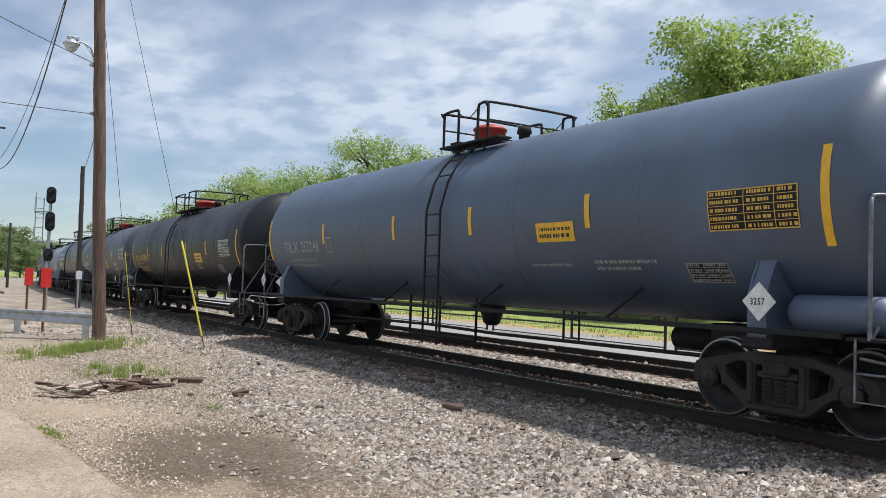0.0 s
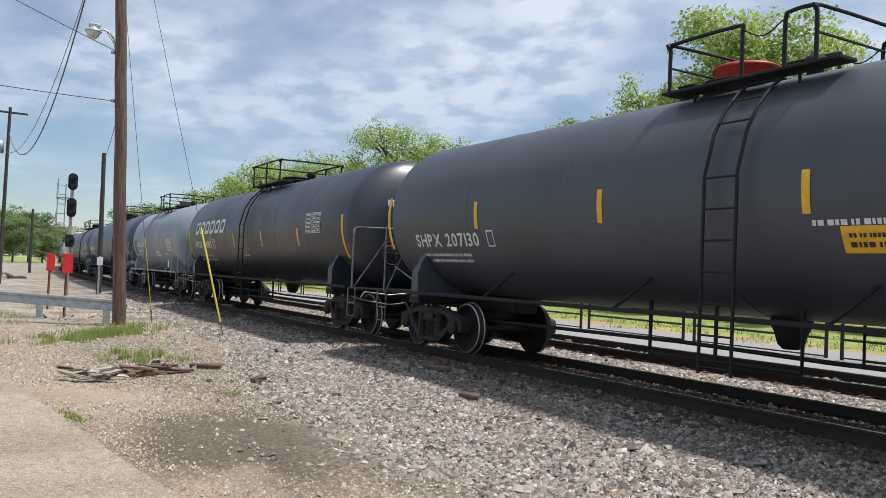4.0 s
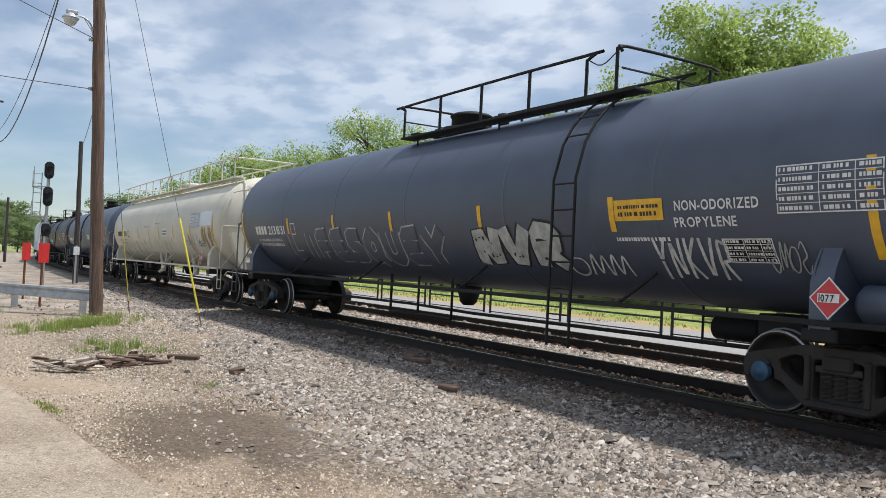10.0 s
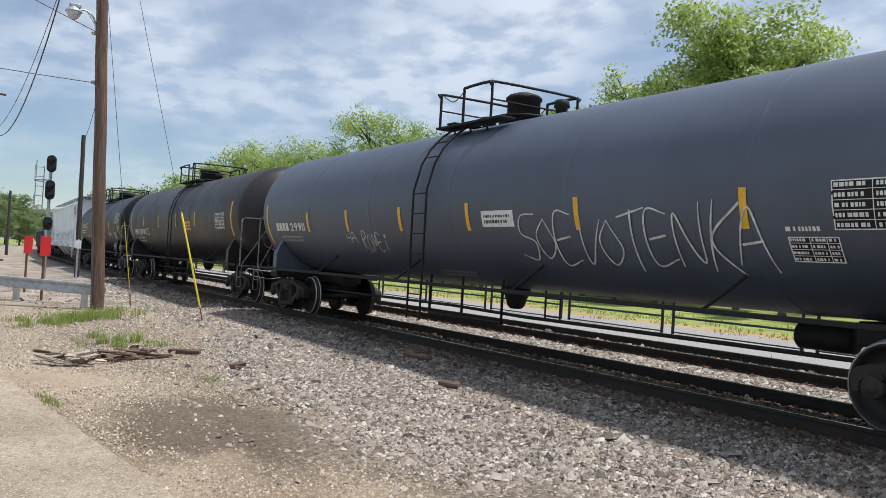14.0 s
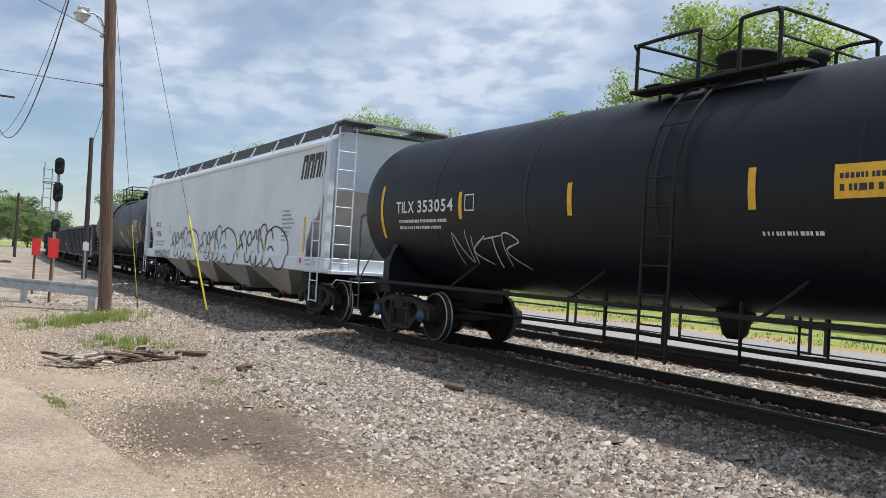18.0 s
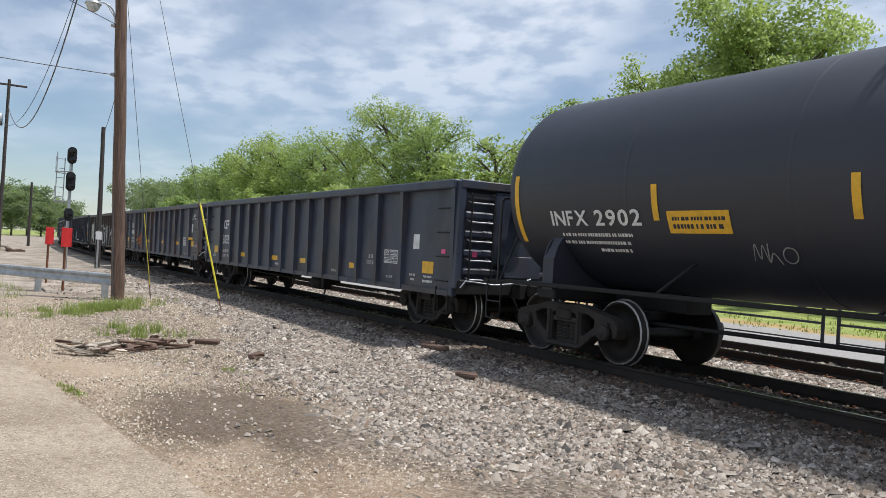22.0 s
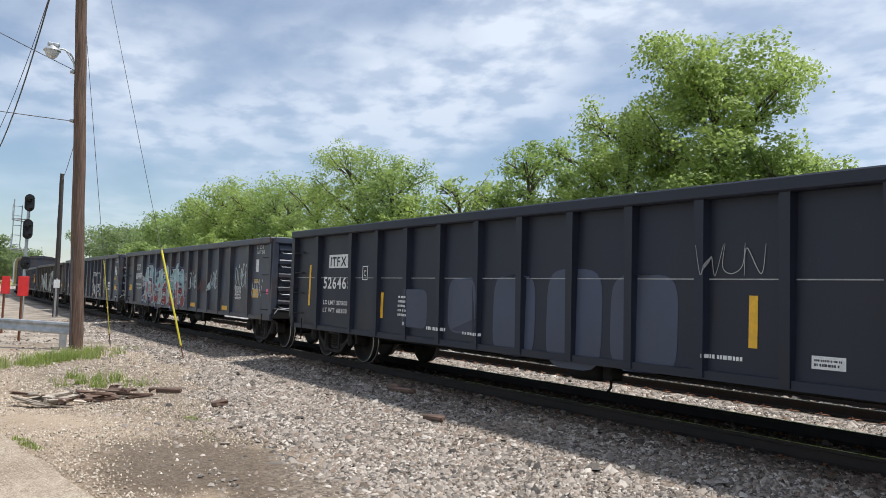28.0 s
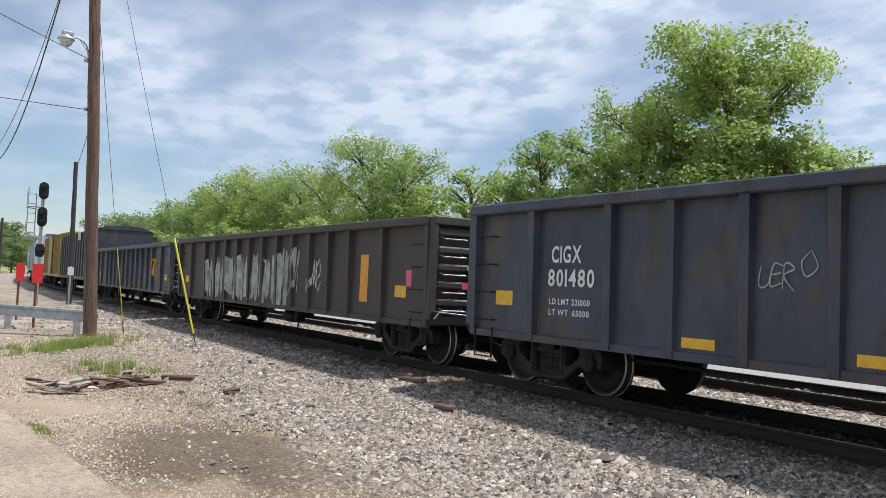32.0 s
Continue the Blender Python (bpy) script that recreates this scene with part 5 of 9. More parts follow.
def spec_marks(c, surf, spec, tc, zc, r):
    """The marks listed for one car: kind, place and size."""
    for k in spec.get("marks", ()):
        kind, a = k[0], k[1:]
        if kind == "text":
            s, u, v, size, mat = a[:5]
            Marks(surf).text(s, u, v, size, width=a[5] if len(a) > 5 else None).put("lettering", M[mat], c)
        elif kind == "bars":
            u, v, w, size, mat = a
            Marks(surf).bars(u, v, w, size).put("small_print", M[mat], c)
        elif kind == "mark":                       # an owner's mark: one plain block a letter
            n, u, v, size, mat = a[:5]
            step = a[5] / n if len(a) > 5 else size * 0.74
            mk = Marks(surf)
            for i in range(n):
                mk.rect(u + i * step, v, u + (i + 0.76) * step, v + size, 0.010, 1, 1)
            mk.put("owner_mark", M[mat], c)
        elif kind == "panel":
            u, v, w, h, mat, back = a
            data_panel(c, surf, u, v, w, h, mat, back)
        elif kind == "box":
            u, v, w, h, mat = a
            Marks(surf).frame_box(u, v, u + w, v + h, 0.022).put("stencil_box", M[mat], c)
        elif kind == "plate":
            u, v, w, h, mat = a
            b = Marks(surf).rect(u, v, u + w, v + h, 0.006, 1, 4).put("label_plate", M[mat], c)
            Marks(surf).bars(u + w * 0.08, v + h * 0.58, w * 0.8, h * 0.16).bars(u + w * 0.08, v + h * 0.22, w * 0.75, h * 0.2).put("small_print", M["black_mark"], b)
        elif kind == "blank":
            u, v, w, h, mat = a
            Marks(surf).rect(u, v, u + w, v + h, 0.005, 1, 4).put("repainted_patch", M[mat], c)
        elif kind == "placard":
            u, v, size, field, edge, text = a
            u, v = u + 0.40, v + 0.07
            diamond(c, lambda x, z, l: (x, -1.52 - l, z), u, v, size, field, edge, text)
        elif kind == "radio":
            u, v, size = a
            p = Marks(surf).quad([(u - size, v), (u, v - size), (u + size, v), (u, v + size)], 0.020).put("placard", M["white"], c, "white and yellow placard")
            k = size * 0.92
            Marks(surf).quad([(u - k * 0.62, v + k * 0.38), (u + k * 0.62, v + k * 0.38), (u, v + k)], 0.024).put("placard_field", M["yellow"], p)
            Marks(surf).text("RADIOACTIVE", u - size * 0.62, v - size * 0.12, size * 0.2, 0.028, width=size * 1.24).put("lettering", M["black_mark"], p)
            Marks(surf).quad([(u + size * 0.2 * math.cos(t), v + size * 0.56 + size * 0.16 * math.sin(t)) for t in [2 * math.pi * i / 3 + 0.5 for i in range(3)]], 0.027).put("symbol", M["black_mark"], p)
        elif kind == "tag":
            u, v, w, h, n, wd, mat, seed = a
            scrawl(Marks(surf), u, v, w, h, n, wd, seed).put("graffiti", M[mat], c, "sprayed scrawl")
        elif kind == "hand":
            word, u, v, w, h, wd, mat, seed = a
            hand_letters(Marks(surf), word, u, v, w, h, wd, seed).put("graffiti", M[mat], c, "sprayed hand lettering")
        elif kind == "throw":                      # two swollen letters, sprayed as loose white outlines
            u, v, w, h, wd = a
            P = [[(.17, .83), (.12, .93), (.04, .86), (.0, .70), (.02, .60), (.09, .70), (.15, .88), (.17, .98)], [(.21, .95), (.19, .78), (.16, .63)], [(.20, .98), (.25, 1.0)], [(.13, .62), (.22, .64), (.21, .58)],
                 [(.05, .03), (.03, .25), (.06, .48), (.12, .55), (.19, .50)], [(.11, .53), (.19, .44), (.25, .50), (.33, .50)], [(.20, .44), (.21, .40)], [(.18, .15), (.20, .04)],
                 [(.31, .98), (.37, .96), (.41, .90), (.37, .86), (.35, .90), (.33, .78), (.34, .60), (.36, .42), (.35, .18)], [(.41, .88), (.46, .98), (.53, .96), (.56, .86), (.62, .84), (.57, .80), (.52, .82)], [(.50, .90), (.51, .72), (.47, .45), (.43, .2), (.46, .0)],
                 [(.56, .78), (.55, .50), (.53, .14)], [(.46, .14), (.54, .13)], [(.57, .06), (.57, .36), (.62, .42), (.69, .43)], [(.66, .56), (.75, .53), (.70, .35)],
                 [(.67, .90), (.75, .96), (.82, .90), (.80, .82), (.76, .86), (.84, .80), (.93, .84), (.98, .82)], [(.84, .80), (.82, .66), (.78, .52)], [(.92, .80), (.90, .62), (.84, .48)], [(.70, .05), (.74, .30), (.80, .40), (.88, .36), (.86, .24), (.78, .22), (.76, .14)], [(.98, .36), (.95, .15), (.88, .0)], [(.80, .44), (.84, .42)]]
            for i, q in enumerate(P):
                Marks(surf).stroke(curve2([(u + x * w, v + y * h) for x, y in q], 9), wd, 0.012 + 0.0001 * i, False).put("graffiti", M["spray_white"], c, "white sprayed outline stroke")
        elif kind == "figure":                     # a small scribbled mask with a tall plume, in white lines
            u, v, w, h, wd = a
            P = [[(.15, .62), (.10, .86), (.35, 1.0), (.62, .96), (.75, .78)], [(.15, .62), (.30, .55), (.30, .72), (.45, .80), (.62, .72), (.72, .60)], [(.72, .78), (.95, .88), (1.0, .72), (.82, .66), (.95, .56), (.80, .50)],
                 [(.20, .60), (.16, .40), (.30, .34)], [(.62, .68), (.68, .50), (.60, .36)], [(.32, .58), (.44, .62), (.40, .52)], [(.50, .60), (.58, .62), (.56, .52)], [(.44, .50), (.42, .42), (.52, .44)],
                 [(.22, .34), (.62, .36), (.60, .28), (.24, .26), (.22, .34)], [(.30, .34), (.30, .26)], [(.40, .35), (.40, .27)], [(.50, .35), (.50, .27)], [(.18, .22), (.10, .04), (.35, .0), (.66, .04), (.62, .24)], [(.20, .16), (.62, .17)], [(.16, .09), (.64, .10)], [(.30, .22), (.30, .02)], [(.46, .22), (.48, .02)]]
            mk = Marks(surf)
            for q in P:
                mk.stroke(curve2([(u + x * w, v + y * h) for x, y in q], 4), wd, 0.012, False)
            mk.put("graffiti", M["spray_white"], c, "white sprayed scribble")
        elif kind == "bubbles":                    # one swollen word of loops and lobes, sprayed several times
            u, v, w, h, n, wd, mat = a
            word = (((0, .70), (.10, .85), (.16, .5), (.15, .22)), ((0, .70), (.08, .42)), ((-.04, .42), (.06, .56)), ((-.04, .42), (-.01, .18)),
                    ((.27, .62), (.22, .85), (.165, .66), (.21, .50), (.27, .62), (.34, .86)), ((.155, .30), (.16, .16), (.21, .09), (.27, .18), (.29, .40)),
                    ((.30, .66), (.345, .88), (.37, .66), (.42, .92), (.405, .5), (.43, .3)), ((.28, .30), (.31, .09), (.37, .07), (.41, .28)), ((.41, .28), (.41, .05), (.46, .05), (.54, .25), (.46, .70)),
                    ((.44, .62), (.46, .95), (.53, 1.0), (.575, .82)), ((.545, .52), (.58, .80), (.66, .86), (.70, .66)), ((.62, .86), (.74, .95), (.90, .80), (.98, .5), (.97, .30)),
                    ((.60, .42), (.66, .5), (.72, .40)), ((.52, .16), (.56, .04), (.64, .09), (.69, .24)), ((.69, .22), (.80, .0), (.92, .05), (.97, .30)))
            for i in range(n):
                mk = Marks(surf)
                for q in word:
                    mk.stroke(curve2([(u + (i + 0.03 + x * 0.95) * w / n, v + y * h) for x, y in q], 6), wd, taper=False)
                mk.put("graffiti", M[mat], c, "black sprayed bubble word")
        elif kind == "logo":                       # six leaning rings with cut corners
            for i in range(6):
                u, v, w, h = -6.36 + i * 0.65, 2.49, 0.52, 0.45
                k2 = 0.11
                o = [(0, 0), (w - k2, 0), (w, k2), (w, h - k2), (w - k2, h), (k2 * 0.4, h), (0, h - k2)]
                t = 0.105
                q = [(t, t), (w - k2 - t * 0.4, t), (w - t, k2 + t * 0.4), (w - t, h - k2 - t * 0.4), (w - k2 - t * 0.4, h - t), (k2 * 0.4 + t * 0.8, h - t), (t, h - k2 - t * 0.4)]
                mk = Marks(surf)
                n = len(o)
                for a in range(n):
                    b = (a + 1) % n
                    mk.quad([(u + p[0] + 0.22 * p[1], v + p[1]) for p in (o[a], o[b], q[b], q[a])], 0.012)
                mk.put("logo_block", M["white"], c)
        elif kind == "slant":                      # four leaning dark blocks
            u, v, w, h = a
            for i in range(4):
                x = u + i * w / 4
                bw = w / 4 * 0.86
                mk = Marks(surf)
                lean = 0.3
                g = lambda p, q: (x + p * bw + lean * q * h, v + q * h)
                mk.quad([g(0, 0), g(0.32, 0), g(0.32, 1), g(0, 1)]).quad([g(0.32, 0.72), g(1, 0.72), g(1, 1), g(0.32, 1)]).quad([g(0.66, 0), g(1, 0), g(1, 0.72), g(0.66, 0.72)])
                mk.put("logo_block", M["black_mark"], c)
        elif kind == "haze":                       # rounded patches of slightly different paint
            for x, w, h, z in ((-1.5, 0.9, 0.9, 1.5), (-0.2, 1.0, 1.2, 1.4), (1.1, 1.1, 1.35, 1.4), (2.35, 1.1, 1.2, 1.4), (-3.0, 0.8, 0.7, 1.4)):
                Marks(surf).quad([(x + w / 2 * math.copysign(abs(math.cos(t)) ** 0.45, math.cos(t)), z - 0.2 + h / 2 * math.copysign(abs(math.sin(t)) ** 0.45, math.sin(t))) for t in [2 * math.pi * (i + 0.5) / 24 for i in range(24)]], 0.004).put("repainted_patch", M["gon_patch"], c)
        elif kind == "runs":                       # broad stains that run far down the side
            u, v, w, n, mat = a
            rnd = random.Random(int(u * 10) + n)
            for i in range(n):
                x, L, d = u + w * rnd.random(), rnd.uniform(0.2, 0.85), rnd.uniform(0.008, 0.045)
                z = v - rnd.uniform(0.0, 0.12)
                Marks(surf).stroke([(x + 0.01 * math.sin(3 * q + i), z - L * q / 9) for q in range(10)], 2 * d, 0.0035 + 0.00005 * i).put("stain", M[mat], c)
        elif kind == "streaks":                    # pale runs of dried product down the side
            u, v, w, n, mat = a
            rnd = random.Random(int(u * 10))
            mk = Marks(surf)
            for i in range(n):
                x, z, L = u + w * rnd.random(), v + rnd.gauss(0, 0.07), rnd.uniform(0.06, 0.34)
                d = rnd.uniform(0.004, 0.011)
                mk.stroke([(x + 0.03 * q / 4, z - L * q / 4) for q in range(5)], 2 * d, 0.005)
            tagged(mk.put("dried_drips", M[mat], c, "pale dried drips down the paint"), kind="stuff")
        elif kind == "line":
            Marks(surf).rect(-8.2, 1.738, 8.2, 1.752, 0.006, 1, 1).put("weld_line", M["grey_mark"], c)
        elif kind == "piece":
            big_piece(c, surf, *a)
        elif kind == "blocks":                     # outlined block letters: a pale edge round a filled stroke
            u, v, w, h, forms, wd, mat, fill = a
            shapes = {"L": [[(0.1, 1), (0.1, 0.08), (0.9, 0.1)]], "I": [[(0.5, 1), (0.5, 0.0)]], "F": [[(0.15, 0), (0.15, 0.92), (0.9, 0.95)], [(0.15, 0.5), (0.75, 0.52)]], "E": [[(0.9, 0.95), (0.12, 0.9), (0.12, 0.08), (0.95, 0.1)], [(0.12, 0.5), (0.8, 0.52)]], "S": [[(0.9, 0.9), (0.2, 0.92), (0.15, 0.55), (0.85, 0.45), (0.85, 0.08), (0.1, 0.1)]],
                      "Q": [[(0.5, 0.98), (0.1, 0.6), (0.3, 0.05), (0.8, 0.2), (0.9, 0.7), (0.5, 0.98)], [(0.6, 0.3), (1.0, -0.15)]], "U": [[(0.1, 1), (0.15, 0.15), (0.55, 0.0), (0.9, 0.2), (0.9, 1)]], "Y": [[(0.05, 1), (0.45, 0.45), (0.95, 1)], [(0.45, 0.45), (0.5, -0.05)]], "N": [[(0.1, 0), (0.15, 1), (0.8, 0.0), (0.9, 1)]], "V": [[(0.05, 1), (0.45, 0.0), (0.95, 1)]], "K": [[(0.15, 1), (0.12, 0)], [(0.9, 1), (0.15, 0.5), (0.95, 0)]], "O": [[(0.5, 1), (0.1, 0.55), (0.4, 0.02), (0.85, 0.4), (0.5, 1)]], "D": [[(0.5, 0.3), (0.1, 0.15), (0.4, 0.0), (0.9, 0.25), (0.85, 1.1)]], "R": [[(0.12, 0), (0.12, 0.95), (0.8, 0.85), (0.75, 0.5), (0.15, 0.45)], [(0.4, 0.45), (0.95, 0.0)]]}
            n = len(forms)
            for i, ch in enumerate(forms):
                x, bw = u + w * i / n, w / n * 0.80
                edge, body = Marks(surf), Marks(surf)
                for k, q in enumerate(shapes[ch]):
                    p = [(x + a0 * bw + 0.1 * b0 * h, v + b0 * h) for a0, b0 in q]
                    p = [p[0]] + [((p0[0] * (1 - t) + p1[0] * t), (p0[1] * (1 - t) + p1[1] * t)) for p0, p1 in zip(p, p[1:]) for t in (0.12, 0.5, 0.88)] + [p[-1]]
                    edge.stroke(p, wd[0], 0.009 + 0.0003 * k + 0.00005 * i, False)
                    body.stroke(p, wd[1], 0.0115 + 0.0003 * k + 0.00005 * i, False)
                edge.put("graffiti_outline", M[mat], c, "pale sprayed letter outline" if wd[1] else "pale sprayed letter")
                if wd[1]:
                    body.put("graffiti_fill", M[fill], c)
        elif kind == "smear":                      # a faded, painted-over patch of spray with drips
            u, v, w, h, mat, seed = a
            rnd = random.Random(seed)
            mk = Marks(surf)
            x = u
            while x < u + w:
                bw = rnd.uniform(0.12, 0.4)
                mk.quad([(x, v + h * rnd.uniform(0, 0.35)), (x + bw * 0.5, v + h * rnd.uniform(0.0, 0.2)), (x + bw, v + h * rnd.uniform(0, 0.3)), (x + bw * 1.05, v + h * rnd.uniform(0.6, 0.9)), (x + bw * 0.5, v + h * rnd.uniform(0.85, 1.0)), (x, v + h * rnd.uniform(0.55, 0.95))], 0.006 + 0.0002 * rnd.random())
                x += bw * rnd.uniform(0.8, 1.6)
            mk.put("graffiti", M[mat], c, "faded sprayed patches with drips")


def big_piece(c, surf, u, v, w, h):
    """Four swollen sprayed letters: pale blue above, grey below, red spots, navy, white and lilac edges."""
    letters = (  # strokes of each letter in parts of the piece, with their width
        (((0.055, 0.93), (0.052, 0.55), (0.035, 0.08)), ((0.145, 0.97), (0.150, 0.5), (0.185, 0.08)), ((0.05, 0.45), (0.16, 0.45))),
        (((0.255, 0.92), (0.275, 0.80), (0.33, 0.80), (0.395, 0.86)), ((0.355, 0.85), (0.350, 0.35), (0.330, 0.08)), ((0.340, 0.62), (0.265, 0.50), (0.250, 0.22), (0.285, 0.06))),
        (((0.475, 0.95), (0.465, 0.5), (0.465, 0.10)), ((0.470, 0.12), (0.56, 0.28), (0.605, 0.22), (0.640, 0.06))),
        (((0.640, 0.50), (0.635, 0.80), (0.74, 0.82), (0.86, 0.82)), ((0.745, 1.00), (0.760, 0.5), (0.770, 0.10)), ((0.895, 0.82), (0.910, 0.45), (0.945, 0.12)), ((0.77, 0.12), (0.86, 0.22), (0.95, 0.12))))
    wide = 0.072 * w
    looks = (("graffiti_glow", 0.22, 0.005, "spray_lilac"), ("graffiti_shadow", 0.17, 0.007, "spray_navy"), ("graffiti_outline", 0.07, 0.009, "spray_white"), ("graffiti_fill", 0.0, 0.011, "spray_blue"))

    def spread(a):
        return a * (1 + 0.45 * (1 - a))

    n = 0
    for strokes in letters:
        lines = [curve2([(u + spread(a) * w, v + b * h) for a, b in q], 9) for q in strokes]
        for name, g, lift, mat in looks:
            mk = Marks(surf)
            for p in lines:
                n += 1
                mk.stroke(p, wide + g, lift + 0.00004 * n, False)
                for a, b in (p[0], p[-1]):
                    n += 1
                    mk.disc(a, b, (wide + g) / 2, (wide + g) / 2, lift + 0.00004 * n)
            mk.put(name, M[mat], c, "pale blue sprayed letter" if mat == "spray_blue" else "")
        low = Marks(surf)
        for p in lines:
            p = [(a, b) for a, b in p if b < v + 0.46 * h]
            if len(p) > 1:
                n += 1
                low.stroke(p, wide * 0.98, 0.0165 + 0.00004 * n, False)
        low.put("graffiti_fade", M["spray_mint"], c)
    for k, (a, b, q) in enumerate(((0.075, 0.58, 0.08), (0.075, 0.40, 0.12), (0.155, 0.66, 0.07), (0.155, 0.50, 0.08), (0.165, 0.34, 0.10), (0.035, 0.10, 0.10), (0.185, 0.08, 0.12), (0.270, 0.48, 0.10), (0.32, 0.52, 0.09), (0.285, 0.10, 0.15), (0.468, 0.56, 0.09), (0.466, 0.36, 0.11), (0.47, 0.08, 0.16), (0.585, 0.30, 0.10), (0.620, 0.06, 0.17), (0.755, 0.56, 0.12), (0.762, 0.34, 0.13), (0.77, 0.07, 0.16), (0.905, 0.38, 0.10), (0.945, 0.10, 0.18))):
        Marks(surf).disc(u + spread(a) * w, v + b * h, q * h, q * h * 0.92, 0.024 + 0.0002 * k).put("graffiti_spot", M["spray_red"], c)


# ======== gondolas ========
def gondola(name, label, paint, front, rear, spec):
    c = thing(name, label, "gondola", group="train of freight cars")
    tc = (front - rear) / 2
    half = tc + 1.50
    top = spec.get("top", 2.74)
    far = spec.get("far", False)
    hue = M[paint]
    zf = 1.02                                  # floor
    belly = spec.get("belly", 0.69)

    posts = []
    for e in (-1, 1):
        foot = [(-half, belly), (half, belly)]
        mb = Mesh().prism(foot + [(half, top - 0.05), (-half, top - 0.05)], min(e * 1.36, e * 1.39), max(e * 1.36, e * 1.39), "y")
        part("side_sheet", mb, hue, c)
        part("top_chord", Mesh().box((-half, e * 1.44 - 0.10, top - 0.16), (half, e * 1.44 + 0.075, top), 0.02), hue, c)
        sill = Mesh().prism(foot + [(x, z + 0.10) for x, z in foot[::-1]], min(e * 1.38, e * 1.44), max(e * 1.38, e * 1.44), "y")
        part("side_sill", sill, hue, c)
        n = spec.get("ribs", 11)
        span, outer, mid = spec.get("span", 5.22), spec.get("outer", 6.62), spec.get("mid", -0.08)
        for x in [-half + 0.06, -spec.get("outer_rear", 6.87), *[mid - span + 2 * span * k / (n - 1) for k in range(n)], outer, half - 0.06]:
            w = 0.075
            za = belly + 0.02
            posts.append(x)
            mb = Mesh()
            # a pressed hat section, narrower at the foot
            y0, y1 = e * 1.385, e * 1.51
            v = [(x - w, y0, za), (x + w, y0, za), (x + w * 0.8, e * 1.46, za), (x - w * 0.8, e * 1.46, za), (x - w * 1.1, y0, top - 0.15), (x + w * 1.1, y0, top - 0.15), (x + w * 0.9, y1, top - 0.15), (x - w * 0.9, y1, top - 0.15)]
            mb.add(v, [(0, 1, 2, 3), (4, 5, 6, 7), (0, 3, 7, 4), (3, 2, 6, 7), (2, 1, 5, 6)])
            part("side_post", mb, hue, c)
    part("floor", Mesh().box((-half + 0.05, -1.37, zf - 0.06), (half - 0.05, 1.37, zf)), M["gon_brown"], c)
    part("centre_sill", Mesh().box((-tc - 1.9, -0.30, 0.70), (tc + 1.9, 0.30, zf - 0.06), 0.01), M["underframe"], c)
    for k in range(7):
        x = -tc * 0.72 + tc * 1.44 * k / 6
        part("cross_bearer", Mesh().box((x - 0.05, -1.355, belly + 0.14), (x + 0.05, 1.355, zf - 0.07)), M["underframe"], c)
    part("brake_rigging", Mesh().tube([(-tc + 1, -0.7, 0.55), (0, -0.72, 0.50), (tc - 1, -0.7, 0.55)], 0.028, 6).lathe([(0.62, 0.0), (0.64, 0.12), (0.70, 0.16), (1.22, 0.16), (1.28, 0.12), (1.30, 0.0)], "x", (0, -0.95, 0.52), 14).box((1.32, -1.05, 0.40), (1.50, -0.82, 0.68), 0.02).tube([(1.40, -0.95, 0.42), (1.42, -0.97, 0.30), (1.36, -0.97, 0.24)], 0.02, 6).box((-0.75, -0.30, 0.42), (-0.30, 0.20, 0.66), 0.03).tube([(0.8, -0.8, 0.62), (0.8, 0.5, 0.62)], 0.04, 8), M["underframe"], c)
    for s in (-1, 1):
        # ends: plate with deep horizontal corrugations, corner posts, ladder
        x = s * half
        part("end_sheet", Mesh().box((min(x, x - s * 0.03), -1.37, 0.86), (max(x, x - s * 0.03), 1.37, top - 0.06)), hue, c)
        for k in range(5):
            z = 1.14 + (top - 1.42) * k / 4
            lo, hi = sorted((x, x + s * 0.09))
            part("end_rib", Mesh().box((lo, -1.33, z - 0.065), (hi, 1.33, z + 0.065), 0.03), hue, c)
        for e in (-1, 1):
            lo, hi = sorted((x - s * 0.02, x + s * 0.11))
            part("corner_post", Mesh().box((lo, e * 1.40 - 0.07, 0.84), (hi, e * 1.40 + 0.07, top - 0.02), 0.015), hue, c)
        lo, hi = sorted((x, x + s * 0.12))
        part("end_chord", Mesh().box((lo, -1.44, top - 0.15), (hi, 1.44, top), 0.015), hue, c)
        lo, hi = sorted((x - s * 0.1, x + s * 0.16))
        part("end_sill", Mesh().box((lo, -1.42, 0.74), (hi, 1.42, 1.0), 0.02), M["underframe"], c)
        if not far:
            for e in (-1, 1):
                y0, y1 = e * 1.24, e * 0.78
                if spec.get("end_ladder"):
                    xo = x + s * 0.17
                    part("end_ladder", Mesh().tube([(x, y0, top - 0.22), (xo, y0, top - 0.24), (xo, y0, 0.93), (x, y0, 0.93)], 0.018, 5).tube([(x, y1, top - 0.22), (xo, y1, top - 0.24), (xo, y1, 0.93), (x, y1, 0.93)], 0.018, 5), M["underframe"], c)
                for k in range(5):
                    z = 1.00 + (top - 1.40) * k / 4
                    part("end_grab_iron", Mesh().tube([(x, y0, z + 0.05), (x + s * 0.17, y0, z), (x + s * 0.17, y1, z), (x, y1, z + 0.05)], 0.014, 5), M["galv"], c)
                xa, xb = x - s * 0.14, x - s * 0.58
                for k in range(4):
                    z = 0.95 + (top - 1.45) * k / 3
                    part("grab_iron", Mesh().tube([(xa, e * 1.40, z), (xa, e * 1.48, z), (xb, e * 1.48, z), (xb, e * 1.40, z)], 0.012, 5), M["underframe"], c)
                sl = Mesh().tube([(xa, e * 1.44, 0.84), (xa, e * 1.44, 0.38), (xb, e * 1.44, 0.38), (xb, e * 1.44, 0.84)], 0.016, 5)
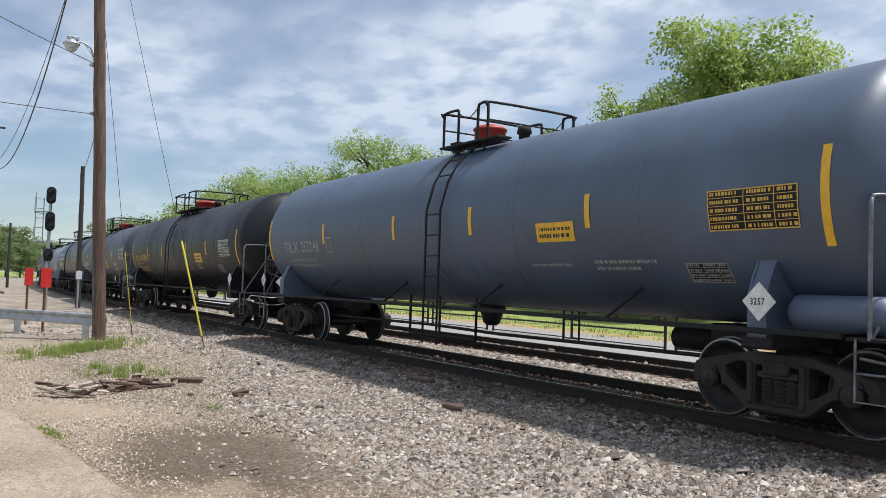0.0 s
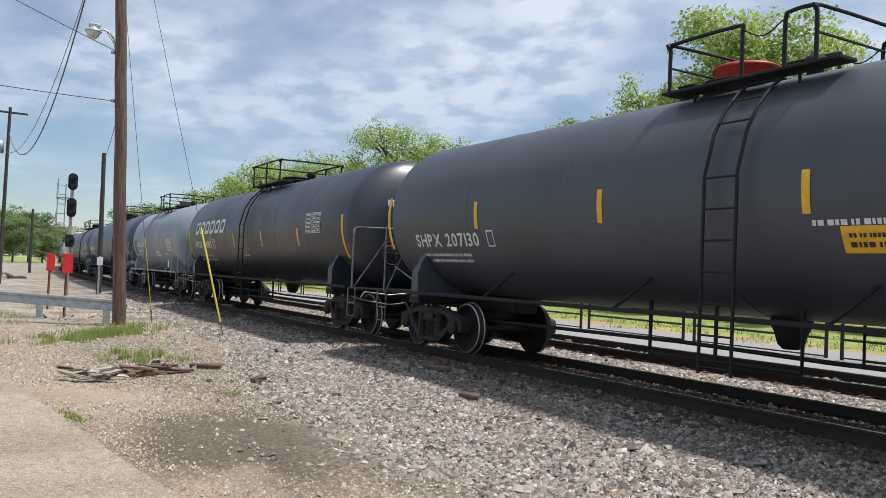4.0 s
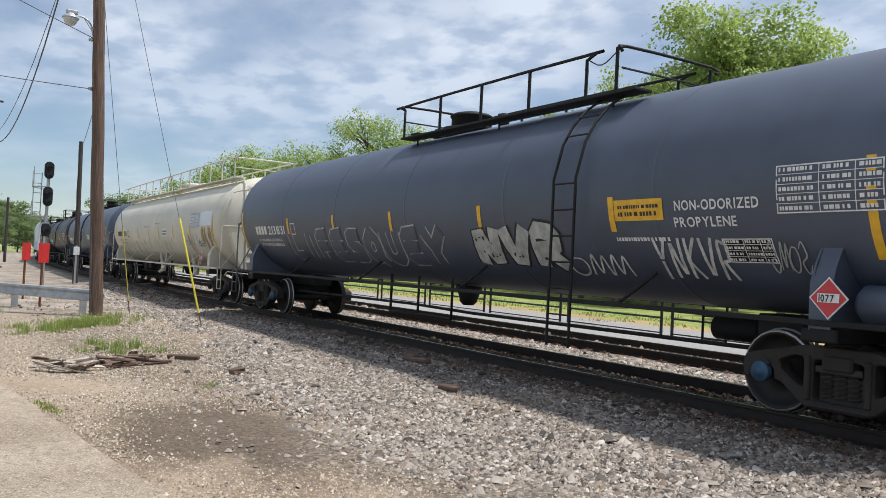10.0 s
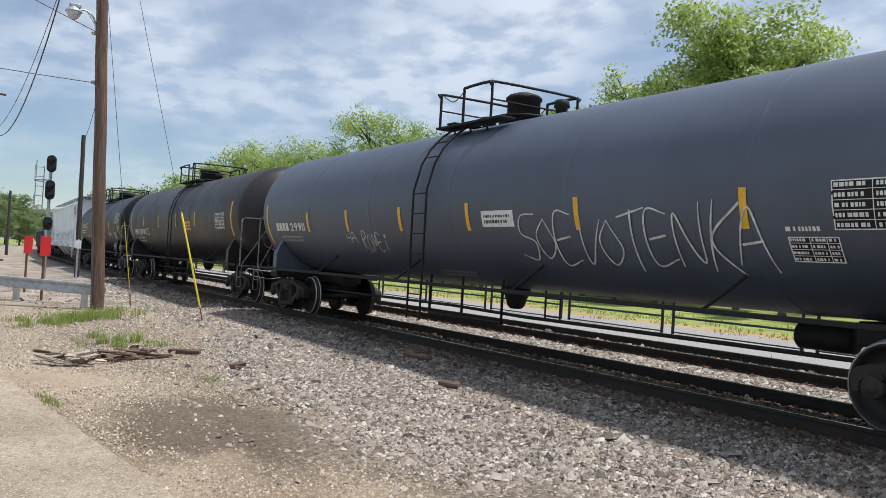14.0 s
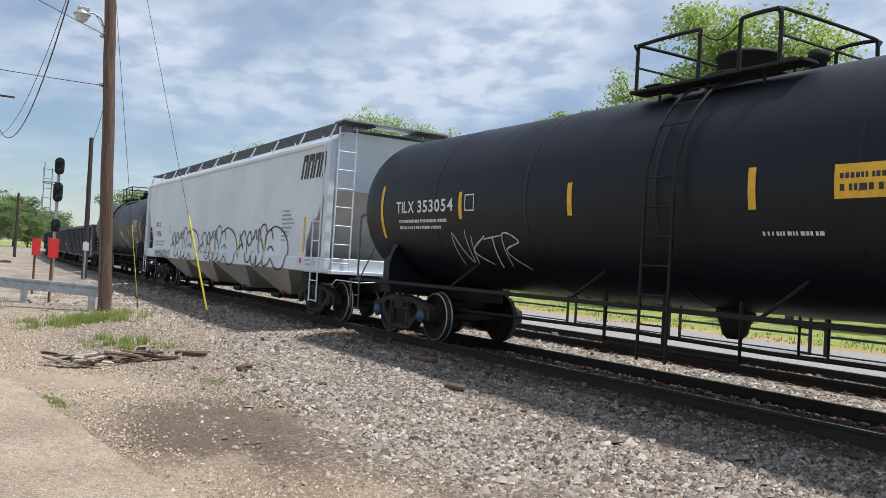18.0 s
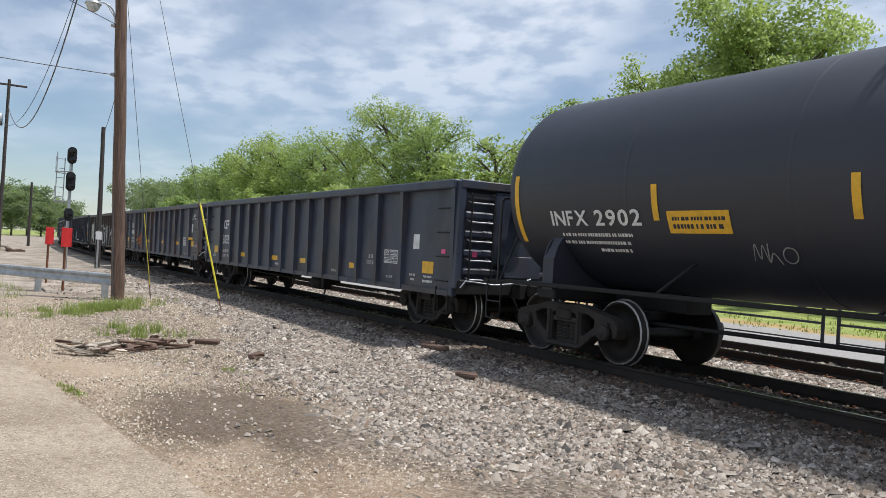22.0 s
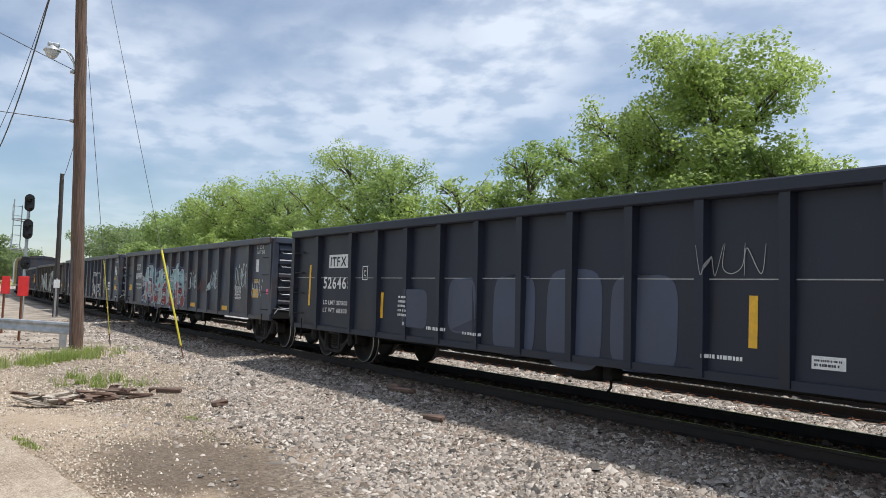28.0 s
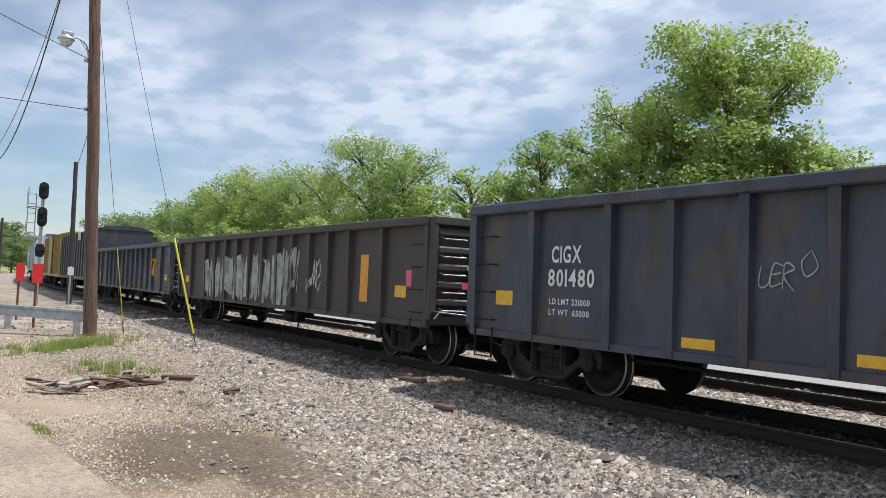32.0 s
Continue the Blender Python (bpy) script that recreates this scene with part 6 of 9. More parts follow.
                part("sill_step", sl, M["underframe"], c)
        if s > 0 and not far:
            def end_face(u, v, lift, x=x):
                return (x + 0.095 + lift, u, v)
            if spec.get("end_ladder"):
                part("end_panel", Mesh().box((x + 0.02, -0.70, 1.28), (x + 0.10, 1.30, top - 0.17)), hue, c)
                part("end_shelf", Mesh().box((x + 0.02, -0.45, 1.06), (x + 0.11, 0.35, 1.45), 0.01), hue, c)

                def plate_face(u, v, lift, x=x):
                    return (x + 0.112 + lift, u, v)
                if "wheel_z" in spec:
                    Marks(plate_face).rect(0.02, 1.62, 0.26, 2.02, 0.004, 1, 1).put("label", M["white"], c)
                else:
                    Marks(plate_face).rect(-0.45, top - 0.40, -0.10, top - 0.24, 0.004, 1, 1).put("label", M["white"], c)
                    Marks(plate_face).text("526465", -0.02, top - 0.39, 0.14, width=0.5).put("lettering", M["white"], c)
                    p = Marks(plate_face).rect(-0.30, 1.08, 0.0, 1.24, 0.004, 1, 1).put("label", M["orange"], c, "orange number label")
                    Marks(plate_face).text("2912", -0.27, 1.11, 0.10, width=0.24).put("lettering", M["black_mark"], p)
                    Marks(plate_face).rect(-0.27, 1.27, 0.0, 1.36, 0.004, 1, 1).put("label", M["yellow"], c)
                    Marks(plate_face).rect(0.02, 1.06, 0.22, 1.40, 0.004, 1, 1).put("label", M["white"], c)
                Marks(end_face).rect(-1.16, 1.40, -1.06, 1.50, 0.03, 1, 1).put("tag", M["pink"], c)
            else:
                z = 1.14 + (top - 1.42) / 2
                p = Marks(end_face).quad([(-0.72, z), (-0.52, z - 0.2), (-0.32, z), (-0.40, z + 0.10), (-0.64, z + 0.10)], 0.006).put("placard", M["white"], c, "white and yellow placard")
                Marks(end_face).quad([(-0.66, z + 0.03), (-0.38, z + 0.03), (-0.42, z + 0.09), (-0.62, z + 0.09)], 0.010).put("placard_field", M["yellow"], p)
                z = 1.14 + (top - 1.42) / 4
                Marks(end_face).rect(-0.80, z - 0.06, -0.64, z + 0.06, 0.006, 1, 1).put("tag", M["pink"], c)
                Marks(end_face).rect(-0.50, z - 0.05, -0.22, z + 0.05, 0.006, 1, 1).put("reflector_strip", M["yellow"], c)
            bx, by, bz = x + 0.28, -0.12, spec.get("wheel_z", 1.80)
            part("brake_wheel", Mesh().lathe([(-0.02, 0.25), (0.0, 0.272), (0.02, 0.25), (0.0, 0.23), (-0.02, 0.25)], "x", (bx, by, bz), 20).tube([(x + 0.09, by, bz), (bx + 0.02, by, bz)], 0.045, 6).tube([(bx, by - 0.25, bz), (bx, by + 0.25, bz)], 0.013, 5).tube([(bx, by - 0.12, bz - 0.22), (bx, by + 0.12, bz + 0.22)], 0.013, 5).tube([(bx, by + 0.12, bz - 0.22), (bx, by - 0.12, bz + 0.22)], 0.013, 5), M["underframe"], c)
            part("brake_housing", Mesh().box((x + 0.02, by - 0.2, bz - 0.2), (x + 0.18, by + 0.2, bz + 0.16), 0.04), hue, c)
        truck(c, s * tc, False, far)
    end_gear(c, tc + 2.07, far)

    def surf(u, v, lift):
        """The side with its posts standing proud."""
        d = min(abs(u - x) for x in posts)
        proud = 0.07 + 0.05 * (v - belly) / (top - belly)
        return (u, -1.39 - lift - proud * min(1.0, max(0.0, (0.088 - d) / 0.022)), v)
    for k, (x, z, w, h) in enumerate(spec.get("strips", ())):
        Marks(lambda u, v, l: (u, -1.39 - l, v)).rect(x - w / 2, z - h / 2, x + w / 2, z + h / 2, 0.006, 1, 1).put("reflector_strip", M["yellow"], c)
    spec_marks(c, surf, spec, tc, 1.7, 9.0)
    return c


# ======== covered hopper ========
def covered_hopper(name, label, front, rear, spec):
    c = thing(name, label, "covered hopper", group="train of freight cars")
    tc = (front - rear) / 2
    half = tc + 1.50
    hue = M[spec.get("paint", "hopper_white")]
    far = spec.get("far", False)
    top, eave, sill0, sill1, w = 4.42, 4.05, 1.12, 1.46, 1.52
    end = half - 1.55                          # where the slope sheets start
    for e in (-1, 1):
        y0, y1 = sorted((e * (w - 0.03), e * w))
        # side sheet with the cut-away lower corners
        cut = [(end + 0.25, sill1), (end + 0.27, sill1 + 0.35), (end + 0.56, sill1 + 0.84), (end + 0.82, sill1 + 0.90), (half - 0.12, sill1 + 1.75), (half - 0.12, eave)]
        poly = cut + [(-x, z) for x, z in cut[::-1]]
        part("side_sheet", Mesh().prism(poly, y0, y1, "y"), hue, c)
        part("side_sill", Mesh().box((-half, min(e * (w - 0.12), e * (w + 0.04)), sill0), (half, max(e * (w - 0.12), e * (w + 0.04)), sill1), 0.02), hue, c)
        part("eave_chord", Mesh().box((-half, min(e * (w - 0.10), e * (w + 0.05)), eave - 0.02), (half, max(e * (w - 0.10), e * (w + 0.05)), eave + 0.10), 0.025), hue, c)
        run, ends = Mesh(), (-half - 0.15, half + 0.15)
        for k in range(15):                      # an open grating of flat bars
            y = e * (0.54 + 0.06 * k)
            run.box((ends[0], y - 0.006, top + 0.10), (ends[1], y + 0.006, top + 0.13))
        n = 4 if far else 150
        for k in range(n + 1):
            x = ends[0] + (ends[1] - ends[0]) * k / n
            run.box((x - 0.006, min(e * 0.54, e * 1.38), top + 0.105), (x + 0.006, max(e * 0.54, e * 1.38), top + 0.128))
        part("running_board", run, M["grating"], c)
        for k in range(11):
            x = -half + 0.2 + (2 * half - 0.4) * k / 10
            part("board_bracket", Mesh().tube([(x, e * (w + 0.02), eave + 0.08), (x, e * 1.36, top + 0.12)], 0.022, 5).tube([(x, e * 0.9, top + 0.02), (x, e * 0.9, top + 0.11)], 0.02, 5), hue, c)
        # stiff corner posts with ladders
        for s in (-1, 1):
            x = s * (half - 0.10)
            part("corner_post", Mesh().box((x - 0.10, min(e * (w - 0.10), e * (w + 0.05)), sill1), (x + 0.10, max(e * (w - 0.10), e * (w + 0.05)), eave), 0.015), hue, c)
            lad = Mesh()
            for a in (-0.52, -0.08):
                lad.tube([(x + s * a, e * (w + 0.10), 0.45), (x + s * a, e * (w + 0.10), 2.45 if a < -0.3 else eave)], 0.018, 5)
            for k in range(5):
                lad.tube([(x - s * 0.52, e * (w + 0.10), 0.48 + 0.45 * k), (x - s * 0.08, e * (w + 0.10), 0.48 + 0.45 * k)], 0.014, 5)
            part("side_ladder", lad, hue, c)
    roof = [(-w, eave), (-1.15, top - 0.05), (-0.5, top + 0.02), (0.5, top + 0.02), (1.15, top - 0.05), (w, eave), (1.1, top - 0.09), (0, top - 0.03), (-1.1, top - 0.09)]
    mb = Mesh()
    for a, b in zip(roof[:6], roof[1:6]):
        mb.add([(-half + 0.1, *a), (half - 0.1, *a), (half - 0.1, *b), (-half + 0.1, *b)], [(0, 1, 2, 3)])
        mb.add([(-half + 0.1, a[0], a[1] - 0.03), (half - 0.1, a[0], a[1] - 0.03), (half - 0.1, b[0], b[1] - 0.03), (-half + 0.1, b[0], b[1] - 0.03)], [(3, 2, 1, 0)])
    part("roof", mb, hue, c)
    hatch = Mesh().box((-half + 1.0, -0.32, top), (half - 1.0, 0.32, top + 0.10), 0.03)
    part("trough_hatch", hatch, hue, c)
    for s in (-1, 1):
        # bulkhead above, slope sheet below
        x = s * (half - 0.12)
        xa, xi = x, s * (end - 0.5)
        v = [(xa, -w + 0.03, eave), (xa, w - 0.03, eave), (xa, w - 0.03, sill1 + 1.55), (xa, -w + 0.03, sill1 + 1.55), (xi, w - 0.03, sill0 + 0.2), (xi, -w + 0.03, sill0 + 0.2)]
        back = [(p[0] - s * 0.03, p[1], p[2]) for p in v]
        part("end_sheet", Mesh().add(v[:4], [(0, 1, 2, 3)]).add(back[:4], [(3, 2, 1, 0)]), hue, c)
        # darker bay paint on the slope: dirt, and shade put into the colour
        part("slope_sheet", Mesh().add(v[2:], [(1, 0, 2, 3)]).add(back[2:], [(3, 2, 0, 1)]), M["bay"], c, "grey-brown slope sheet under the end, shade in its colour")
        a, b = sorted((s * (half - 0.08), s * (half + 0.06)))
        part("end_sill", Mesh().box((a, -w + 0.13, sill0), (b, w - 0.13, sill1), 0.015), hue, c)
        g = Mesh()
        g.add([(xa, -1.12, top - 0.05), (xa, 1.12, top - 0.05), (xa, w, eave), (xa, -w, eave)], [(0, 1, 2, 3)]).add([(xa - s * 0.03, -1.12, top - 0.05), (xa - s * 0.03, 1.12, top - 0.05), (xa - s * 0.03, w, eave), (xa - s * 0.03, -w, eave)], [(3, 2, 1, 0)])
        part("end_gable", g, hue, c)
        lo, hi = sorted((s * (half - 0.05), s * (half + 0.18)))
        part("end_platform", Mesh().box((s * tc if s > 0 else -half - 0.18, -1.45, 1.10), (half + 0.18 if s > 0 else -tc, 1.45, 1.18), 0.01), hue, c)
        for e in (-1, 1):
            lad = Mesh()
            for y in (e * 1.0, e * 1.42):
                lad.tube([(s * (half + 0.14), y, 1.15), (s * (half + 0.14), y, top)], 0.018, 5)
            for k in range(8):
                lad.tube([(s * (half + 0.14), e * 1.0, 1.35 + 0.42 * k), (s * (half + 0.14), e * 1.42, 1.35 + 0.42 * k)], 0.014, 5)
            part("end_ladder", lad, hue, c)
        lo, hi = sorted((s * (half - 0.3), s * (half + 0.28)))
        part("cross_walk", Mesh().box((lo, -1.38, top + 0.14), (hi, 1.38, top + 0.17)), M["galv"], c)
        lo, hi = sorted((s * (tc - 0.9), s * (tc + 1.75)))
        part("stub_sill", Mesh().box((lo, -0.26, 0.72), (hi, 0.26, 1.10), 0.02), M["underframe"], c)
        part("body_bolster", Mesh().box((s * tc - 0.2, -1.40, 0.86), (s * tc + 0.2, 1.40, 1.10), 0.02), M["underframe"], c)
        truck(c, s * tc, False, far)
    end_gear(c, tc + 2.07, far)
    # four discharge bays
    n, span = 4, tc - 1.25
    for k in range(n):
        x0, x1 = -span + 2 * span * k / n, -span + 2 * span * (k + 1) / n
        xm, z0 = (x0 + x1) / 2, 0.42
        mb = Mesh()
        T = [(x0 + 0.03, -w + 0.16, sill0 + 0.05), (x1 - 0.03, -w + 0.16, sill0 + 0.05), (x1 - 0.03, w - 0.16, sill0 + 0.05), (x0 + 0.03, w - 0.16, sill0 + 0.05)]
        B = [(xm - 0.38, -0.70, z0), (xm + 0.38, -0.70, z0), (xm + 0.38, 0.70, z0), (xm - 0.38, 0.70, z0)]
        mb.add(T + B, [(0, 1, 5, 4), (1, 2, 6, 5), (2, 3, 7, 6), (3, 0, 4, 7), (7, 6, 5, 4)])
        part("hopper_bay", mb, M["bay"], c)
        gate = Mesh().box((xm - 0.45, -0.78, z0 - 0.12), (xm + 0.45, 0.78, z0), 0.02).tube([(xm - 0.3, -0.98, z0 - 0.05), (xm + 0.3, -0.98, z0 - 0.05)], 0.07, 8)
        part("outlet_gate", gate, M["underframe"], c, "dark outlet gate with end caps")
        part("gate_cap", Mesh().lathe([(0, 0), (0, 0.09), (-0.07, 0.10), (-0.09, 0)], "y", (xm + 0.1, -0.80, z0 - 0.02), 14), M[("cap_blue", "red", "cap_blue", "red")[k]], c)

    def surf(u, v, lift):
        return (u, -w - 0.003 - lift, v)

    def surf_sill(u, v, lift):
        return (u, -w - 0.044 - lift, v)
    for x in spec.get("strips", ()):
        Marks(surf).rect(x - 0.05, 1.56, x + 0.05, 2.4 if abs(x) > 8 else 2.02, 0.006, 1, 1).put("reflector_strip", M["yellow"], c)
    spec_marks(c, surf, spec, tc, 2.5, 9.0)
    def surf_over(u, v, lift):
        return (u, -w - (0.046 if v < sill1 + 0.01 else 0.006) - lift, v)
    spec_marks(c, surf_over, {"marks": spec.get("over_marks", ())}, tc, 2.5, 9.0)
    for k in spec.get("sill_marks", ()):
        spec_marks(c, surf_sill, {"marks": [k]}, tc, 1.3, 9.0)
    return c


M["grating"] = plain("grating_steel", (0.10, 0.105, 0.11), 0.6, 0.2)
M["bay"] = car_paint("paint_bay_grey", (0.46, 0.44, 0.41), (0.24, 0.20, 0.16), 0.5, 0.6)


# ======== a tall closed car for the far end of the train ========
def box_car(name, label, paint, front, rear, spec):
    c = thing(name, label, "boxcar", group="train of freight cars")
    tc = (front - rear) / 2
    half, top = tc + 1.5, spec.get("top", 4.3)
    hue = M[paint]
    part("body", Mesh().box((-half, -1.46, 1.0), (half, 1.46, top - 0.25), 0.03).prism([(-1.50, top - 0.26), (1.50, top - 0.26), (0.9, top - 0.06), (0, top), (-0.9, top - 0.06)], -half - 0.04, half + 0.04, "x"), hue, c)
    n = 15
    for e in (-1, 1):
        for k in range(n):
            x = -half + 0.06 + (2 * half - 0.12) * k / (n - 1)
            part("side_post", Mesh().box((x - 0.05, min(e * 1.45, e * 1.53), 1.0), (x + 0.05, max(e * 1.45, e * 1.53), top - 0.28), 0.012), hue, c)
        part("side_sill", Mesh().box((-half, min(e * 1.40, e * 1.52), 0.86), (half, max(e * 1.40, e * 1.52), 1.06), 0.02), hue, c)
        if spec.get("door"):
            part("sliding_door", Mesh().box((-1.4, min(e * 1.54, e * 1.60), 1.06), (1.4, max(e * 1.54, e * 1.60), top - 0.32), 0.015), hue, c)
    part("centre_sill", Mesh().box((-tc - 1.9, -0.3, 0.70), (tc + 1.9, 0.3, 1.0), 0.01), M["underframe"], c)
    for s in (-1, 1):
        truck(c, s * tc, False, True)
    end_gear(c, tc + 2.07, True)
    spec_marks(c, lambda u, v, l: (u, -1.535 - l, v), spec, tc, 2.5, 9.0)
    return c


# ======== the train ========
TRAIN = []          # car, distance of its two truck centres


def couple(car, front, rear):
    TRAIN.append((car, front, rear))




def even(tc, n=6, a=-0.92, b=0.98):
    """Places of reflective strips along a tank between its ends."""
    return [tc * (a + (b - a) * k / (n - 1)) for k in range(n)]


def add_tank(label, paint, front, rear, name="tank_car", **spec):
    tc = (front - rear) / 2
    spec.setdefault("strips", even(tc + 0.9))
    couple(tank_car(name, label, paint, front, rear, spec), front, rear)


add_tank("grey-blue tank car with red valve housing and pale lettering", "tank_grey_blue", -6.04, -20.07, ladder=0.5, plat=(-0.27, 1.15), gap=(0.22, 0.85), dome_x=-0.15, top=4.07, sz=2.5,
         dome_mat="red", dome_h=0.42, dome_r=0.30, tank_small=True, strips=[-7.9, -4.47, -1.16, 1.48, 4.33, 7.83],
         marks=[("text", "TILX", -6.88, 2.12, 0.26, "grey_mark", 0.88), ("text", "253246", -5.83, 2.12, 0.26, "grey_mark", 1.05), ("box", -4.35, 2.08, 0.26, 0.34, "grey_mark"),
                ("text", "LD LMT 187800 LB 85200 KG", -6.7, 1.88, 0.075, "grey_mark", 1.75), ("text", "LT WT 75400 LB 34200 KG", -6.66, 1.74, 0.075, "grey_mark", 1.75),
                ("streaks", -6.5, 1.72, 9.0, 40, "drip_dark"), ("plate", 3.21, 2.10, 0.83, 0.28, "yellow"), ("bars", 2.9, 1.72, 0.9, 0.045, "grey_mark"), ("bars", 4.3, 1.76, 1.1, 0.05, "grey_mark"), ("bars", 4.3, 1.66, 0.8, 0.05, "grey_mark"),
                ("panel", 6.37, 2.14, 1.16, 0.46, "gold", "tank_jet"), ("panel", 5.87, 1.48, 0.62, 0.28, "grey_mark", "tank_jet"),
                ("placard", 6.72, 1.30, 0.21, "white", "white", "3257"), ("placard", -8.5, 1.36, 0.18, "white", "white", "3257")])
add_tank("rust-streaked black tank car with red housing and gold lettering", "tank_black", -24.42, -38.69, ladder=-0.47, plat=(-2.12, 0.85), gap=(-0.78, -0.15), dome_x=-1.0, top=4.05, sz=2.4,
         dome_mat="red", dome_h=0.34, dome_r=0.5, strips=[-7.69, -4.53, -1.96, 1.82, 4.42, 7.7],
         marks=[("text", "UTLX", -7.14, 2.07, 0.25, "gold", 0.98), ("text", "675918", -5.99, 2.07, 0.25, "gold", 1.15), ("box", -4.4, 2.06, 0.2, 0.28, "gold"),
                ("text", "THE TANK CAR PEOPLE", -7.0, 1.92, 0.075, "gold", 1.2), ("text", "LD LMT 205800 LB 93 300 KG", -6.9, 1.73, 0.085, "gold", 1.9), ("text", "LT WT 80200 LB 36 400 KG", -6.82, 1.59, 0.085, "gold", 1.85),
                ("plate", 2.88, 1.93, 0.88, 0.32, "yellow"), ("text", "LEASED BY", 2.89, 1.80, 0.075, "gold", 0.45), ("bars", 2.89, 1.70, 0.6, 0.065, "gold"), ("panel", 5.9, 2.1, 1.1, 0.5, "white", "tank_black"), ("panel", 5.4, 1.55, 0.5, 0.28, "grey_mark", "tank_black"),
                ("placard", 7.05, 1.36, 0.2, "white", "white", ""), ("bars", 1.75, 1.66, 0.35, 0.05, "gold"), ("bars", 0.3, 1.62, 0.4, 0.045, "red")])
add_tank("charcoal tank car with white data panel and red housing", "tank_dark", -42.70, -56.70, ladder=0.29, plat=(-1.15, 1.0), gap=(0.0, 0.6), dome_x=-0.7, top=4.03, sz=2.44,
         dome_mat="red", dome_h=0.34, dome_r=0.42, tank_small=True, strips=[-8.07, -4.92, -1.85, 1.30, 4.50, 7.9],
         marks=[("text", "SHPX", -7.05, 1.92, 0.24, "white", 0.91), ("text", "207130", -5.98, 1.92, 0.24, "white", 1.07), ("box", -4.66, 1.90, 0.2, 0.28, "white"), ("bars", -6.9, 1.72, 1.6, 0.055, "white"), ("bars", -6.7, 1.60, 1.4, 0.055, "white"),
                ("plate", 1.65, 1.78, 1.0, 0.29, "yellow"), ("bars", 1.35, 2.08, 1.35, 0.06, "white"), ("panel", 6.47, 2.2, 1.4, 0.5, "white", "tank_jet"), ("panel", 4.59, 1.44, 0.86, 0.34, "white", "tank_jet"), ("bars", 4.65, 2.0, 0.9, 0.05, "white"), ("bars", 4.65, 1.91, 0.7, 0.05, "white"),
                ("text", "EMPTY LOAD", 6.25, 1.62, 0.07, "white", 0.6), ("text", "BLOCK", 6.3, 1.44, 0.07, "white", 0.3), ("placard", 5.99, 1.16, 0.2, "white", "white", "3257")])
add_tank("dark navy tank car with bold white block marks", "tank_navy", -60.8, -73.85, ladder=-0.2, plat=(-1.3, 1.2), dome_x=0.0, top=4.02, dome_h=0.2,
         strips=[-7.32, -4.32, -1.5, 1.3, 4.3, 7.2],
         marks=[("logo", 0), ("text", "PROX", -6.44, 2.0, 0.25, "white", 0.93), ("text", "74408", -5.35, 2.0, 0.25, "white", 0.9), ("box", -4.12, 1.97, 0.34, 0.31, "white"), ("text", "PLATE", -4.06, 2.17, 0.05, "white", 0.22), ("text", "C", -4.01, 2.02, 0.11, "white"),
                ("text", "LD LMT 191.800 LBS 87.000 KGS", -6.45, 1.67, 0.07, "white", 1.92), ("text", "LT WT 71.200 LBS 32.300 KGS 09-94", -6.45, 1.50, 0.07, "white", 2.35),
                ("panel", 4.9, 2.3, 1.0, 0.5, "white", "tank_navy"), ("bars", -0.8, 1.7, 0.5, 0.05, "white")])
add_tank("short light grey tank car with a rusty stain on its head", "tank_light", -77.92, -86.58, ladder=-0.9, stained=True, plat=(-1.15, 0.9), gap=(-1.05, -0.5), dome_x=0.0, top=3.98, dome_mat="tank_light", dome_h=0.32, dome_r=0.34,
         rail="tank_light", end_rail="tank_light", top_rail="underframe", frame="tank_light", over=1.45,
         strips=[-4.93, -3.0, 2.12, 4.68], marks=[("text", "HOKX", -3.9, 2.14, 0.24, "white", 0.79), ("text", "112089", -2.92, 2.14, 0.24, "white", 1.15), ("text", "LD LMT 203100 LBS", -3.89, 1.90, 0.075, "white", 1.35), ("text", "LT WT  69900 LBS", -3.89, 1.77, 0.075, "white", 1.35), ("text", "2 INCH HF COMP SHOES", -3.6, 1.55, 0.05, "white", 0.95),
                ("plate", 0.48, 1.66, 0.9, 0.26, "white"), ("panel", 3.2, 1.92, 1.1, 0.5, "white", "tank_light"), ("bars", 2.2, 1.75, 0.8, 0.06, "white"), ("placard", 3.9, 1.30, 0.19, "white", "white", ""), ("blank", -4.8, 1.76, 0.72, 0.72, "tank_grey_blue")])
LONG_DOME = dict(dome="rail", dome_h=0.40, dome_r=0.40, over=1.5)
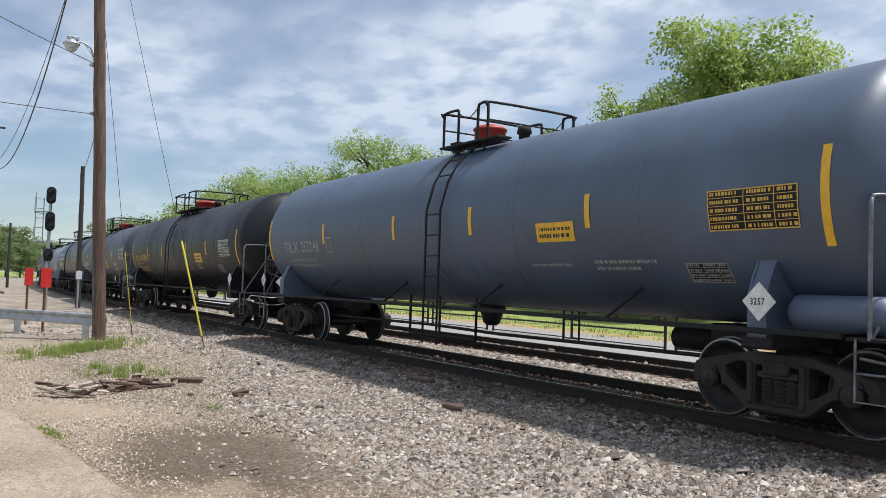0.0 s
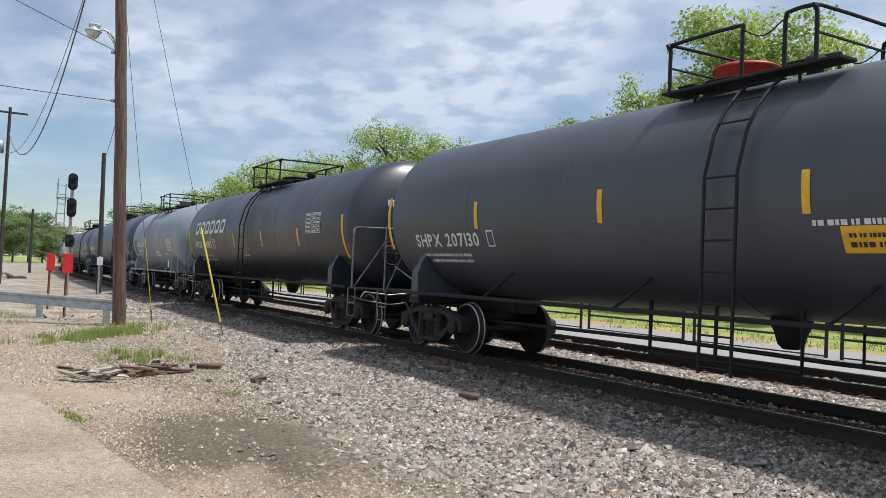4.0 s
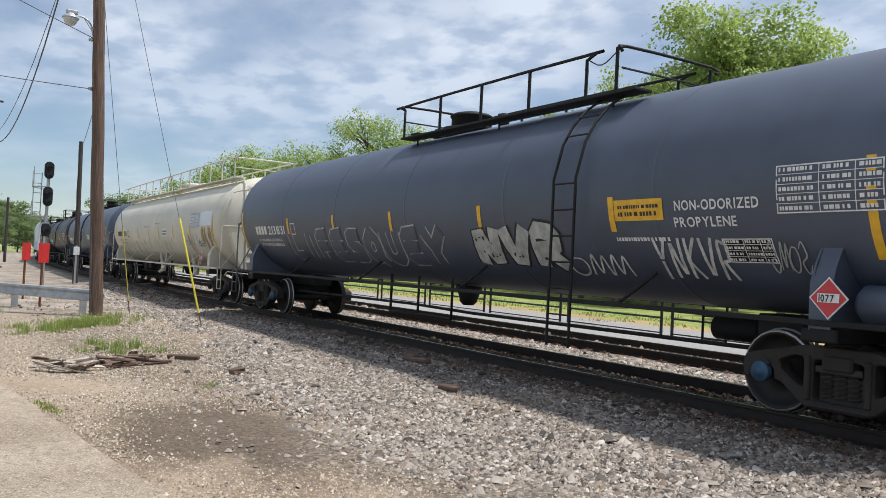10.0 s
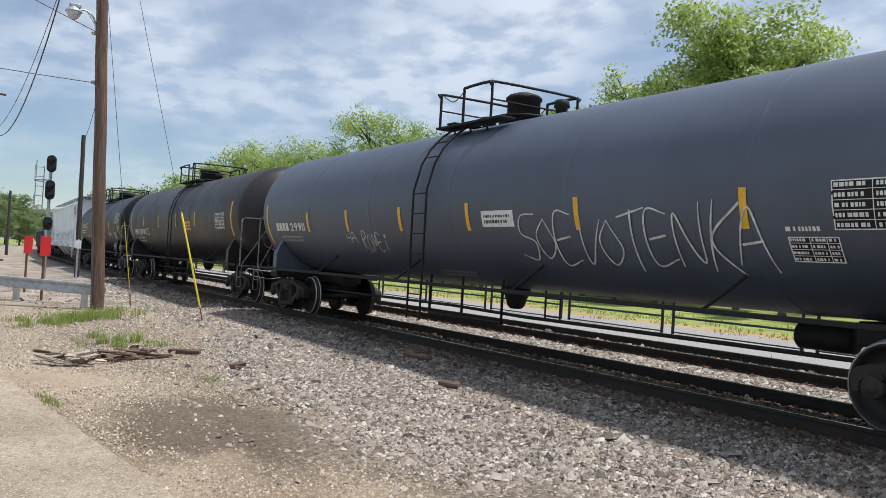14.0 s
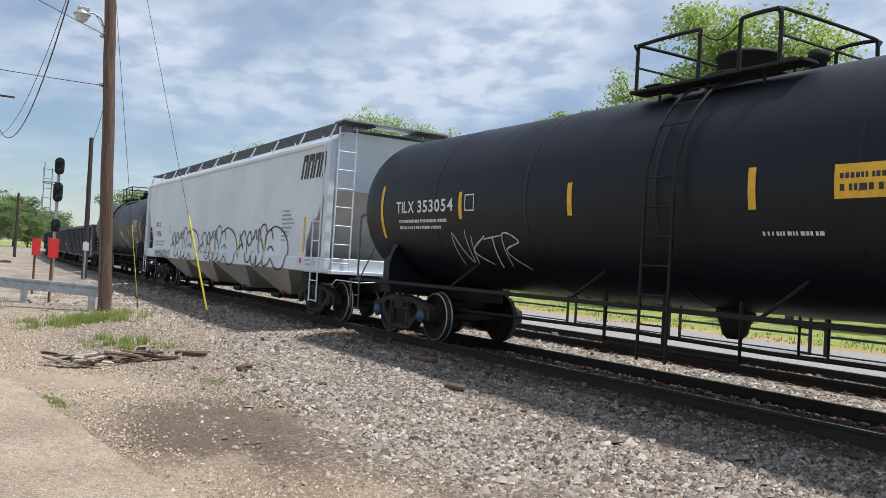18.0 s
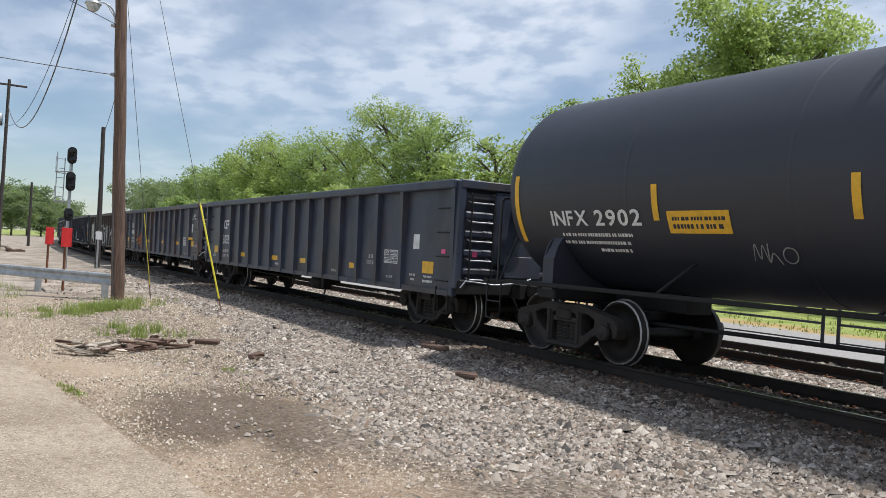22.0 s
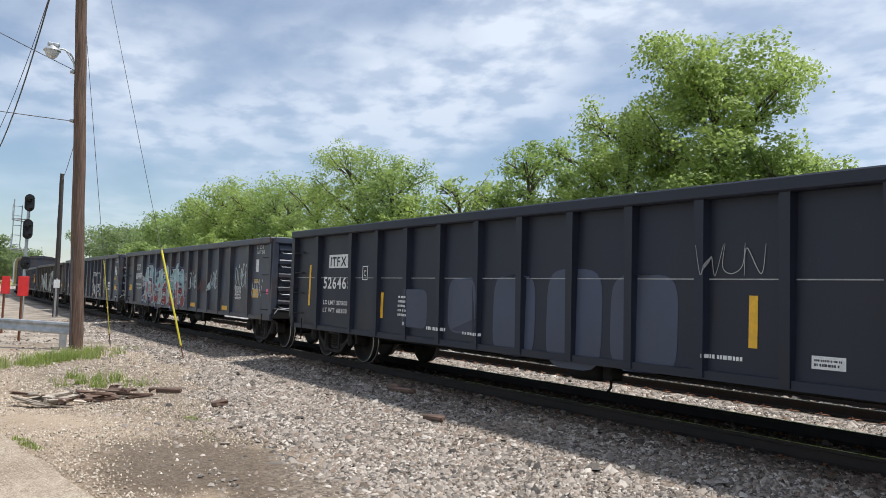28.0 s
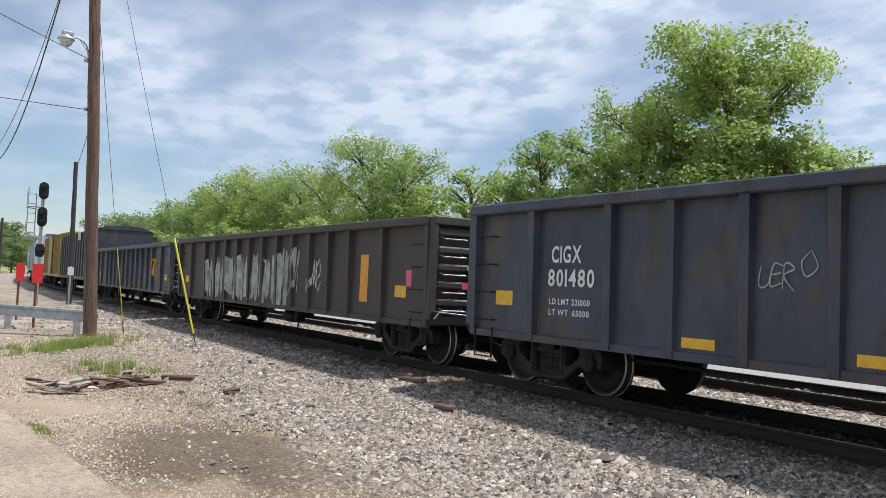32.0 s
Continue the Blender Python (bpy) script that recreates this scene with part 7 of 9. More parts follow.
add_tank("long slate tank car with white stencils and sprayed scrawls", "tank_slate", -90.55, -107.98, ladder=4.9, plat=(-0.82, 5.3), gap=(4.5, 5.15), dome_x=0.0, top=4.07, tank_small=True, blue_caps=True, strips=[-9.59, -6.38, -3.5, -0.08, 2.49, 5.36, 9.08], **LONG_DOME,
         marks=[("mark", 4, -8.77, 2.13, 0.22, "white", 0.93), ("text", "213664", -7.75, 2.13, 0.22, "white", 1.2), ("box", -6.26, 2.12, 0.3, 0.28, "white"), ("text", "PLATE", -6.22, 2.30, 0.045, "white", 0.2), ("text", "C", -6.16, 2.16, 0.1, "white"), ("text", "LD LMT 155800 LB 70700 KG", -8.61, 1.93, 0.075, "white", 1.7), ("text", "LT WT 107000 LB 48500 KG", -8.58, 1.80, 0.075, "white", 1.65),
                ("streaks", -8.4, 1.98, 10.5, 95, "drip"), ("hand", "BENKTIGA", -2.15, 1.36, 2.15, 0.66, 0.035, "spray_white", 5), ("tag", -6.35, 1.42, 0.5, 0.22, 3, 0.05, "spray_orange", 4), ("plate", 5.47, 2.10, 0.85, 0.27, "yellow"), ("panel", 7.98, 2.13, 1.12, 0.46, "white", "tank_slate"), ("panel", 7.38, 1.57, 0.66, 0.28, "white", "tank_jet"), ("bars", 5.5, 1.80, 0.8, 0.05, "white"),
                ("placard", 8.35, 1.28, 0.2, "placard_red", "white", "1077"), ("bars", -6.9, 1.52, 0.6, 0.045, "grey_mark"), ("text", "NON-ODORIZED", 6.70, 2.12, 0.12, "white", 1.15), ("text", "PROPYLENE", 6.68, 1.93, 0.12, "white", 0.9)])
add_tank("long slate tank car with large sprayed letters along its side", "tank_slate", -112.07, -129.05, ladder=4.7, plat=(-1.09, 5.05), gap=(4.32, 4.95), dome_x=-0.1, top=4.07, tank_small=True, blue_caps=True, strips=[-9.3, -5.91, -3.23, -0.58, 2.45, 5.49, 9.0], **LONG_DOME,
         marks=[("mark", 4, -8.25, 2.06, 0.22, "white", 0.85), ("text", "213831", -7.32, 2.06, 0.22, "white", 1.15), ("box", -5.75, 2.04, 0.28, 0.28, "white"), ("text", "LD LMT 155400 LB 70500 KG", -8.15, 1.87, 0.075, "white", 1.7), ("text", "LT WT 107600 LB 48800 KG", -8.12, 1.74, 0.075, "white", 1.68),
                ("streaks", -7.6, 1.86, 13.0, 40, "drip"), ("blocks", -6.0, 1.40, 7.3, 0.66, "LIFESQUEY", (0.33, 0.27), "spray_pale", "tank_slate"), ("blocks", 2.15, 1.42, 2.3, 0.66, "NVR", (0.36, 0.27), "spray_black", "spray_pale"), ("tag", 4.3, 1.25, 1.2, 0.4, 3, 0.035, "spray_white", 13), ("blocks", 6.05, 1.3, 1.2, 0.6, "YNKVR", (0.045, 0), "spray_white", ""), ("tag", 7.7, 1.45, 0.5, 0.4, 4, 0.02, "grey_mark", 14), ("plate", 5.55, 2.13, 0.83, 0.27, "yellow"), ("panel", 7.97, 2.16, 1.16, 0.5, "white", "tank_slate"), ("panel", 7.18, 1.58, 0.66, 0.31, "white", "tank_jet"), ("bars", 5.5, 1.86, 0.9, 0.05, "white"),
                ("placard", 8.25, 1.24, 0.21, "placard_red", "white", "1077"), ("text", "NON-ODORIZED", 6.57, 2.24, 0.12, "white", 1.18), ("text", "PROPYLENE", 6.54, 2.04, 0.12, "white", 0.9)])
add_tank("grimy cream tank car with long top railing", "tank_cream", -133.2, -149.5, plat=(-8.9, 8.8), gap=(-0.28, 0.45), dome_x=0.3, post_step=1.45, top=4.0, dome="long", dome_mat="tank_cream", dome_h=0.30, dome_r=0.5, rail="tank_cream", top_rail="tank_cream", end_rail="tank_cream", frame="tank_cream", ladder_on=False, strips=[-8.51, -5.63, -3.24, -1.08, 0.77, 3.18, 5.66, 8.49],
         marks=[("mark", 4, -7.98, 2.16, 0.22, "black_mark", 1.05), ("text", "73575", -6.74, 2.16, 0.22, "black_mark", 0.85), ("box", -5.5, 2.12, 0.28, 0.26, "black_mark"), ("bars", -7.7, 1.95, 1.8, 0.055, "grey_mark"), ("bars", -7.5, 1.82, 1.4, 0.055, "grey_mark"),
                ("runs", 7.05, 2.38, 1.35, 26, "drip_ochre"), ("runs", 4.6, 2.2, 4.2, 20, "drip_brown"), ("runs", -7.6, 2.0, 11.0, 30, "drip_brown"), ("plate", 1.42, 2.08, 0.85, 0.31, "white"), ("blank", 6.96, 2.40, 1.45, 0.46, "hopper_white"), ("panel", 5.76, 2.36, 1.11, 0.48, "grey_mark", "hopper_white"), ("panel", 6.5, 1.66, 0.62, 0.28, "white", "tank_jet"), ("placard", 7.18, 1.30, 0.22, "placard_red", "white", "1274"), ("bars", 4.98, 1.86, 0.8, 0.06, "grey_mark"), ("bars", 5.05, 1.75, 0.7, 0.06, "grey_mark"), ("bars", -1.9, 2.48, 1.0, 0.05, "grey_mark"), ("bars", 0.2, 2.58, 0.8, 0.05, "grey_mark")])
add_tank("slate tank car with a long sprayed scrawl", "tank_slate", -153.61, -170.12, ladder=-0.8, plat=(-1.3, 0.35), gap=(-1.2, -0.52), dome_x=0.0, top=4.05, dome_h=0.5, dome_r=0.3, strips=[-8.9, -6.23, -4.11, -1.77, 0.55, 3.26, 6.01, 8.6],
         marks=[("mark", 4, -8.30, 2.02, 0.2, "white", 0.85), ("text", "29911", -7.36, 2.02, 0.2, "white", 0.9), ("bars", -8.1, 1.84, 1.3, 0.05, "grey_mark"), ("bars", -8.1, 1.74, 1.3, 0.05, "grey_mark"), ("plate", 0.96, 2.05, 0.85, 0.26, "white"), ("hand", "SOEVOTENKA", 1.78, 1.50, 4.5, 0.70, 0.030, "spray_white", 33), ("hand", "HA", -4.3, 1.72, 0.5, 0.24, 0.022, "spray_white", 22), ("hand", "ROMEI", -3.6, 1.55, 1.1, 0.38, 0.028, "spray_white", 23),
                ("panel", 7.06, 1.97, 1.0, 0.5, "white", "tank_jet"), ("panel", 6.51, 1.60, 0.58, 0.30, "white", "tank_jet"), ("bars", 6.5, 1.96, 0.4, 0.05, "white"), ("placard", 7.9, 1.28, 0.19, "placard_red", "white", "1267"), ("bars", -1.2, 1.05, 1.2, 0.06, "grey_mark"), ("bars", -1.2, 0.94, 1.1, 0.06, "grey_mark")])
add_tank("dark brown-black tank car with white stencils", "tank_brown", -174.2, -188.83, ladder=0.4, plat=(-1.1, 0.95), gap=(0.1, 0.7), dome_x=-0.5, top=4.05, sz=2.46, dome_h=0.5, dome_r=0.36, strips=[-7.67, -4.93, -2.15, 0.7, 3.4, 7.6],
         marks=[("text", "SHPX", -7.02, 1.96, 0.24, "white", 0.86), ("text", "207093", -5.98, 1.96, 0.24, "white", 1.33), ("box", -4.45, 1.93, 0.36, 0.28, "white"), ("text", "PLATE", -4.39, 2.11, 0.045, "white", 0.24), ("text", "C", -4.31, 1.97, 0.1, "white"), ("text", "LD LMT 197400 LB 89500 KG", -7.0, 1.76, 0.065, "white", 1.75), ("text", "LT WT 65600 LB 29750 KG", -6.98, 1.62, 0.065, "white", 1.75), ("plate", 2.0, 2.1, 0.8, 0.3, "orange"), ("panel", 5.9, 2.1, 1.0, 0.5, "white", "tank_jet")])
add_tank("jet black tank car with small scrawl and white stencils", "tank_jet", -193.06, -207.14, ladder=0.17, plat=(-0.97, 1.28), gap=(0.1, 0.72), dome_x=0.1, top=4.05, sz=2.47, dome_h=0.42, dome_r=0.40, tank_small=True, blue_caps=True, strips=[-7.29, -4.44, -1.62, 1.41, 4.40, 7.47],
         marks=[("text", "TILX", -6.68, 2.39, 0.22, "white", 0.67), ("text", "353054", -5.88, 2.39, 0.22, "white", 1.22), ("box", -4.30, 2.37, 0.28, 0.28, "white"), ("bars", -6.6, 2.2, 1.7, 0.055, "white"), ("bars", -6.6, 2.08, 1.5, 0.055, "white"), ("hand", "NKTR", -4.85, 1.45, 1.9, 0.50, 0.028, "spray_white", 8), ("plate", 2.38, 2.32, 0.75, 0.34, "yellow"),
                ("panel", 6.21, 2.52, 1.06, 0.5, "white", "tank_jet"), ("panel", 5.64, 1.74, 0.64, 0.31, "white", "tank_jet"), ("text", "EMPTY LOAD", 6.94, 2.37, 0.06, "white", 0.4), ("bars", 6.94, 2.28, 0.36, 0.05, "white"), ("bars", 6.94, 2.18, 0.38, 0.05, "white"), ("bars", 6.94, 2.08, 0.26, 0.05, "white"), ("bars", 3.82, 2.0, 1.0, 0.045, "white"), ("bars", 3.9, 1.9, 1.1, 0.045, "white"), ("bars", 1.5, 1.95, 0.7, 0.045, "white"), ("placard", 6.83, 1.32, 0.21, "placard_red", "white", "1219"), ("placard", 8.3, 1.32, 0.16, "placard_red", "white", "")])
couple(covered_hopper("covered_hopper", "pale grey covered hopper with black bubble graffiti", -211.43, -228.21,
       dict(strips=[-8.52, -4.69, -2.15, 0.14, 3.4, 5.7, 8.50],
            marks=[("slant", 8.05, 3.32, 1.5, 0.58), ("text", "GPLX", -8.04, 2.34, 0.2, "black_mark", 0.76), ("text", "77976", -8.0, 1.96, 0.2, "black_mark", 0.86), ("box", -5.65, 2.07, 0.24, 0.26, "black_mark"), ("bars", -8.0, 1.72, 1.6, 0.055, "grey_mark"), ("bars", -8.0, 1.60, 1.5, 0.055, "grey_mark"),
                   *[("bars", 6.9, 2.56 - 0.105 * k, (0.55, 0.65, 0.75, 0.9, 0.7, 0.6, 0.5, 0.3)[k], 0.045, "grey_mark") for k in range(8)]],
            over_marks=[("bubbles", -5.25, 1.10, 12.9, 1.16, 3, 0.042, "spray_black")],
            sill_marks=[("text", "DO NOT HAMMER ON SIDE OF CAR", -0.75, 1.39, 0.06, "placard_red", 1.7), ("hand", "MYCHONOROCKS", -7.8, 1.15, 2.5, 0.25, 0.034, "spray_black", 42), ("blank", 8.39, 1.30, 0.12, 0.12, "placard_red"), ("bars", 8.75, 1.36, 0.75, 0.045, "grey_mark"), ("bars", 8.8, 1.26, 0.4, 0.045, "grey_mark")])), -211.43, -228.21)
add_tank("glossy black tank car with white lettering and yellow label", "tank_ink", -232.39, -245.29, end_rail="fence_black", ladder=-1.0, plat=(-1.5, 1.25), gap=(-1.35, -0.6), dome_x=0.9, top=4.02, dome_h=0.36, dome_r=0.34, strips=[-7.26, -4.38, -1.7, 1.54, 3.95, 7.1],
         marks=[("text", "INFX", -6.47, 1.93, 0.22, "white", 0.79), ("text", "2902", -5.53, 1.93, 0.22, "white", 0.88), ("plate", -4.2, 1.82, 0.95, 0.29, "yellow"), ("bars", -6.3, 1.76, 1.4, 0.05, "white"), ("bars", -6.3, 1.64, 1.3, 0.05, "white"), ("bars", -5.6, 1.52, 0.6, 0.05, "white"), ("hand", "SHOE", -0.25, 1.25, 1.5, 0.42, 0.035, "spray_white", 51), ("hand", "KOHO", 2.05, 1.28, 1.05, 0.65, 0.035, "spray_white", 52),
                *[("bars", 1.72, 2.16 - 0.062 * k, 0.52, 0.03, "white") for k in range(6)], ("panel", 5.3, 2.2, 1.0, 0.5, "white", "tank_jet"), ("panel", 5.2, 1.6, 0.55, 0.28, "white", "tank_jet"), ("tag", -3.1, 1.45, 0.6, 0.25, 3, 0.015, "grey_mark", 53)])


def add_gondola(label, paint, front, rear, **spec):
    couple(gondola("gondola", label, paint, front, rear, spec), front, rear)


def low_strips(z, end_z, xs, ends=(-7.6, 7.3)):
    """Yellow strips low along a gondola and squarer ones at its ends."""
    return [(e, end_z, 0.42, 0.22) for e in ends] + [(x, z, 0.48, 0.12) for x in xs]


def gon_marks(u, v, digits, mat="white", gap=0.33, lmt="221000", wt="65000"):
    return [("text", "CIGX", u, v, 0.24, mat, 0.62), ("text", digits, u - 0.06, v - gap, 0.24, mat, 0.95 if len(digits) > 5 else 0.8), ("text", "LD LMT " + lmt, u - 0.02, v - gap - 0.26, 0.085, mat, 0.85), ("text", "LT WT  " + wt, u - 0.02, v - gap - 0.41, 0.085, mat, 0.85)]


def gon_papers(u, z, radio=True, wp=True):
    """Papers and labels by the front end of a gondola."""
    out = [("text", "IL   52-6", u + 0.08, z + 0.53, 0.09, "white", 0.5), ("text", "CU FT 2743", u + 0.08, z + 0.40, 0.09, "white", 0.55), ("blank", u + 0.85, z - 0.62, 0.15, 0.13, "pink"), ("plate", u - 0.04, z - 0.34, 0.30, 0.09, "yellow")]
    out += [("radio", u + 0.45, z - 0.02, 0.22)] if radio else []
    out += [("blank", u + 0.05, z - 0.06, 0.20, 0.32, "white")] if wp else []
    return out


add_gondola("blue-black gondola with yellow reflectors", "gon_navy", -249.38, -262.99, outer=6.30, outer_rear=6.66, span=5.325, ribs=12, mid=-0.125, end_ladder=True, wheel_z=2.24,  strips=low_strips(1.06, 1.16, (-4.23, -1.26, 0.92, 3.99), (-7.23, 7.3)), marks=[("text", "CEFX", -6.42, 1.84, 0.29, "white", 0.84), ("text", "30556", -6.46, 1.36, 0.29, "white", 0.92), ("text", "LD LMT 219900", -6.40, 1.08, 0.09, "white", 0.84), ("text", "LT WT  66100", -6.40, 0.93, 0.09, "white", 0.84), ("text", "2 INCH HF", -7.5, 0.99, 0.055, "white", 0.26), ("text", "COMP SHOES", -7.53, 0.92, 0.055, "white", 0.33), ("text", "IL 52-6", 4.75, 1.26, 0.075, "white", 0.27), ("text", "CU FT 2743", 4.66, 1.13, 0.075, "white", 0.42), ("bars", 2.75, 0.88, 0.3, 0.06, "grey_mark"), ("bars", -1.2, 0.88, 0.25, 0.05, "white"), ("panel", 5.48, 1.18, 0.60, 0.27, "white", "gon_navy"), ("blank", 6.69, 1.49, 0.24, 0.28, "white"), ("blank", 7.76, 1.43, 0.15, 0.08, "pink"), ("bars", 5.60, 0.89, 0.23, 0.05, "grey_mark"), ("bars", 6.60, 0.98, 0.22, 0.04, "white"), ("bars", 6.66, 0.89, 0.12, 0.04, "white"), ("bars", 7.16, 0.97, 0.28, 0.035, "white"), ("bars", 7.12, 0.88, 0.36, 0.045, "white")])
add_gondola("worn black gondola with rust stains and yellow reflectors", "gon_rusty", -267.19, -280.46, strips=low_strips(1.25, 1.27, (-5.19, -1.92, 1.43, 4.4), (-7.7, 6.98)), marks=[*gon_marks(-6.70, 1.87, "801483", lmt="222100", wt="63900"), ("tag", -4.38, 0.92, 0.6, 0.7, 5, 0.03, "spray_orange", 61), ("blank", 3.42, 1.33, 0.32, 0.29, "gon_blue"), ("blank", 6.05, 1.18, 0.34, 0.30, "gon_blue"), ("blank", 1.10, 1.64, 0.24, 0.18, "gon_blue"), ("text", "LIFT HERE", 6.18, 0.85, 0.06, "white", 0.34), ("text", "LIFT HERE", -6.44, 0.84, 0.055, "white", 0.30), ("text", "PULL HERE", -7.40, 0.85, 0.055, "white", 0.30), ("text", "2 INCH HF COMP SHOES", 6.95, 1.17, 0.06, "white", 0.85), ("plate", 5.58, 0.80, 0.24, 0.09, "grey_mark"), ("panel", 5.44, 1.17, 0.48, 0.32, "white", "gon_rusty"), *gon_papers(6.72, 1.75, False)])
add_gondola("brown gondola covered with faded sprayed lettering", "gon_brown", -284.77, -298.56, strips=low_strips(0.87, 0.95, (4.67, 1.53, -1.5, -4.5), (-7.5, 7.19)), marks=[("smear", -6.5, 0.75, 7.6, 1.35, "grey_mark", 63), ("tag", -6.3, 0.85, 7.9, 1.2, 11, 0.06, "spray_white", 64), ("tag", 2.2, 0.85, 1.5, 1.1, 3, 0.05, "spray_white", 65), ("tag", 3.9, 1.4, 0.7, 0.5, 3, 0.04, "spray_orange", 66), ("tag", 5.55, 1.0, 0.75, 0.9, 5, 0.03, "spray_white", 67), ("tag", 5.6, 1.55, 0.7, 0.3, 4, 0.03, "spray_orange", 68), ("blank", 7.67, 1.59, 0.36, 0.16, "orange"), ("text", "2912", 7.70, 1.62, 0.10, "black_mark", 0.30), ("blank", 7.92, 1.41, 0.14, 0.08, "pink"), ("plate", 6.9, 1.38, 0.2, 0.32, "white"), ("radio", 7.05, 1.95, 0.15), ("tag", -7.75, 1.22, 0.62, 0.26, 4, 0.03, "spray_orange", 69), ("smear", -6.85, 0.95, 0.9, 1.35, "spray_pale", 70), ("tag", -6.8, 1.1, 1.0, 1.1, 4, 0.05, "spray_white", 72)])
couple(gondola("gondola", "smooth blue-black gondola with painted-over patches", "gon_blue", -302.75, -316.45,
       dict(ribs=11, span=5.43, mid=0.0, top=2.80, outer=6.74, outer_rear=7.02, belly=0.62, end_ladder=True, strips=[(-7.52, 1.58, 0.09, 0.9), (-4.2, 1.23, 0.10, 0.48), (3.92, 1.29, 0.11, 0.56), (7.35, 1.43, 0.14, 0.95)],
            marks=[("blank", -6.58, 1.95, 0.92, 0.28, "white"), ("text", "ITFX", -6.50, 1.99, 0.20, "gon_blue", 0.74), ("text", "526465", -6.80, 1.52, 0.25, "white", 1.28), ("box", -5.04, 1.70, 0.22, 0.28, "white"), ("text", "C", -4.98, 1.78, 0.12, "white"), ("text", "LD LMT 217800", -6.78, 1.18, 0.09, "white", 1.2), ("text", "LT WT  68200", -6.78, 1.02, 0.09, "white", 1.2), *[("bars", -3.6, 1.38 - 0.08 * k, 0.5, 0.04, "white") for k in range(5)], ("bars", -3.4, 0.9, 0.5, 0.06, "white"), ("bars", -2.6, 0.86, 0.6, 0.055, "white"), ("bars", -1.5, 0.84, 0.5, 0.045, "white"),
                   ("plate", 4.6, 0.86, 0.36, 0.13, "white"), ("bars", 3.3, 0.86, 0.5, 0.045, "white"), ("haze", 0, 0), ("hand", "WUN", 3.22, 1.80, 0.85, 0.30, 0.012, "grey_mark", 71), ("line", 0, 0),
                   ("text", "IL   52-6", 5.96, 1.72, 0.08, "white", 0.45), ("text", "IW    9-8", 5.96, 1.61, 0.08, "white", 0.45), ("text", "IH    5-6", 5.96, 1.50, 0.08, "white", 0.45), ("text", "CU FT 2791", 5.96, 1.39, 0.08, "white", 0.46), ("radio", 7.06, 2.03, 0.23), ("plate", 6.94, 1.57, 0.23, 0.28, "white"), ("blank", 6.86, 1.29, 0.40, 0.14, "orange"), ("text", "2912", 6.88, 1.31, 0.10, "black_mark", 0.34), ("plate", 6.88, 1.44, 0.36, 0.09, "yellow"), ("blank", 7.8, 1.5, 0.15, 0.11, "pink"), ("text", "LIFT AND", 6.88, 1.17, 0.055, "white", 0.3), ("text", "JACK HERE", 6.88, 1.08, 0.055, "white", 0.33), ("text", "2 INCH HF COMP SHOES", 7.17, 0.90, 0.075, "white", 0.97)])), -302.75, -316.45)
add_gondola("black gondola with a large blue and red sprayed piece", "gon_black", -320.77, -334.36, strips=low_strips(0.89, 1.34, (1.40, 4.58), (-7.67, 7.05)), marks=[*gon_marks(-6.68, 2.03, "801487", gap=0.34), ("piece", -5.3, 0.86, 5.7, 1.12), ("tag", -5.6, 1.3, 0.5, 0.6, 3, 0.03, "spray_white", 82), ("hand", "UOCE", 0.30, 1.62, 0.50, 0.26, 0.026, "spray_pale", 83), ("hand", "VOTE", 0.30, 1.30, 0.50, 0.26, 0.026, "spray_pale", 88), ("hand", "S", 0.50, 1.10, 0.16, 0.2, 0.02, "spray_pale", 89), ("hand", "DINER", 1.05, 1.42, 0.78, 0.42, 0.036, "spray_mist", 84), ("hand", "DINER", 3.10, 1.42, 0.86, 0.46, 0.038, "spray_mist", 87), ("tag", 2.05, 1.3, 0.6, 0.4, 4, 0.03, "spray_rust", 90), ("hand", "DINER", 5.40, 1.52, 0.95, 0.52, 0.036, "spray_mist", 85), ("panel", 5.46, 1.16, 0.46, 0.34, "white", "gon_black"), ("hand", "HOOI", 6.75, 1.25, 0.8, 0.42, 0.03, "spray_white", 86), *gon_papers(6.95, 1.95, False)])
add_gondola("worn black gondola with white sprayed outlines", "gon_black", -338.85, -352.60, strips=low_strips(0.90, 1.30, (-3.87, -1.73, 1.48, 3.59), (-7.58, 7.3)), marks=[*gon_marks(-6.5, 1.84, "801480"), ("hand", "UER", -3.1, 1.58, 0.45, 0.24, 0.02, "grey_mark", 91), ("hand", "O", -2.6, 1.70, 0.22, 0.24, 0.018, "grey_mark", 98), ("figure", -1.05, 0.72, 0.72, 1.12, 0.026), ("tag", 0.12, 1.45, 0.6, 0.3, 4, 0.02, "spray_orange", 96), ("throw", 1.10, 0.66, 2.75, 1.34, 0.060), ("text", "LIFT HERE", 6.35, 0.86, 0.055, "white", 0.32), ("text", "PULL HERE", 7.29, 0.87, 0.055, "white", 0.36), ("text", "2 INCH HF COMP SHOES", 7.03, 1.18, 0.055, "white", 0.78), ("plate", 5.66, 0.84, 0.22, 0.08, "grey_mark"), ("hand", "WYS", 4.22, 1.52, 0.70, 0.38, 0.040, "spray_white", 94), ("hand", "RTS", 4.26, 1.08, 0.66, 0.38, 0.040, "spray_white", 97), ("plate", 5.46, 1.17, 0.47, 0.36, "white"), *gon_papers(6.99, 1.98)])
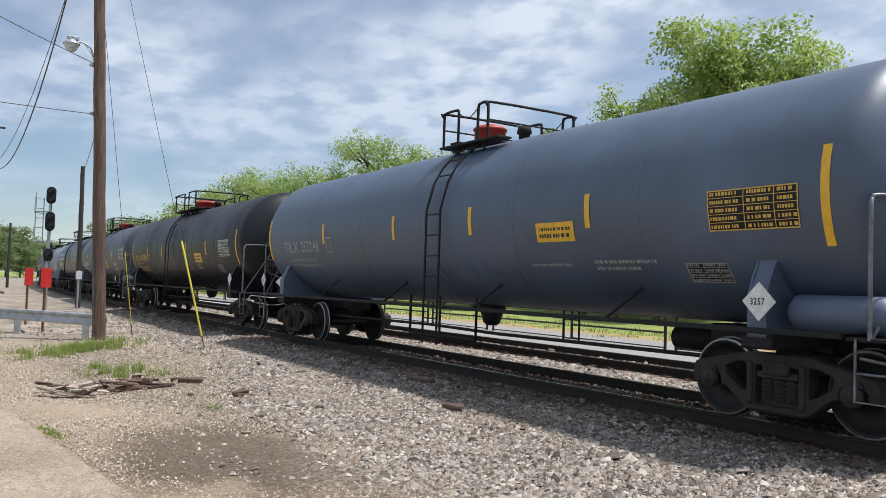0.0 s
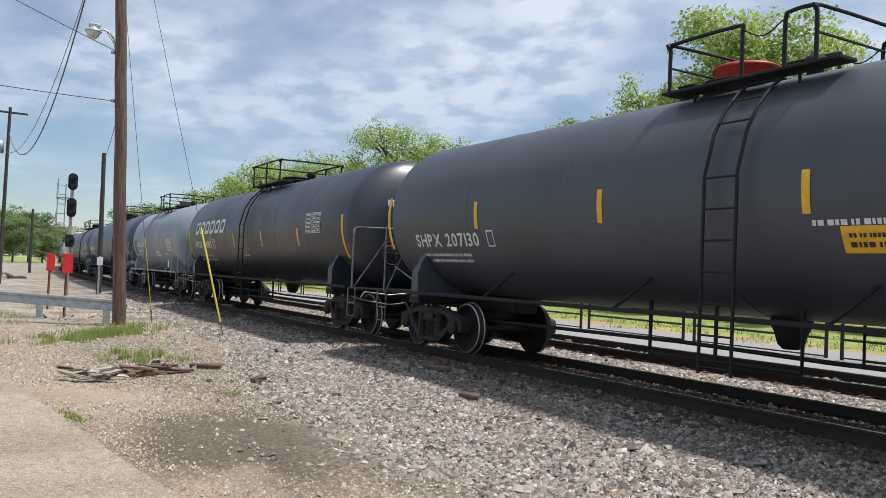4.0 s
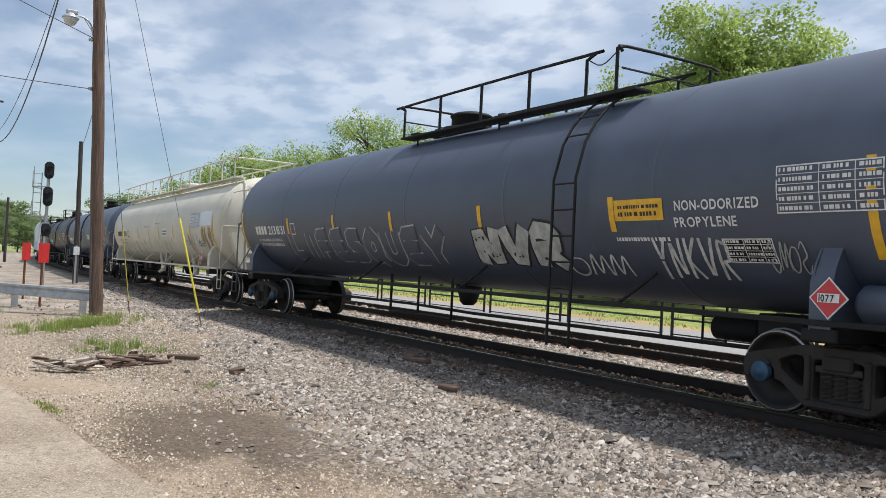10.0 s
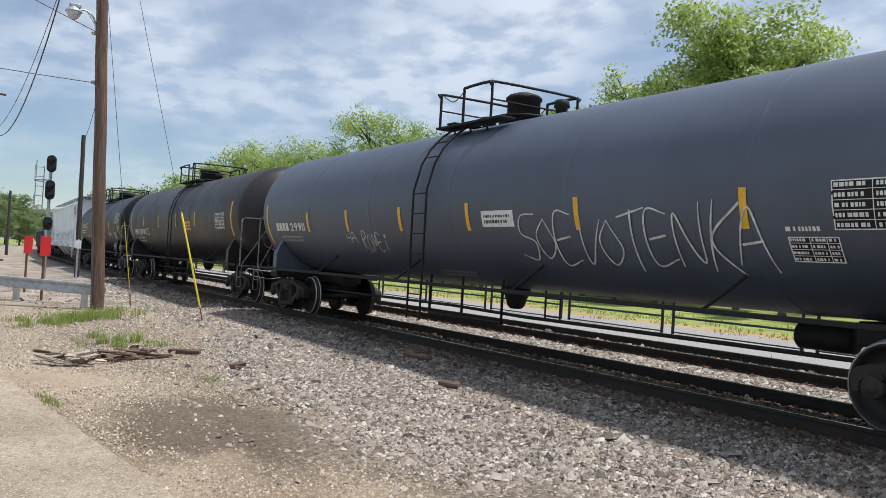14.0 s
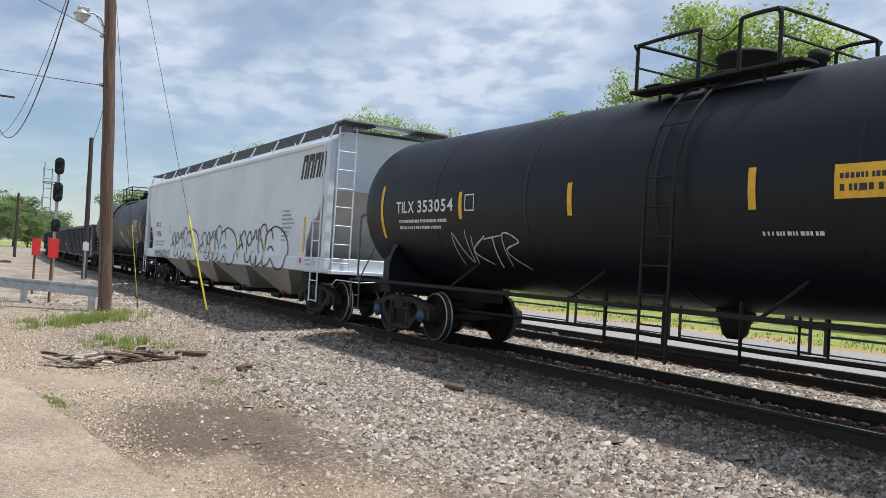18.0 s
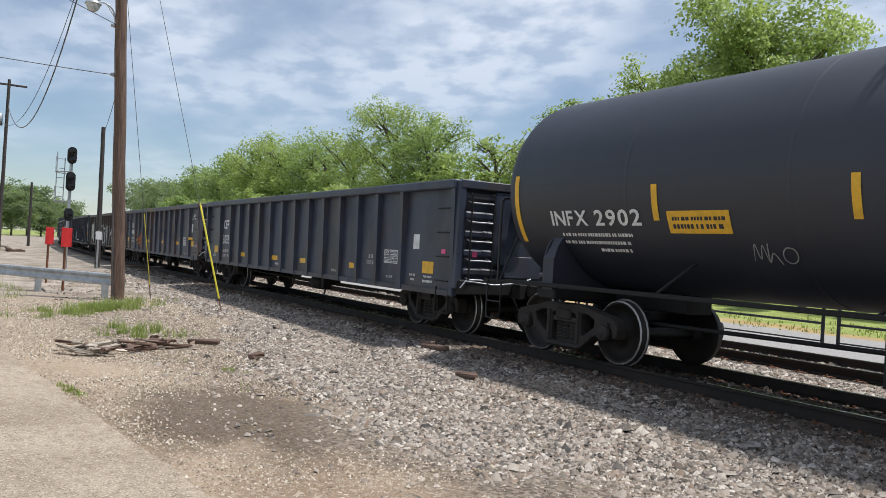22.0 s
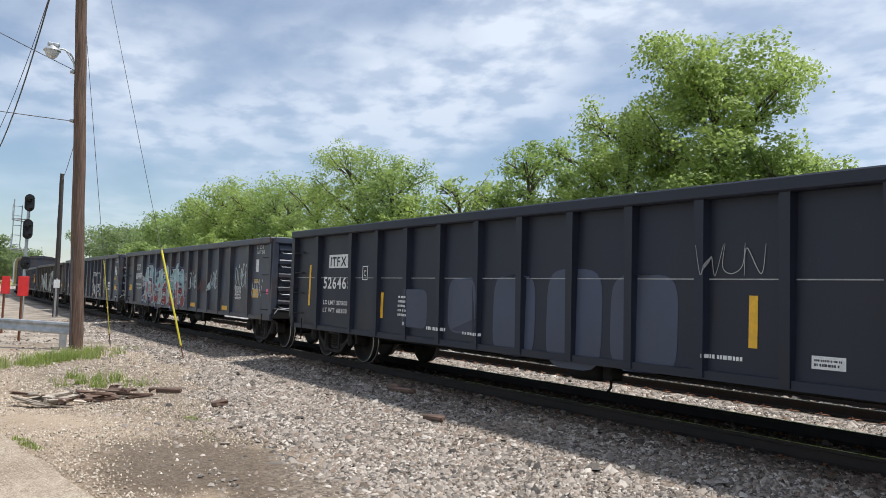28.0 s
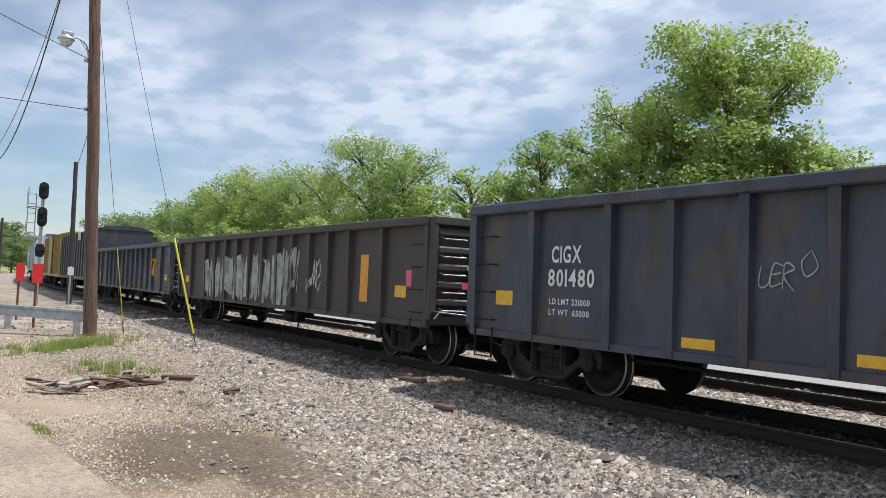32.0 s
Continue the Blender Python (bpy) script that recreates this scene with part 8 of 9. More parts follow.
add_gondola("brown-black gondola with pale green sprayed smears", "gon_brown", -356.94, -370.70, top=2.66, strips=low_strips(0.88, 1.3, (), (-7.5, 7.3)), marks=[("smear", -5.6, 0.7, 7.2, 1.45, "spray_mint", 101), ("tag", 1.0, 1.0, 1.2, 1.2, 3, 0.06, "spray_mint", 102), ("tag", 2.8, 1.2, 0.8, 0.7, 3, 0.04, "spray_white", 103), ("blank", 5.6, 1.05, 0.35, 0.95, "orange"), ("blank", 7.5, 1.4, 0.2, 0.3, "pink")])
add_gondola("black gondola with pale stencils", "gon_black", -374.95, -388.4, top=2.6, strips=low_strips(0.88, 1.3, (), (-7.5, 7.3)), marks=[("mark", 4, -6.0, 2.0, 0.25, "white"), ("tag", 4.6, 1.2, 1.2, 0.8, 3, 0.05, "orange", 104)])
couple(box_car("boxcar", "tall black boxcar with white block marks", "gon_black", -392.6, -406.4, dict(top=4.0, marks=[("mark", 4, 1.2, 3.25, 0.5, "white"), ("blank", 6.8, 1.6, 0.2, 0.3, "yellow")])), -392.6, -406.4)
couple(box_car("boxcar", "dull yellow boxcar with a sliding door", "yellow_car", -410.7, -422.7, dict(top=4.3, door=True)), -410.7, -422.7)
s0 = -427.0
for k in range(4):
    couple(covered_hopper("covered_hopper", "pale grey covered hopper far down the train", s0, s0 - 13.6, dict(paint="hopper_white" if k % 2 == 0 else "tank_light", far=True)), s0, s0 - 13.6)
    s0 -= 17.9
for k in range(6):
    add_tank("dark tank car far down the train", ("tank_dark", "tank_black", "tank_slate")[k % 3], s0, s0 - 13.4, far=True, strips=())
    s0 -= 17.6

# ======== pavement, poles, signals ========
def pavement_edge(x):
    return 1.69 + 0.103 * (x + 5.85)


def build_pavement():
    p = thing("pavement", "worn tan concrete slab with a ragged edge, extended unseen behind the viewer", "pavement", kind="structure")
    # slabs run on unseen behind the viewer, added to bounce light onto the cars
    cuts = [-21.1, -14.7, -8.4, -2.1, 4.2, 10.5, 16.8, 23.1, 29.4]
    rnd = random.Random(2)
    for a, b in zip(cuts, cuts[1:]):
        a2, b2 = a + 0.001, b - 0.001
        n = 24
        pts = []
        for k in range(n + 1):
            x = a2 + (b2 - a2) * k / n
            pts.append((x, pavement_edge(x) + 0.05 * noise.noise((x * 1.3, 0, 0)) + 0.02 * noise.noise((x * 6, 0, 5))))
        v, F = [], []
        for x, y in pts:
            v += [(x, -42.0, -0.56), (x, -42.0, -0.345), (x, y - 0.02, -0.345), (x, y, -0.365), (x, y + 0.015, -0.56)]
        for k in range(n):
            for j in range(4):
                F.append((k * 5 + j, k * 5 + j + 1, (k + 1) * 5 + j + 1, (k + 1) * 5 + j))
        F += [(0, 1, 2, 3, 4), tuple(n * 5 + j for j in (4, 3, 2, 1, 0))]
        part("slab", Mesh().add(v, F), M["concrete"], p)
    return p


build_pavement()


def wood_pole(name, label, base, top, r0, r1, mat="pole"):
    p = thing(name, label, "utility pole", pose(*base))
    d = Vector(top) - Vector(base)
    rnd = random.Random(int(base[0] * 10))
    pts, rs = [], []
    for k in range(15):
        t = k / 14
        pts.append(d * t + Vector((rnd.uniform(-0.012, 0.012), rnd.uniform(-0.012, 0.012), -0.3 if k == 0 else 0)))
        rs.append(r0 + (r1 - r0) * t + rnd.uniform(-0.004, 0.004))
    part("shaft", Mesh().tube(pts, rs, 16), M[mat], p)
    return p


def wire(name, label, a, b, sag, r, mat="wire", n=24):
    a, b = Vector(a), Vector(b)
    pts = [a.lerp(b, k / n) + Vector((0, 0, -sag * 4 * (k / n) * (1 - k / n))) for k in range(n + 1)]
    return thing(name, label, "cable", None, Mesh().tube(pts, r, 6), M[mat])


POLE = Vector((-24.33, 4.32, GROUND))
POLE_TOP = Vector((-24.42, 3.68, 13.4))


def on_pole(z):
    t = (z - POLE.z) / (POLE_TOP.z - POLE.z)
    return POLE.lerp(POLE_TOP, t)


main_pole = wood_pole("utility_pole", "tall brown wooden utility pole with a street light", POLE, POLE_TOP, 0.185, 0.135)
for z in (5.85, 7.2, 10.6):
    q = on_pole(z) - POLE
    part("insulator", Mesh().lathe([(0, 0.0), (0.0, 0.05), (-0.05, 0.06), (-0.06, 0.04), (-0.10, 0.05), (-0.12, 0)], "y", (q.x, q.y - 0.15, q.z), 12).tube([(q.x, q.y, q.z), (q.x, q.y - 0.18, q.z)], 0.015, 6), M["galv"], main_pole)
part("ground_wire_cover", Mesh().tube([on_pole(-0.3) - POLE + Vector((0.10, -0.16, 0)), on_pole(2.4) - POLE + Vector((0.10, -0.155, 0))], 0.02, 6), M["wire"], main_pole)


def street_lamp():
    q = on_pole(7.35)
    s = thing("street_lamp", "grey street light on a curved arm", "street light", pose(*q))
    part("arm", Mesh().tube(smooth_line([(0, -0.14, -0.10), (0, -0.22, 0.25), (0, -0.42, 0.42), (0, -0.60, 0.40)], 5), 0.024, 8).tube([(0, -0.12, 0.0), (0, -0.40, 0.40)], 0.012, 5), M["galv"], s)
    part("head", Mesh().lathe([(0.14, 0.0), (0.14, 0.07), (0.10, 0.11), (0.04, 0.19), (0.0, 0.22), (-0.02, 0.22), (-0.02, 0)], "z", (0, -0.74, 0.34), 20).box((-0.08, -0.86, 0.44), (0.08, -0.56, 0.56), 0.03), M["galv"], s)
    part("refractor", Mesh().lathe([(0.0, 0.19), (-0.06, 0.18), (-0.14, 0.14), (-0.20, 0.07), (-0.215, 0.0)], "z", (0, -0.74, 0.325), 20), M["lamp_glass"], s, "ribbed glass refractor bowl")
    return s


street_lamp()
G1, G2 = Vector((-20.56, 6.14, GROUND)), Vector((-25.37, 5.42, GROUND))
for g, z, k in ((G1, 13.1, 2.9), (G2, 9.9, 2.55)):
    top = on_pole(z)
    wire("guy_wire", "thin steel guy wire from the pole to the ground", g + Vector((0, 0, -0.05)), top, 0.0, 0.008, n=2)
    d = (top - g).normalized()
    s = thing("guy_guard", "bright yellow plastic guard round a guy wire", "guy guard", None, Mesh().tube([g + d * 0.35, g + d * 0.37, g + d * (k - 0.05), g + d * k], [0.018, 0.024, 0.024, 0.018] if k > 2.7 else [0.010, 0.014, 0.014, 0.010], 10), M["guard_yellow"])
    thing("ground_anchor", "rusty anchor rod of a guy wire", "anchor", None, Mesh().tube([g - d * 0.1, g + d * 0.38], 0.012, 6).lathe([(-0.02, 0.03), (0.02, 0.03)], "z", tuple(g + d * 0.38), 8), M["rust"])

post = wood_pole("wooden_post", "weathered dark wooden post beside the track", (-45.66, 6.99, GROUND), (-45.68, 6.89, 6.95), 0.135, 0.10, "pole_dark")
wire("cable", "thin cable between pole and post", on_pole(5.8), (-45.68, 6.89, 6.6), 0.2, 0.010)
far_pole = wood_pole("utility_pole", "distant wooden utility pole with a crossarm and transformer", (-60, 3.2, GROUND), (-60, 3.25, 11.0), 0.13, 0.09, "pole_dark")
part("crossarm", Mesh().box((-0.06, -1.1, 11.0), (0.06, 1.1, 11.12), 0.01), M["pole_dark"], far_pole)
part("transformer", Mesh().lathe([(0, 0), (0, 0.24), (0.75, 0.24), (0.8, 0.1), (0.8, 0)], "z", (0, -0.42, 8.4), 16), M["galv"], far_pole)
wood_pole("utility_pole", "distant dark pole near the bend", (-105, 8.6, GROUND), (-105, 8.6, 6.9), 0.16, 0.13, "pole_dark")
wire("cable", "thick sagging cable between two poles", on_pole(12.9), (-60, 3.25, 9.4), 4.3, 0.024)
wire("cable", "thin sagging cable between two poles", on_pole(12.4), (-60, 2.6, 8.9), 3.6, 0.012)
wire("cable", "cable running off from the pole", on_pole(5.85), (-19.6, -9.5, 5.75), 0.25, 0.012)
wire("cable", "cable running off from the lamp", on_pole(7.2), (-18.6, -9.0, 10.9), 0.25, 0.012)


def signal():
    s = thing("railway_signal", "black railway signal mast with three heads and a ladder", "railway signal", pose(-38.1, 4.57, GROUND))
    z = -GROUND
    part("mast", Mesh().tube([(0, 0, -0.2), (0, 0, 5.35)], 0.065, 12), M["galv"], s)
    part("mast_base", Mesh().box((-0.35, -0.35, -0.1), (0.35, 0.35, 0.25), 0.04), M["concrete"], s)
    for h, tall in ((4.72, 0.36), (3.62, 0.41), (2.22, 0.26)):
        n, o = 28, []
        for k in range(n):
            t = 2 * math.pi * k / n
            o.append((0.19 * math.cos(t), h + z - 0.05 + (tall - 0.19) * (1 if math.sin(t) > 0 else -1) + 0.19 * math.sin(t)))
        hd = part("signal_head", Mesh().prism(o, 0.10, 0.13, "x"), M["signal_black"], s)
        part("lamp_case", Mesh().box((-0.16, -0.14, h + z - 0.32), (0.10, 0.14, h + z + 0.22), 0.03), M["signal_black"], hd)
        for dz in ((0.17, -0.2) if tall > 0.3 else (0.0,)):
            part("hood", Mesh().tube([(0.12, 0, h + z - 0.05 + dz), (0.36, 0, h + z - 0.07 + dz)], 0.11, 14), M["signal_black"], hd)
            part("lens", Mesh().lathe([(0.131, 0.0), (0.135, 0.09), (0.13, 0.1)], "x", (0.24, 0, h + z - 0.05 + dz), 14), M["lens"], hd)
    lad = Mesh()
    for y in (-0.54, -0.24):
        lad.tube([(-0.05, y, 3.12), (-0.05, y, 5.18 if y < -0.4 else 4.95)], 0.022, 5)
    for k in range(5):
        lad.tube([(-0.05, -0.54, 3.3 + 0.40 * k), (-0.05, -0.24, 3.3 + 0.40 * k)], 0.016, 5)
    part("ladder", lad, M["galv"], s)
    for h in (3.12, 4.36):
        part("platform", Mesh().box((-0.28, -0.58, h), (0.10, -0.04, h + 0.03), 0.006).tube([(-0.26, -0.56, h), (-0.26, -0.56, h + 0.62), (0.08, -0.56, h + 0.62), (0.08, -0.56, h)], 0.014, 5), M["galv"], s)
        part("ladder_bracket", Mesh().tube([(-0.05, -0.6, h - 0.03), (0, 0, h - 0.10)], 0.02, 5), M["galv"], s)
    return s


signal()


def red_sign(x, y, turn=8):
    s = thing("track_sign", "plain red rectangular sign on a thin steel post", "sign", pose(x, y, GROUND, 0, 0, turn), group="red signs by the track")
    part("post", Mesh().box((-0.03, -0.03, -0.3), (0.03, 0.03, 1.75), 0.006), M["rust"], s)
    part("sign_plate", Mesh().box((0.03, -0.21, 1.36), (0.045, 0.21, 1.96), 0.005), M["sign_red"], s)
    return s


red_sign(-31.83, 3.24, 45)
red_sign(-27.93, 3.32, 38)
sp = thing("marker_post", "thin pale post with a small plate", "sign", pose(-44.2, 6.75, GROUND))
part("post", Mesh().box((-0.04, -0.04, -0.2), (0.04, 0.04, 2.0), 0.006), M["galv"], sp)
part("plate", Mesh().box((0.04, -0.14, 1.55), (0.055, 0.14, 1.95), 0.004), M["white"], sp)


def guardrail():
    g = thing("guardrail", "galvanised steel guardrail with a corrugated beam", "guardrail", pose(0, 0, 0))
    a, b = Vector((-24.55, 4.62, 0)), Vector((-36.5, -2.5, 0))
    d = (b - a).normalized()
    side = Vector((-d.y, d.x, 0))
    side = side if side.x > 0 else -side
    prof = [(0.0, 0.31), (0.055, 0.29), (0.06, 0.24), (0.01, 0.18), (0.005, 0.14), (0.01, 0.10), (0.06, 0.04), (0.055, -0.01), (0.0, -0.03)]
    v, n = [], len(prof)
    for p in (a, b):
        for o, z in prof:
            v.append(p + side * (o + 0.10) + Vector((0, 0, z)))
        for o, z in prof[::-1]:
            v.append(p + side * (o + 0.094) + Vector((0, 0, z)))
    F = [(i, (i + 1) % (2 * n), (i + 1) % (2 * n) + 2 * n, i + 2 * n) for i in range(2 * n)]
    part("beam", Mesh().add(v, F), M["galv"], g)
    k = 0.95
    while k < 13:
        p = a + d * k
        part("post", Mesh().box((p.x - 0.07, p.y - 0.09, GROUND - 0.2), (p.x + 0.07, p.y + 0.09, 0.27), 0.01), M["galv"], g)
        k += 2.95
    return g


guardrail()


# ======== pipe fence behind the second track ========
def fence():
    f = thing("pipe_fence", "black steel pipe fence along the stone road", "fence", pose(0, 0, 0))
    x = -3.0
    u = 9.55
    posts = []
    while x > -100:
        posts.append(x)
        x -= 4.62
    shape = data("post", Mesh().tube([(0, 0, -0.3), (0, 0, 1.16)], 0.045, 8), M["fence_black"])
    for x in posts:
        for o in (-0.21, 0.21):
            part("post", shape, None, f, m=pose(x + o, yc(x + o) + u, -0.20))
    for a, b in zip(posts, posts[1:]):
        for z, r in ((0.02, 0.02), (0.46, 0.032), (0.94, 0.032)):
            part("rail", Mesh().tube([(a - 0.21, yc(a) + u, z - 0.18), (b + 0.21, yc(b) + u, z - 0.18)], r, 7), M["fence_black"], f)
    return f


fence()


# ======== loose things on the ground ========
def scrap_pile():
    rnd = random.Random(12)
    g = "heap of broken ties"
    for k in range(38):
        t = rnd.random()
        pale = rnd.random() < (0.75 if t < 0.45 else 0.15)
        L, w, h = rnd.uniform(0.14, 0.62), rnd.uniform(0.05, 0.16), rnd.uniform(0.025, 0.075)
        mb = Mesh().box((-L / 2, -w / 2, -h / 2), (L / 2, w / 2, h / 2), 0.010)
        mb.v = [(x * rnd.uniform(0.8, 1.12), y * rnd.uniform(0.5, 1.15) + 0.08 * x, z * rnd.uniform(0.5, 1.2)) for x, y, z in mb.v]
        cx, cy = -13.45 - 0.7 * t + rnd.uniform(-0.42, 0.42), 1.85 + 1.5 * t + rnd.uniform(-0.16, 0.16)
        lay = k // 14
        thing("wood_scrap", "pale split piece of an old tie" if pale else "rotten reddish-brown piece of a tie", "wood scrap",
              pose(cx, cy, GROUND + 0.03 + 0.05 * lay, rnd.uniform(-14, 14), rnd.uniform(-10, 10), rnd.uniform(0, 180) if lay else rnd.uniform(30, 110)), mb, M["scrap_pale" if pale else "scrap"], group=g)
    for x, y, L, a in ((-14.43, 4.02, 0.62, 40), (-12.6, 4.35, 0.3, 120), (-9.6, 6.35, 0.35, 15), (-11.9, 7.2, 0.7, 5), (-12.4, 7.35, 0.5, -8)):
        mb = Mesh().box((-L / 2, -0.06, -0.04), (L / 2, 0.06, 0.05), 0.02)
        mb.v = [(p[0], p[1] * rnd.uniform(0.6, 1.1), p[2] * rnd.uniform(0.7, 1.1)) for p in mb.v]
        thing("wood_scrap", "dark splinter of a tie lying on the gravel", "wood scrap", pose(x, y, section(y - yc(x)) + 0.05, 4, -3, a), mb, M["scrap"])
    for k in range(9):
        mb = Mesh().box((-1.1, -0.12, -0.09), (1.1, 0.12, 0.09), 0.015)
        thing("old_tie", "old wooden tie dumped on a pile far off", "old tie", pose(-78 + rnd.uniform(-3, 3), 4.2 + rnd.uniform(-1, 1), GROUND + 0.1 + 0.16 * (k // 4), 0, rnd.uniform(-3, 3), rnd.uniform(0, 180)), mb, M["scrap_pale" if k % 3 == 0 else "scrap"], group="pile of old ties")


scrap_pile()


def blades(name, label, spots, h0, h1, w, seed, mat):
    """Tufts of narrow bent blades; spots: x, y, z, how many, spread."""
    rs = np.random.RandomState(seed)
    V, F, o = [], [], 0
    for x, y, z, n, r in spots:
        a = rs.uniform(0, 2 * np.pi, n)
        d = r * np.sqrt(rs.rand(n))
        bx, by = x + d * np.cos(a), y + d * np.sin(a)
        h = rs.uniform(h0, h1, n) * rs.uniform(0.4, 1.3) * (1.25 - 0.75 * d / max(r, 1e-6))
        t = rs.uniform(0, 2 * np.pi, n)
        lean = rs.uniform(0.1, 0.75, n) * h
        lx, ly = lean * np.cos(t), lean * np.sin(t)
        px, py = -np.sin(t) * w, np.cos(t) * w
        zz = np.full(n, z)
        P = np.stack([np.stack([bx - px, by - py, zz], 1), np.stack([bx + px, by + py, zz], 1),
                      np.stack([bx + lx * 0.35 + px * 0.8, by + ly * 0.35 + py * 0.8, zz + h * 0.62], 1), np.stack([bx + lx * 0.35 - px * 0.8, by + ly * 0.35 - py * 0.8, zz + h * 0.62], 1),
                      np.stack([bx + lx, by + ly, zz + h], 1)], 1)
        V.append(P.reshape(-1, 3))
        b = np.arange(n)[:, None] * 5 + o
        F += [tuple(q) for q in (b + np.array([[0, 1, 2, 3]])).tolist()] + [tuple(q) for q in (b + np.array([[3, 2, 4]])).tolist()]
        o += 5 * n
    me = bpy.data.meshes.new(name)
    me.from_pydata(np.concatenate(V).tolist(), [], F)
    me.materials.append(M[mat])
    return tagged(new(name, me), label, "grass", kind="stuff")


def grass():
    rnd = random.Random(9)
    near = []
    for k in range(95):                         # the large patch before the pole, thick in its middle
        t = min(1.0, max(0.12, rnd.gauss(0.62, 0.22)))
        near.append((-18.6 - 4.5 * t + rnd.gauss(0, 0.35), 1.5 + 3.0 * t + rnd.gauss(0, 0.42), GROUND, rnd.randrange(14, 60), rnd.uniform(0.10, 0.26)))
    for k in range(26):
        near.append((-16.2 + rnd.gauss(0, 0.5), 3.4 + rnd.gauss(0, 0.42), GROUND, rnd.randrange(10, 40), rnd.uniform(0.08, 0.18)))
    for k in range(12):                         # round the foot of the pole
        near.append((-23.9 + rnd.gauss(0, 0.3), 4.7 + rnd.gauss(0, 0.5), GROUND, rnd.randrange(10, 30), 0.14))
    for k in range(26):
        near.append((rnd.uniform(-30, -24.5), rnd.uniform(-1.0, 2.6), GROUND, 30, 0.4))
    blades("grass", "tufts of fresh green grass by the pole", near, 0.08, 0.30, 0.0055, 1, "grass")
    small = [(-11.4 + rnd.uniform(-.16, .16), 3.6 + rnd.uniform(-.12, .12), GROUND, 26, 0.1) for _ in range(5)]
    small += [(-10.6 + 0.75 * k / 9 + rnd.uniform(-.08, .08), 1.30 + 0.14 * k / 9, GROUND, 30, 0.09) for k in range(10)]
    small += [(rnd.uniform(-17, -9), rnd.uniform(1.4, 4.2), GROUND, 5, 0.1) for _ in range(22)]
    blades("weeds", "small weeds in the dirt along the pavement", small, 0.02, 0.09, 0.004, 2, "grass")
    far = []
    for k in range(420):
        x = -4 - 90 * rnd.random() ** 1.3
        u = rnd.uniform(11.3, 15)
        far.append((x, yc(x) + u, section(u), 14, 0.5))
    blades("grass", "tall dry and green grass behind the fence", [p for i, p in enumerate(far) if i % 3], 0.05, 0.20, 0.02, 3, "grass")
    blades("grass", "tan dry grass along the fence", [(x, y - 1.0 if i % 2 else y, z, n, r) for i, (x, y, z, n, r) in enumerate(far) if i % 3 == 0], 0.04, 0.14, 0.018, 4, "grass_dry")
    blades("weeds", "weeds between the tracks and the road", [(-3 - 60 * rnd.random(), 0, 0, 0, 0)] and [(x, yc(x) + u, section(u), 6, 0.25) for x, u in [(-4 - 70 * rnd.random(), rnd.uniform(5.8, 6.4)) for _ in range(60)]], 0.04, 0.16, 0.008, 5, "grass_dry")


grass()


# ======== trees ========
def leaves_mesh(name, P, size, seed, mat, out=None):
    """Small folded leaves at the points P; out: the way each one faces, roughly."""
    rs = np.random.RandomState(seed)
    n = len(P)
    a = rs.uniform(0, 2 * np.pi, n)
    tilt = rs.uniform(-0.9, 0.9, n)
    s = size * rs.uniform(0.6, 1.35, n)
    d = np.stack([np.cos(a) * np.cos(tilt), np.sin(a) * np.cos(tilt), np.sin(tilt)], 1)
    up = np.stack([rs.normal(0, 0.6, n), rs.normal(0, 0.6, n), np.ones(n)], 1)
    if out is not None:
        up = up * np.array([0.9, 0.9, 0.65]) + 0.75 * out
    w = np.cross(d, up)
    w /= np.linalg.norm(w, axis=1)[:, None] + 1e-9
    nrm = np.cross(w, d)
    q = [P - d * s[:, None] * 0.5, P + w * s[:, None] * 0.33 + nrm * s[:, None] * 0.12, P + d * s[:, None] * 0.55, P - w * s[:, None] * 0.33 + nrm * s[:, None] * 0.12]
    V = np.stack(q, 1).reshape(-1, 3).astype(np.float32)
    b = (np.arange(n) * 4)[:, None]
    F = np.concatenate([b + np.array([[0, 1, 2]]), b + np.array([[0, 2, 3]])], 1).reshape(-1, 3)
    me = bpy.data.meshes.new(name)
    me.vertices.add(len(V)), me.loops.add(len(F) * 3), me.polygons.add(len(F))
    me.vertices.foreach_set("co", V.ravel())
    me.loops.foreach_set("vertex_index", F.ravel().astype(np.int32))
    me.polygons.foreach_set("loop_start", np.arange(0, len(F) * 3, 3, dtype=np.int32))
    me.materials.append(M[mat])
    me.update()
    return me


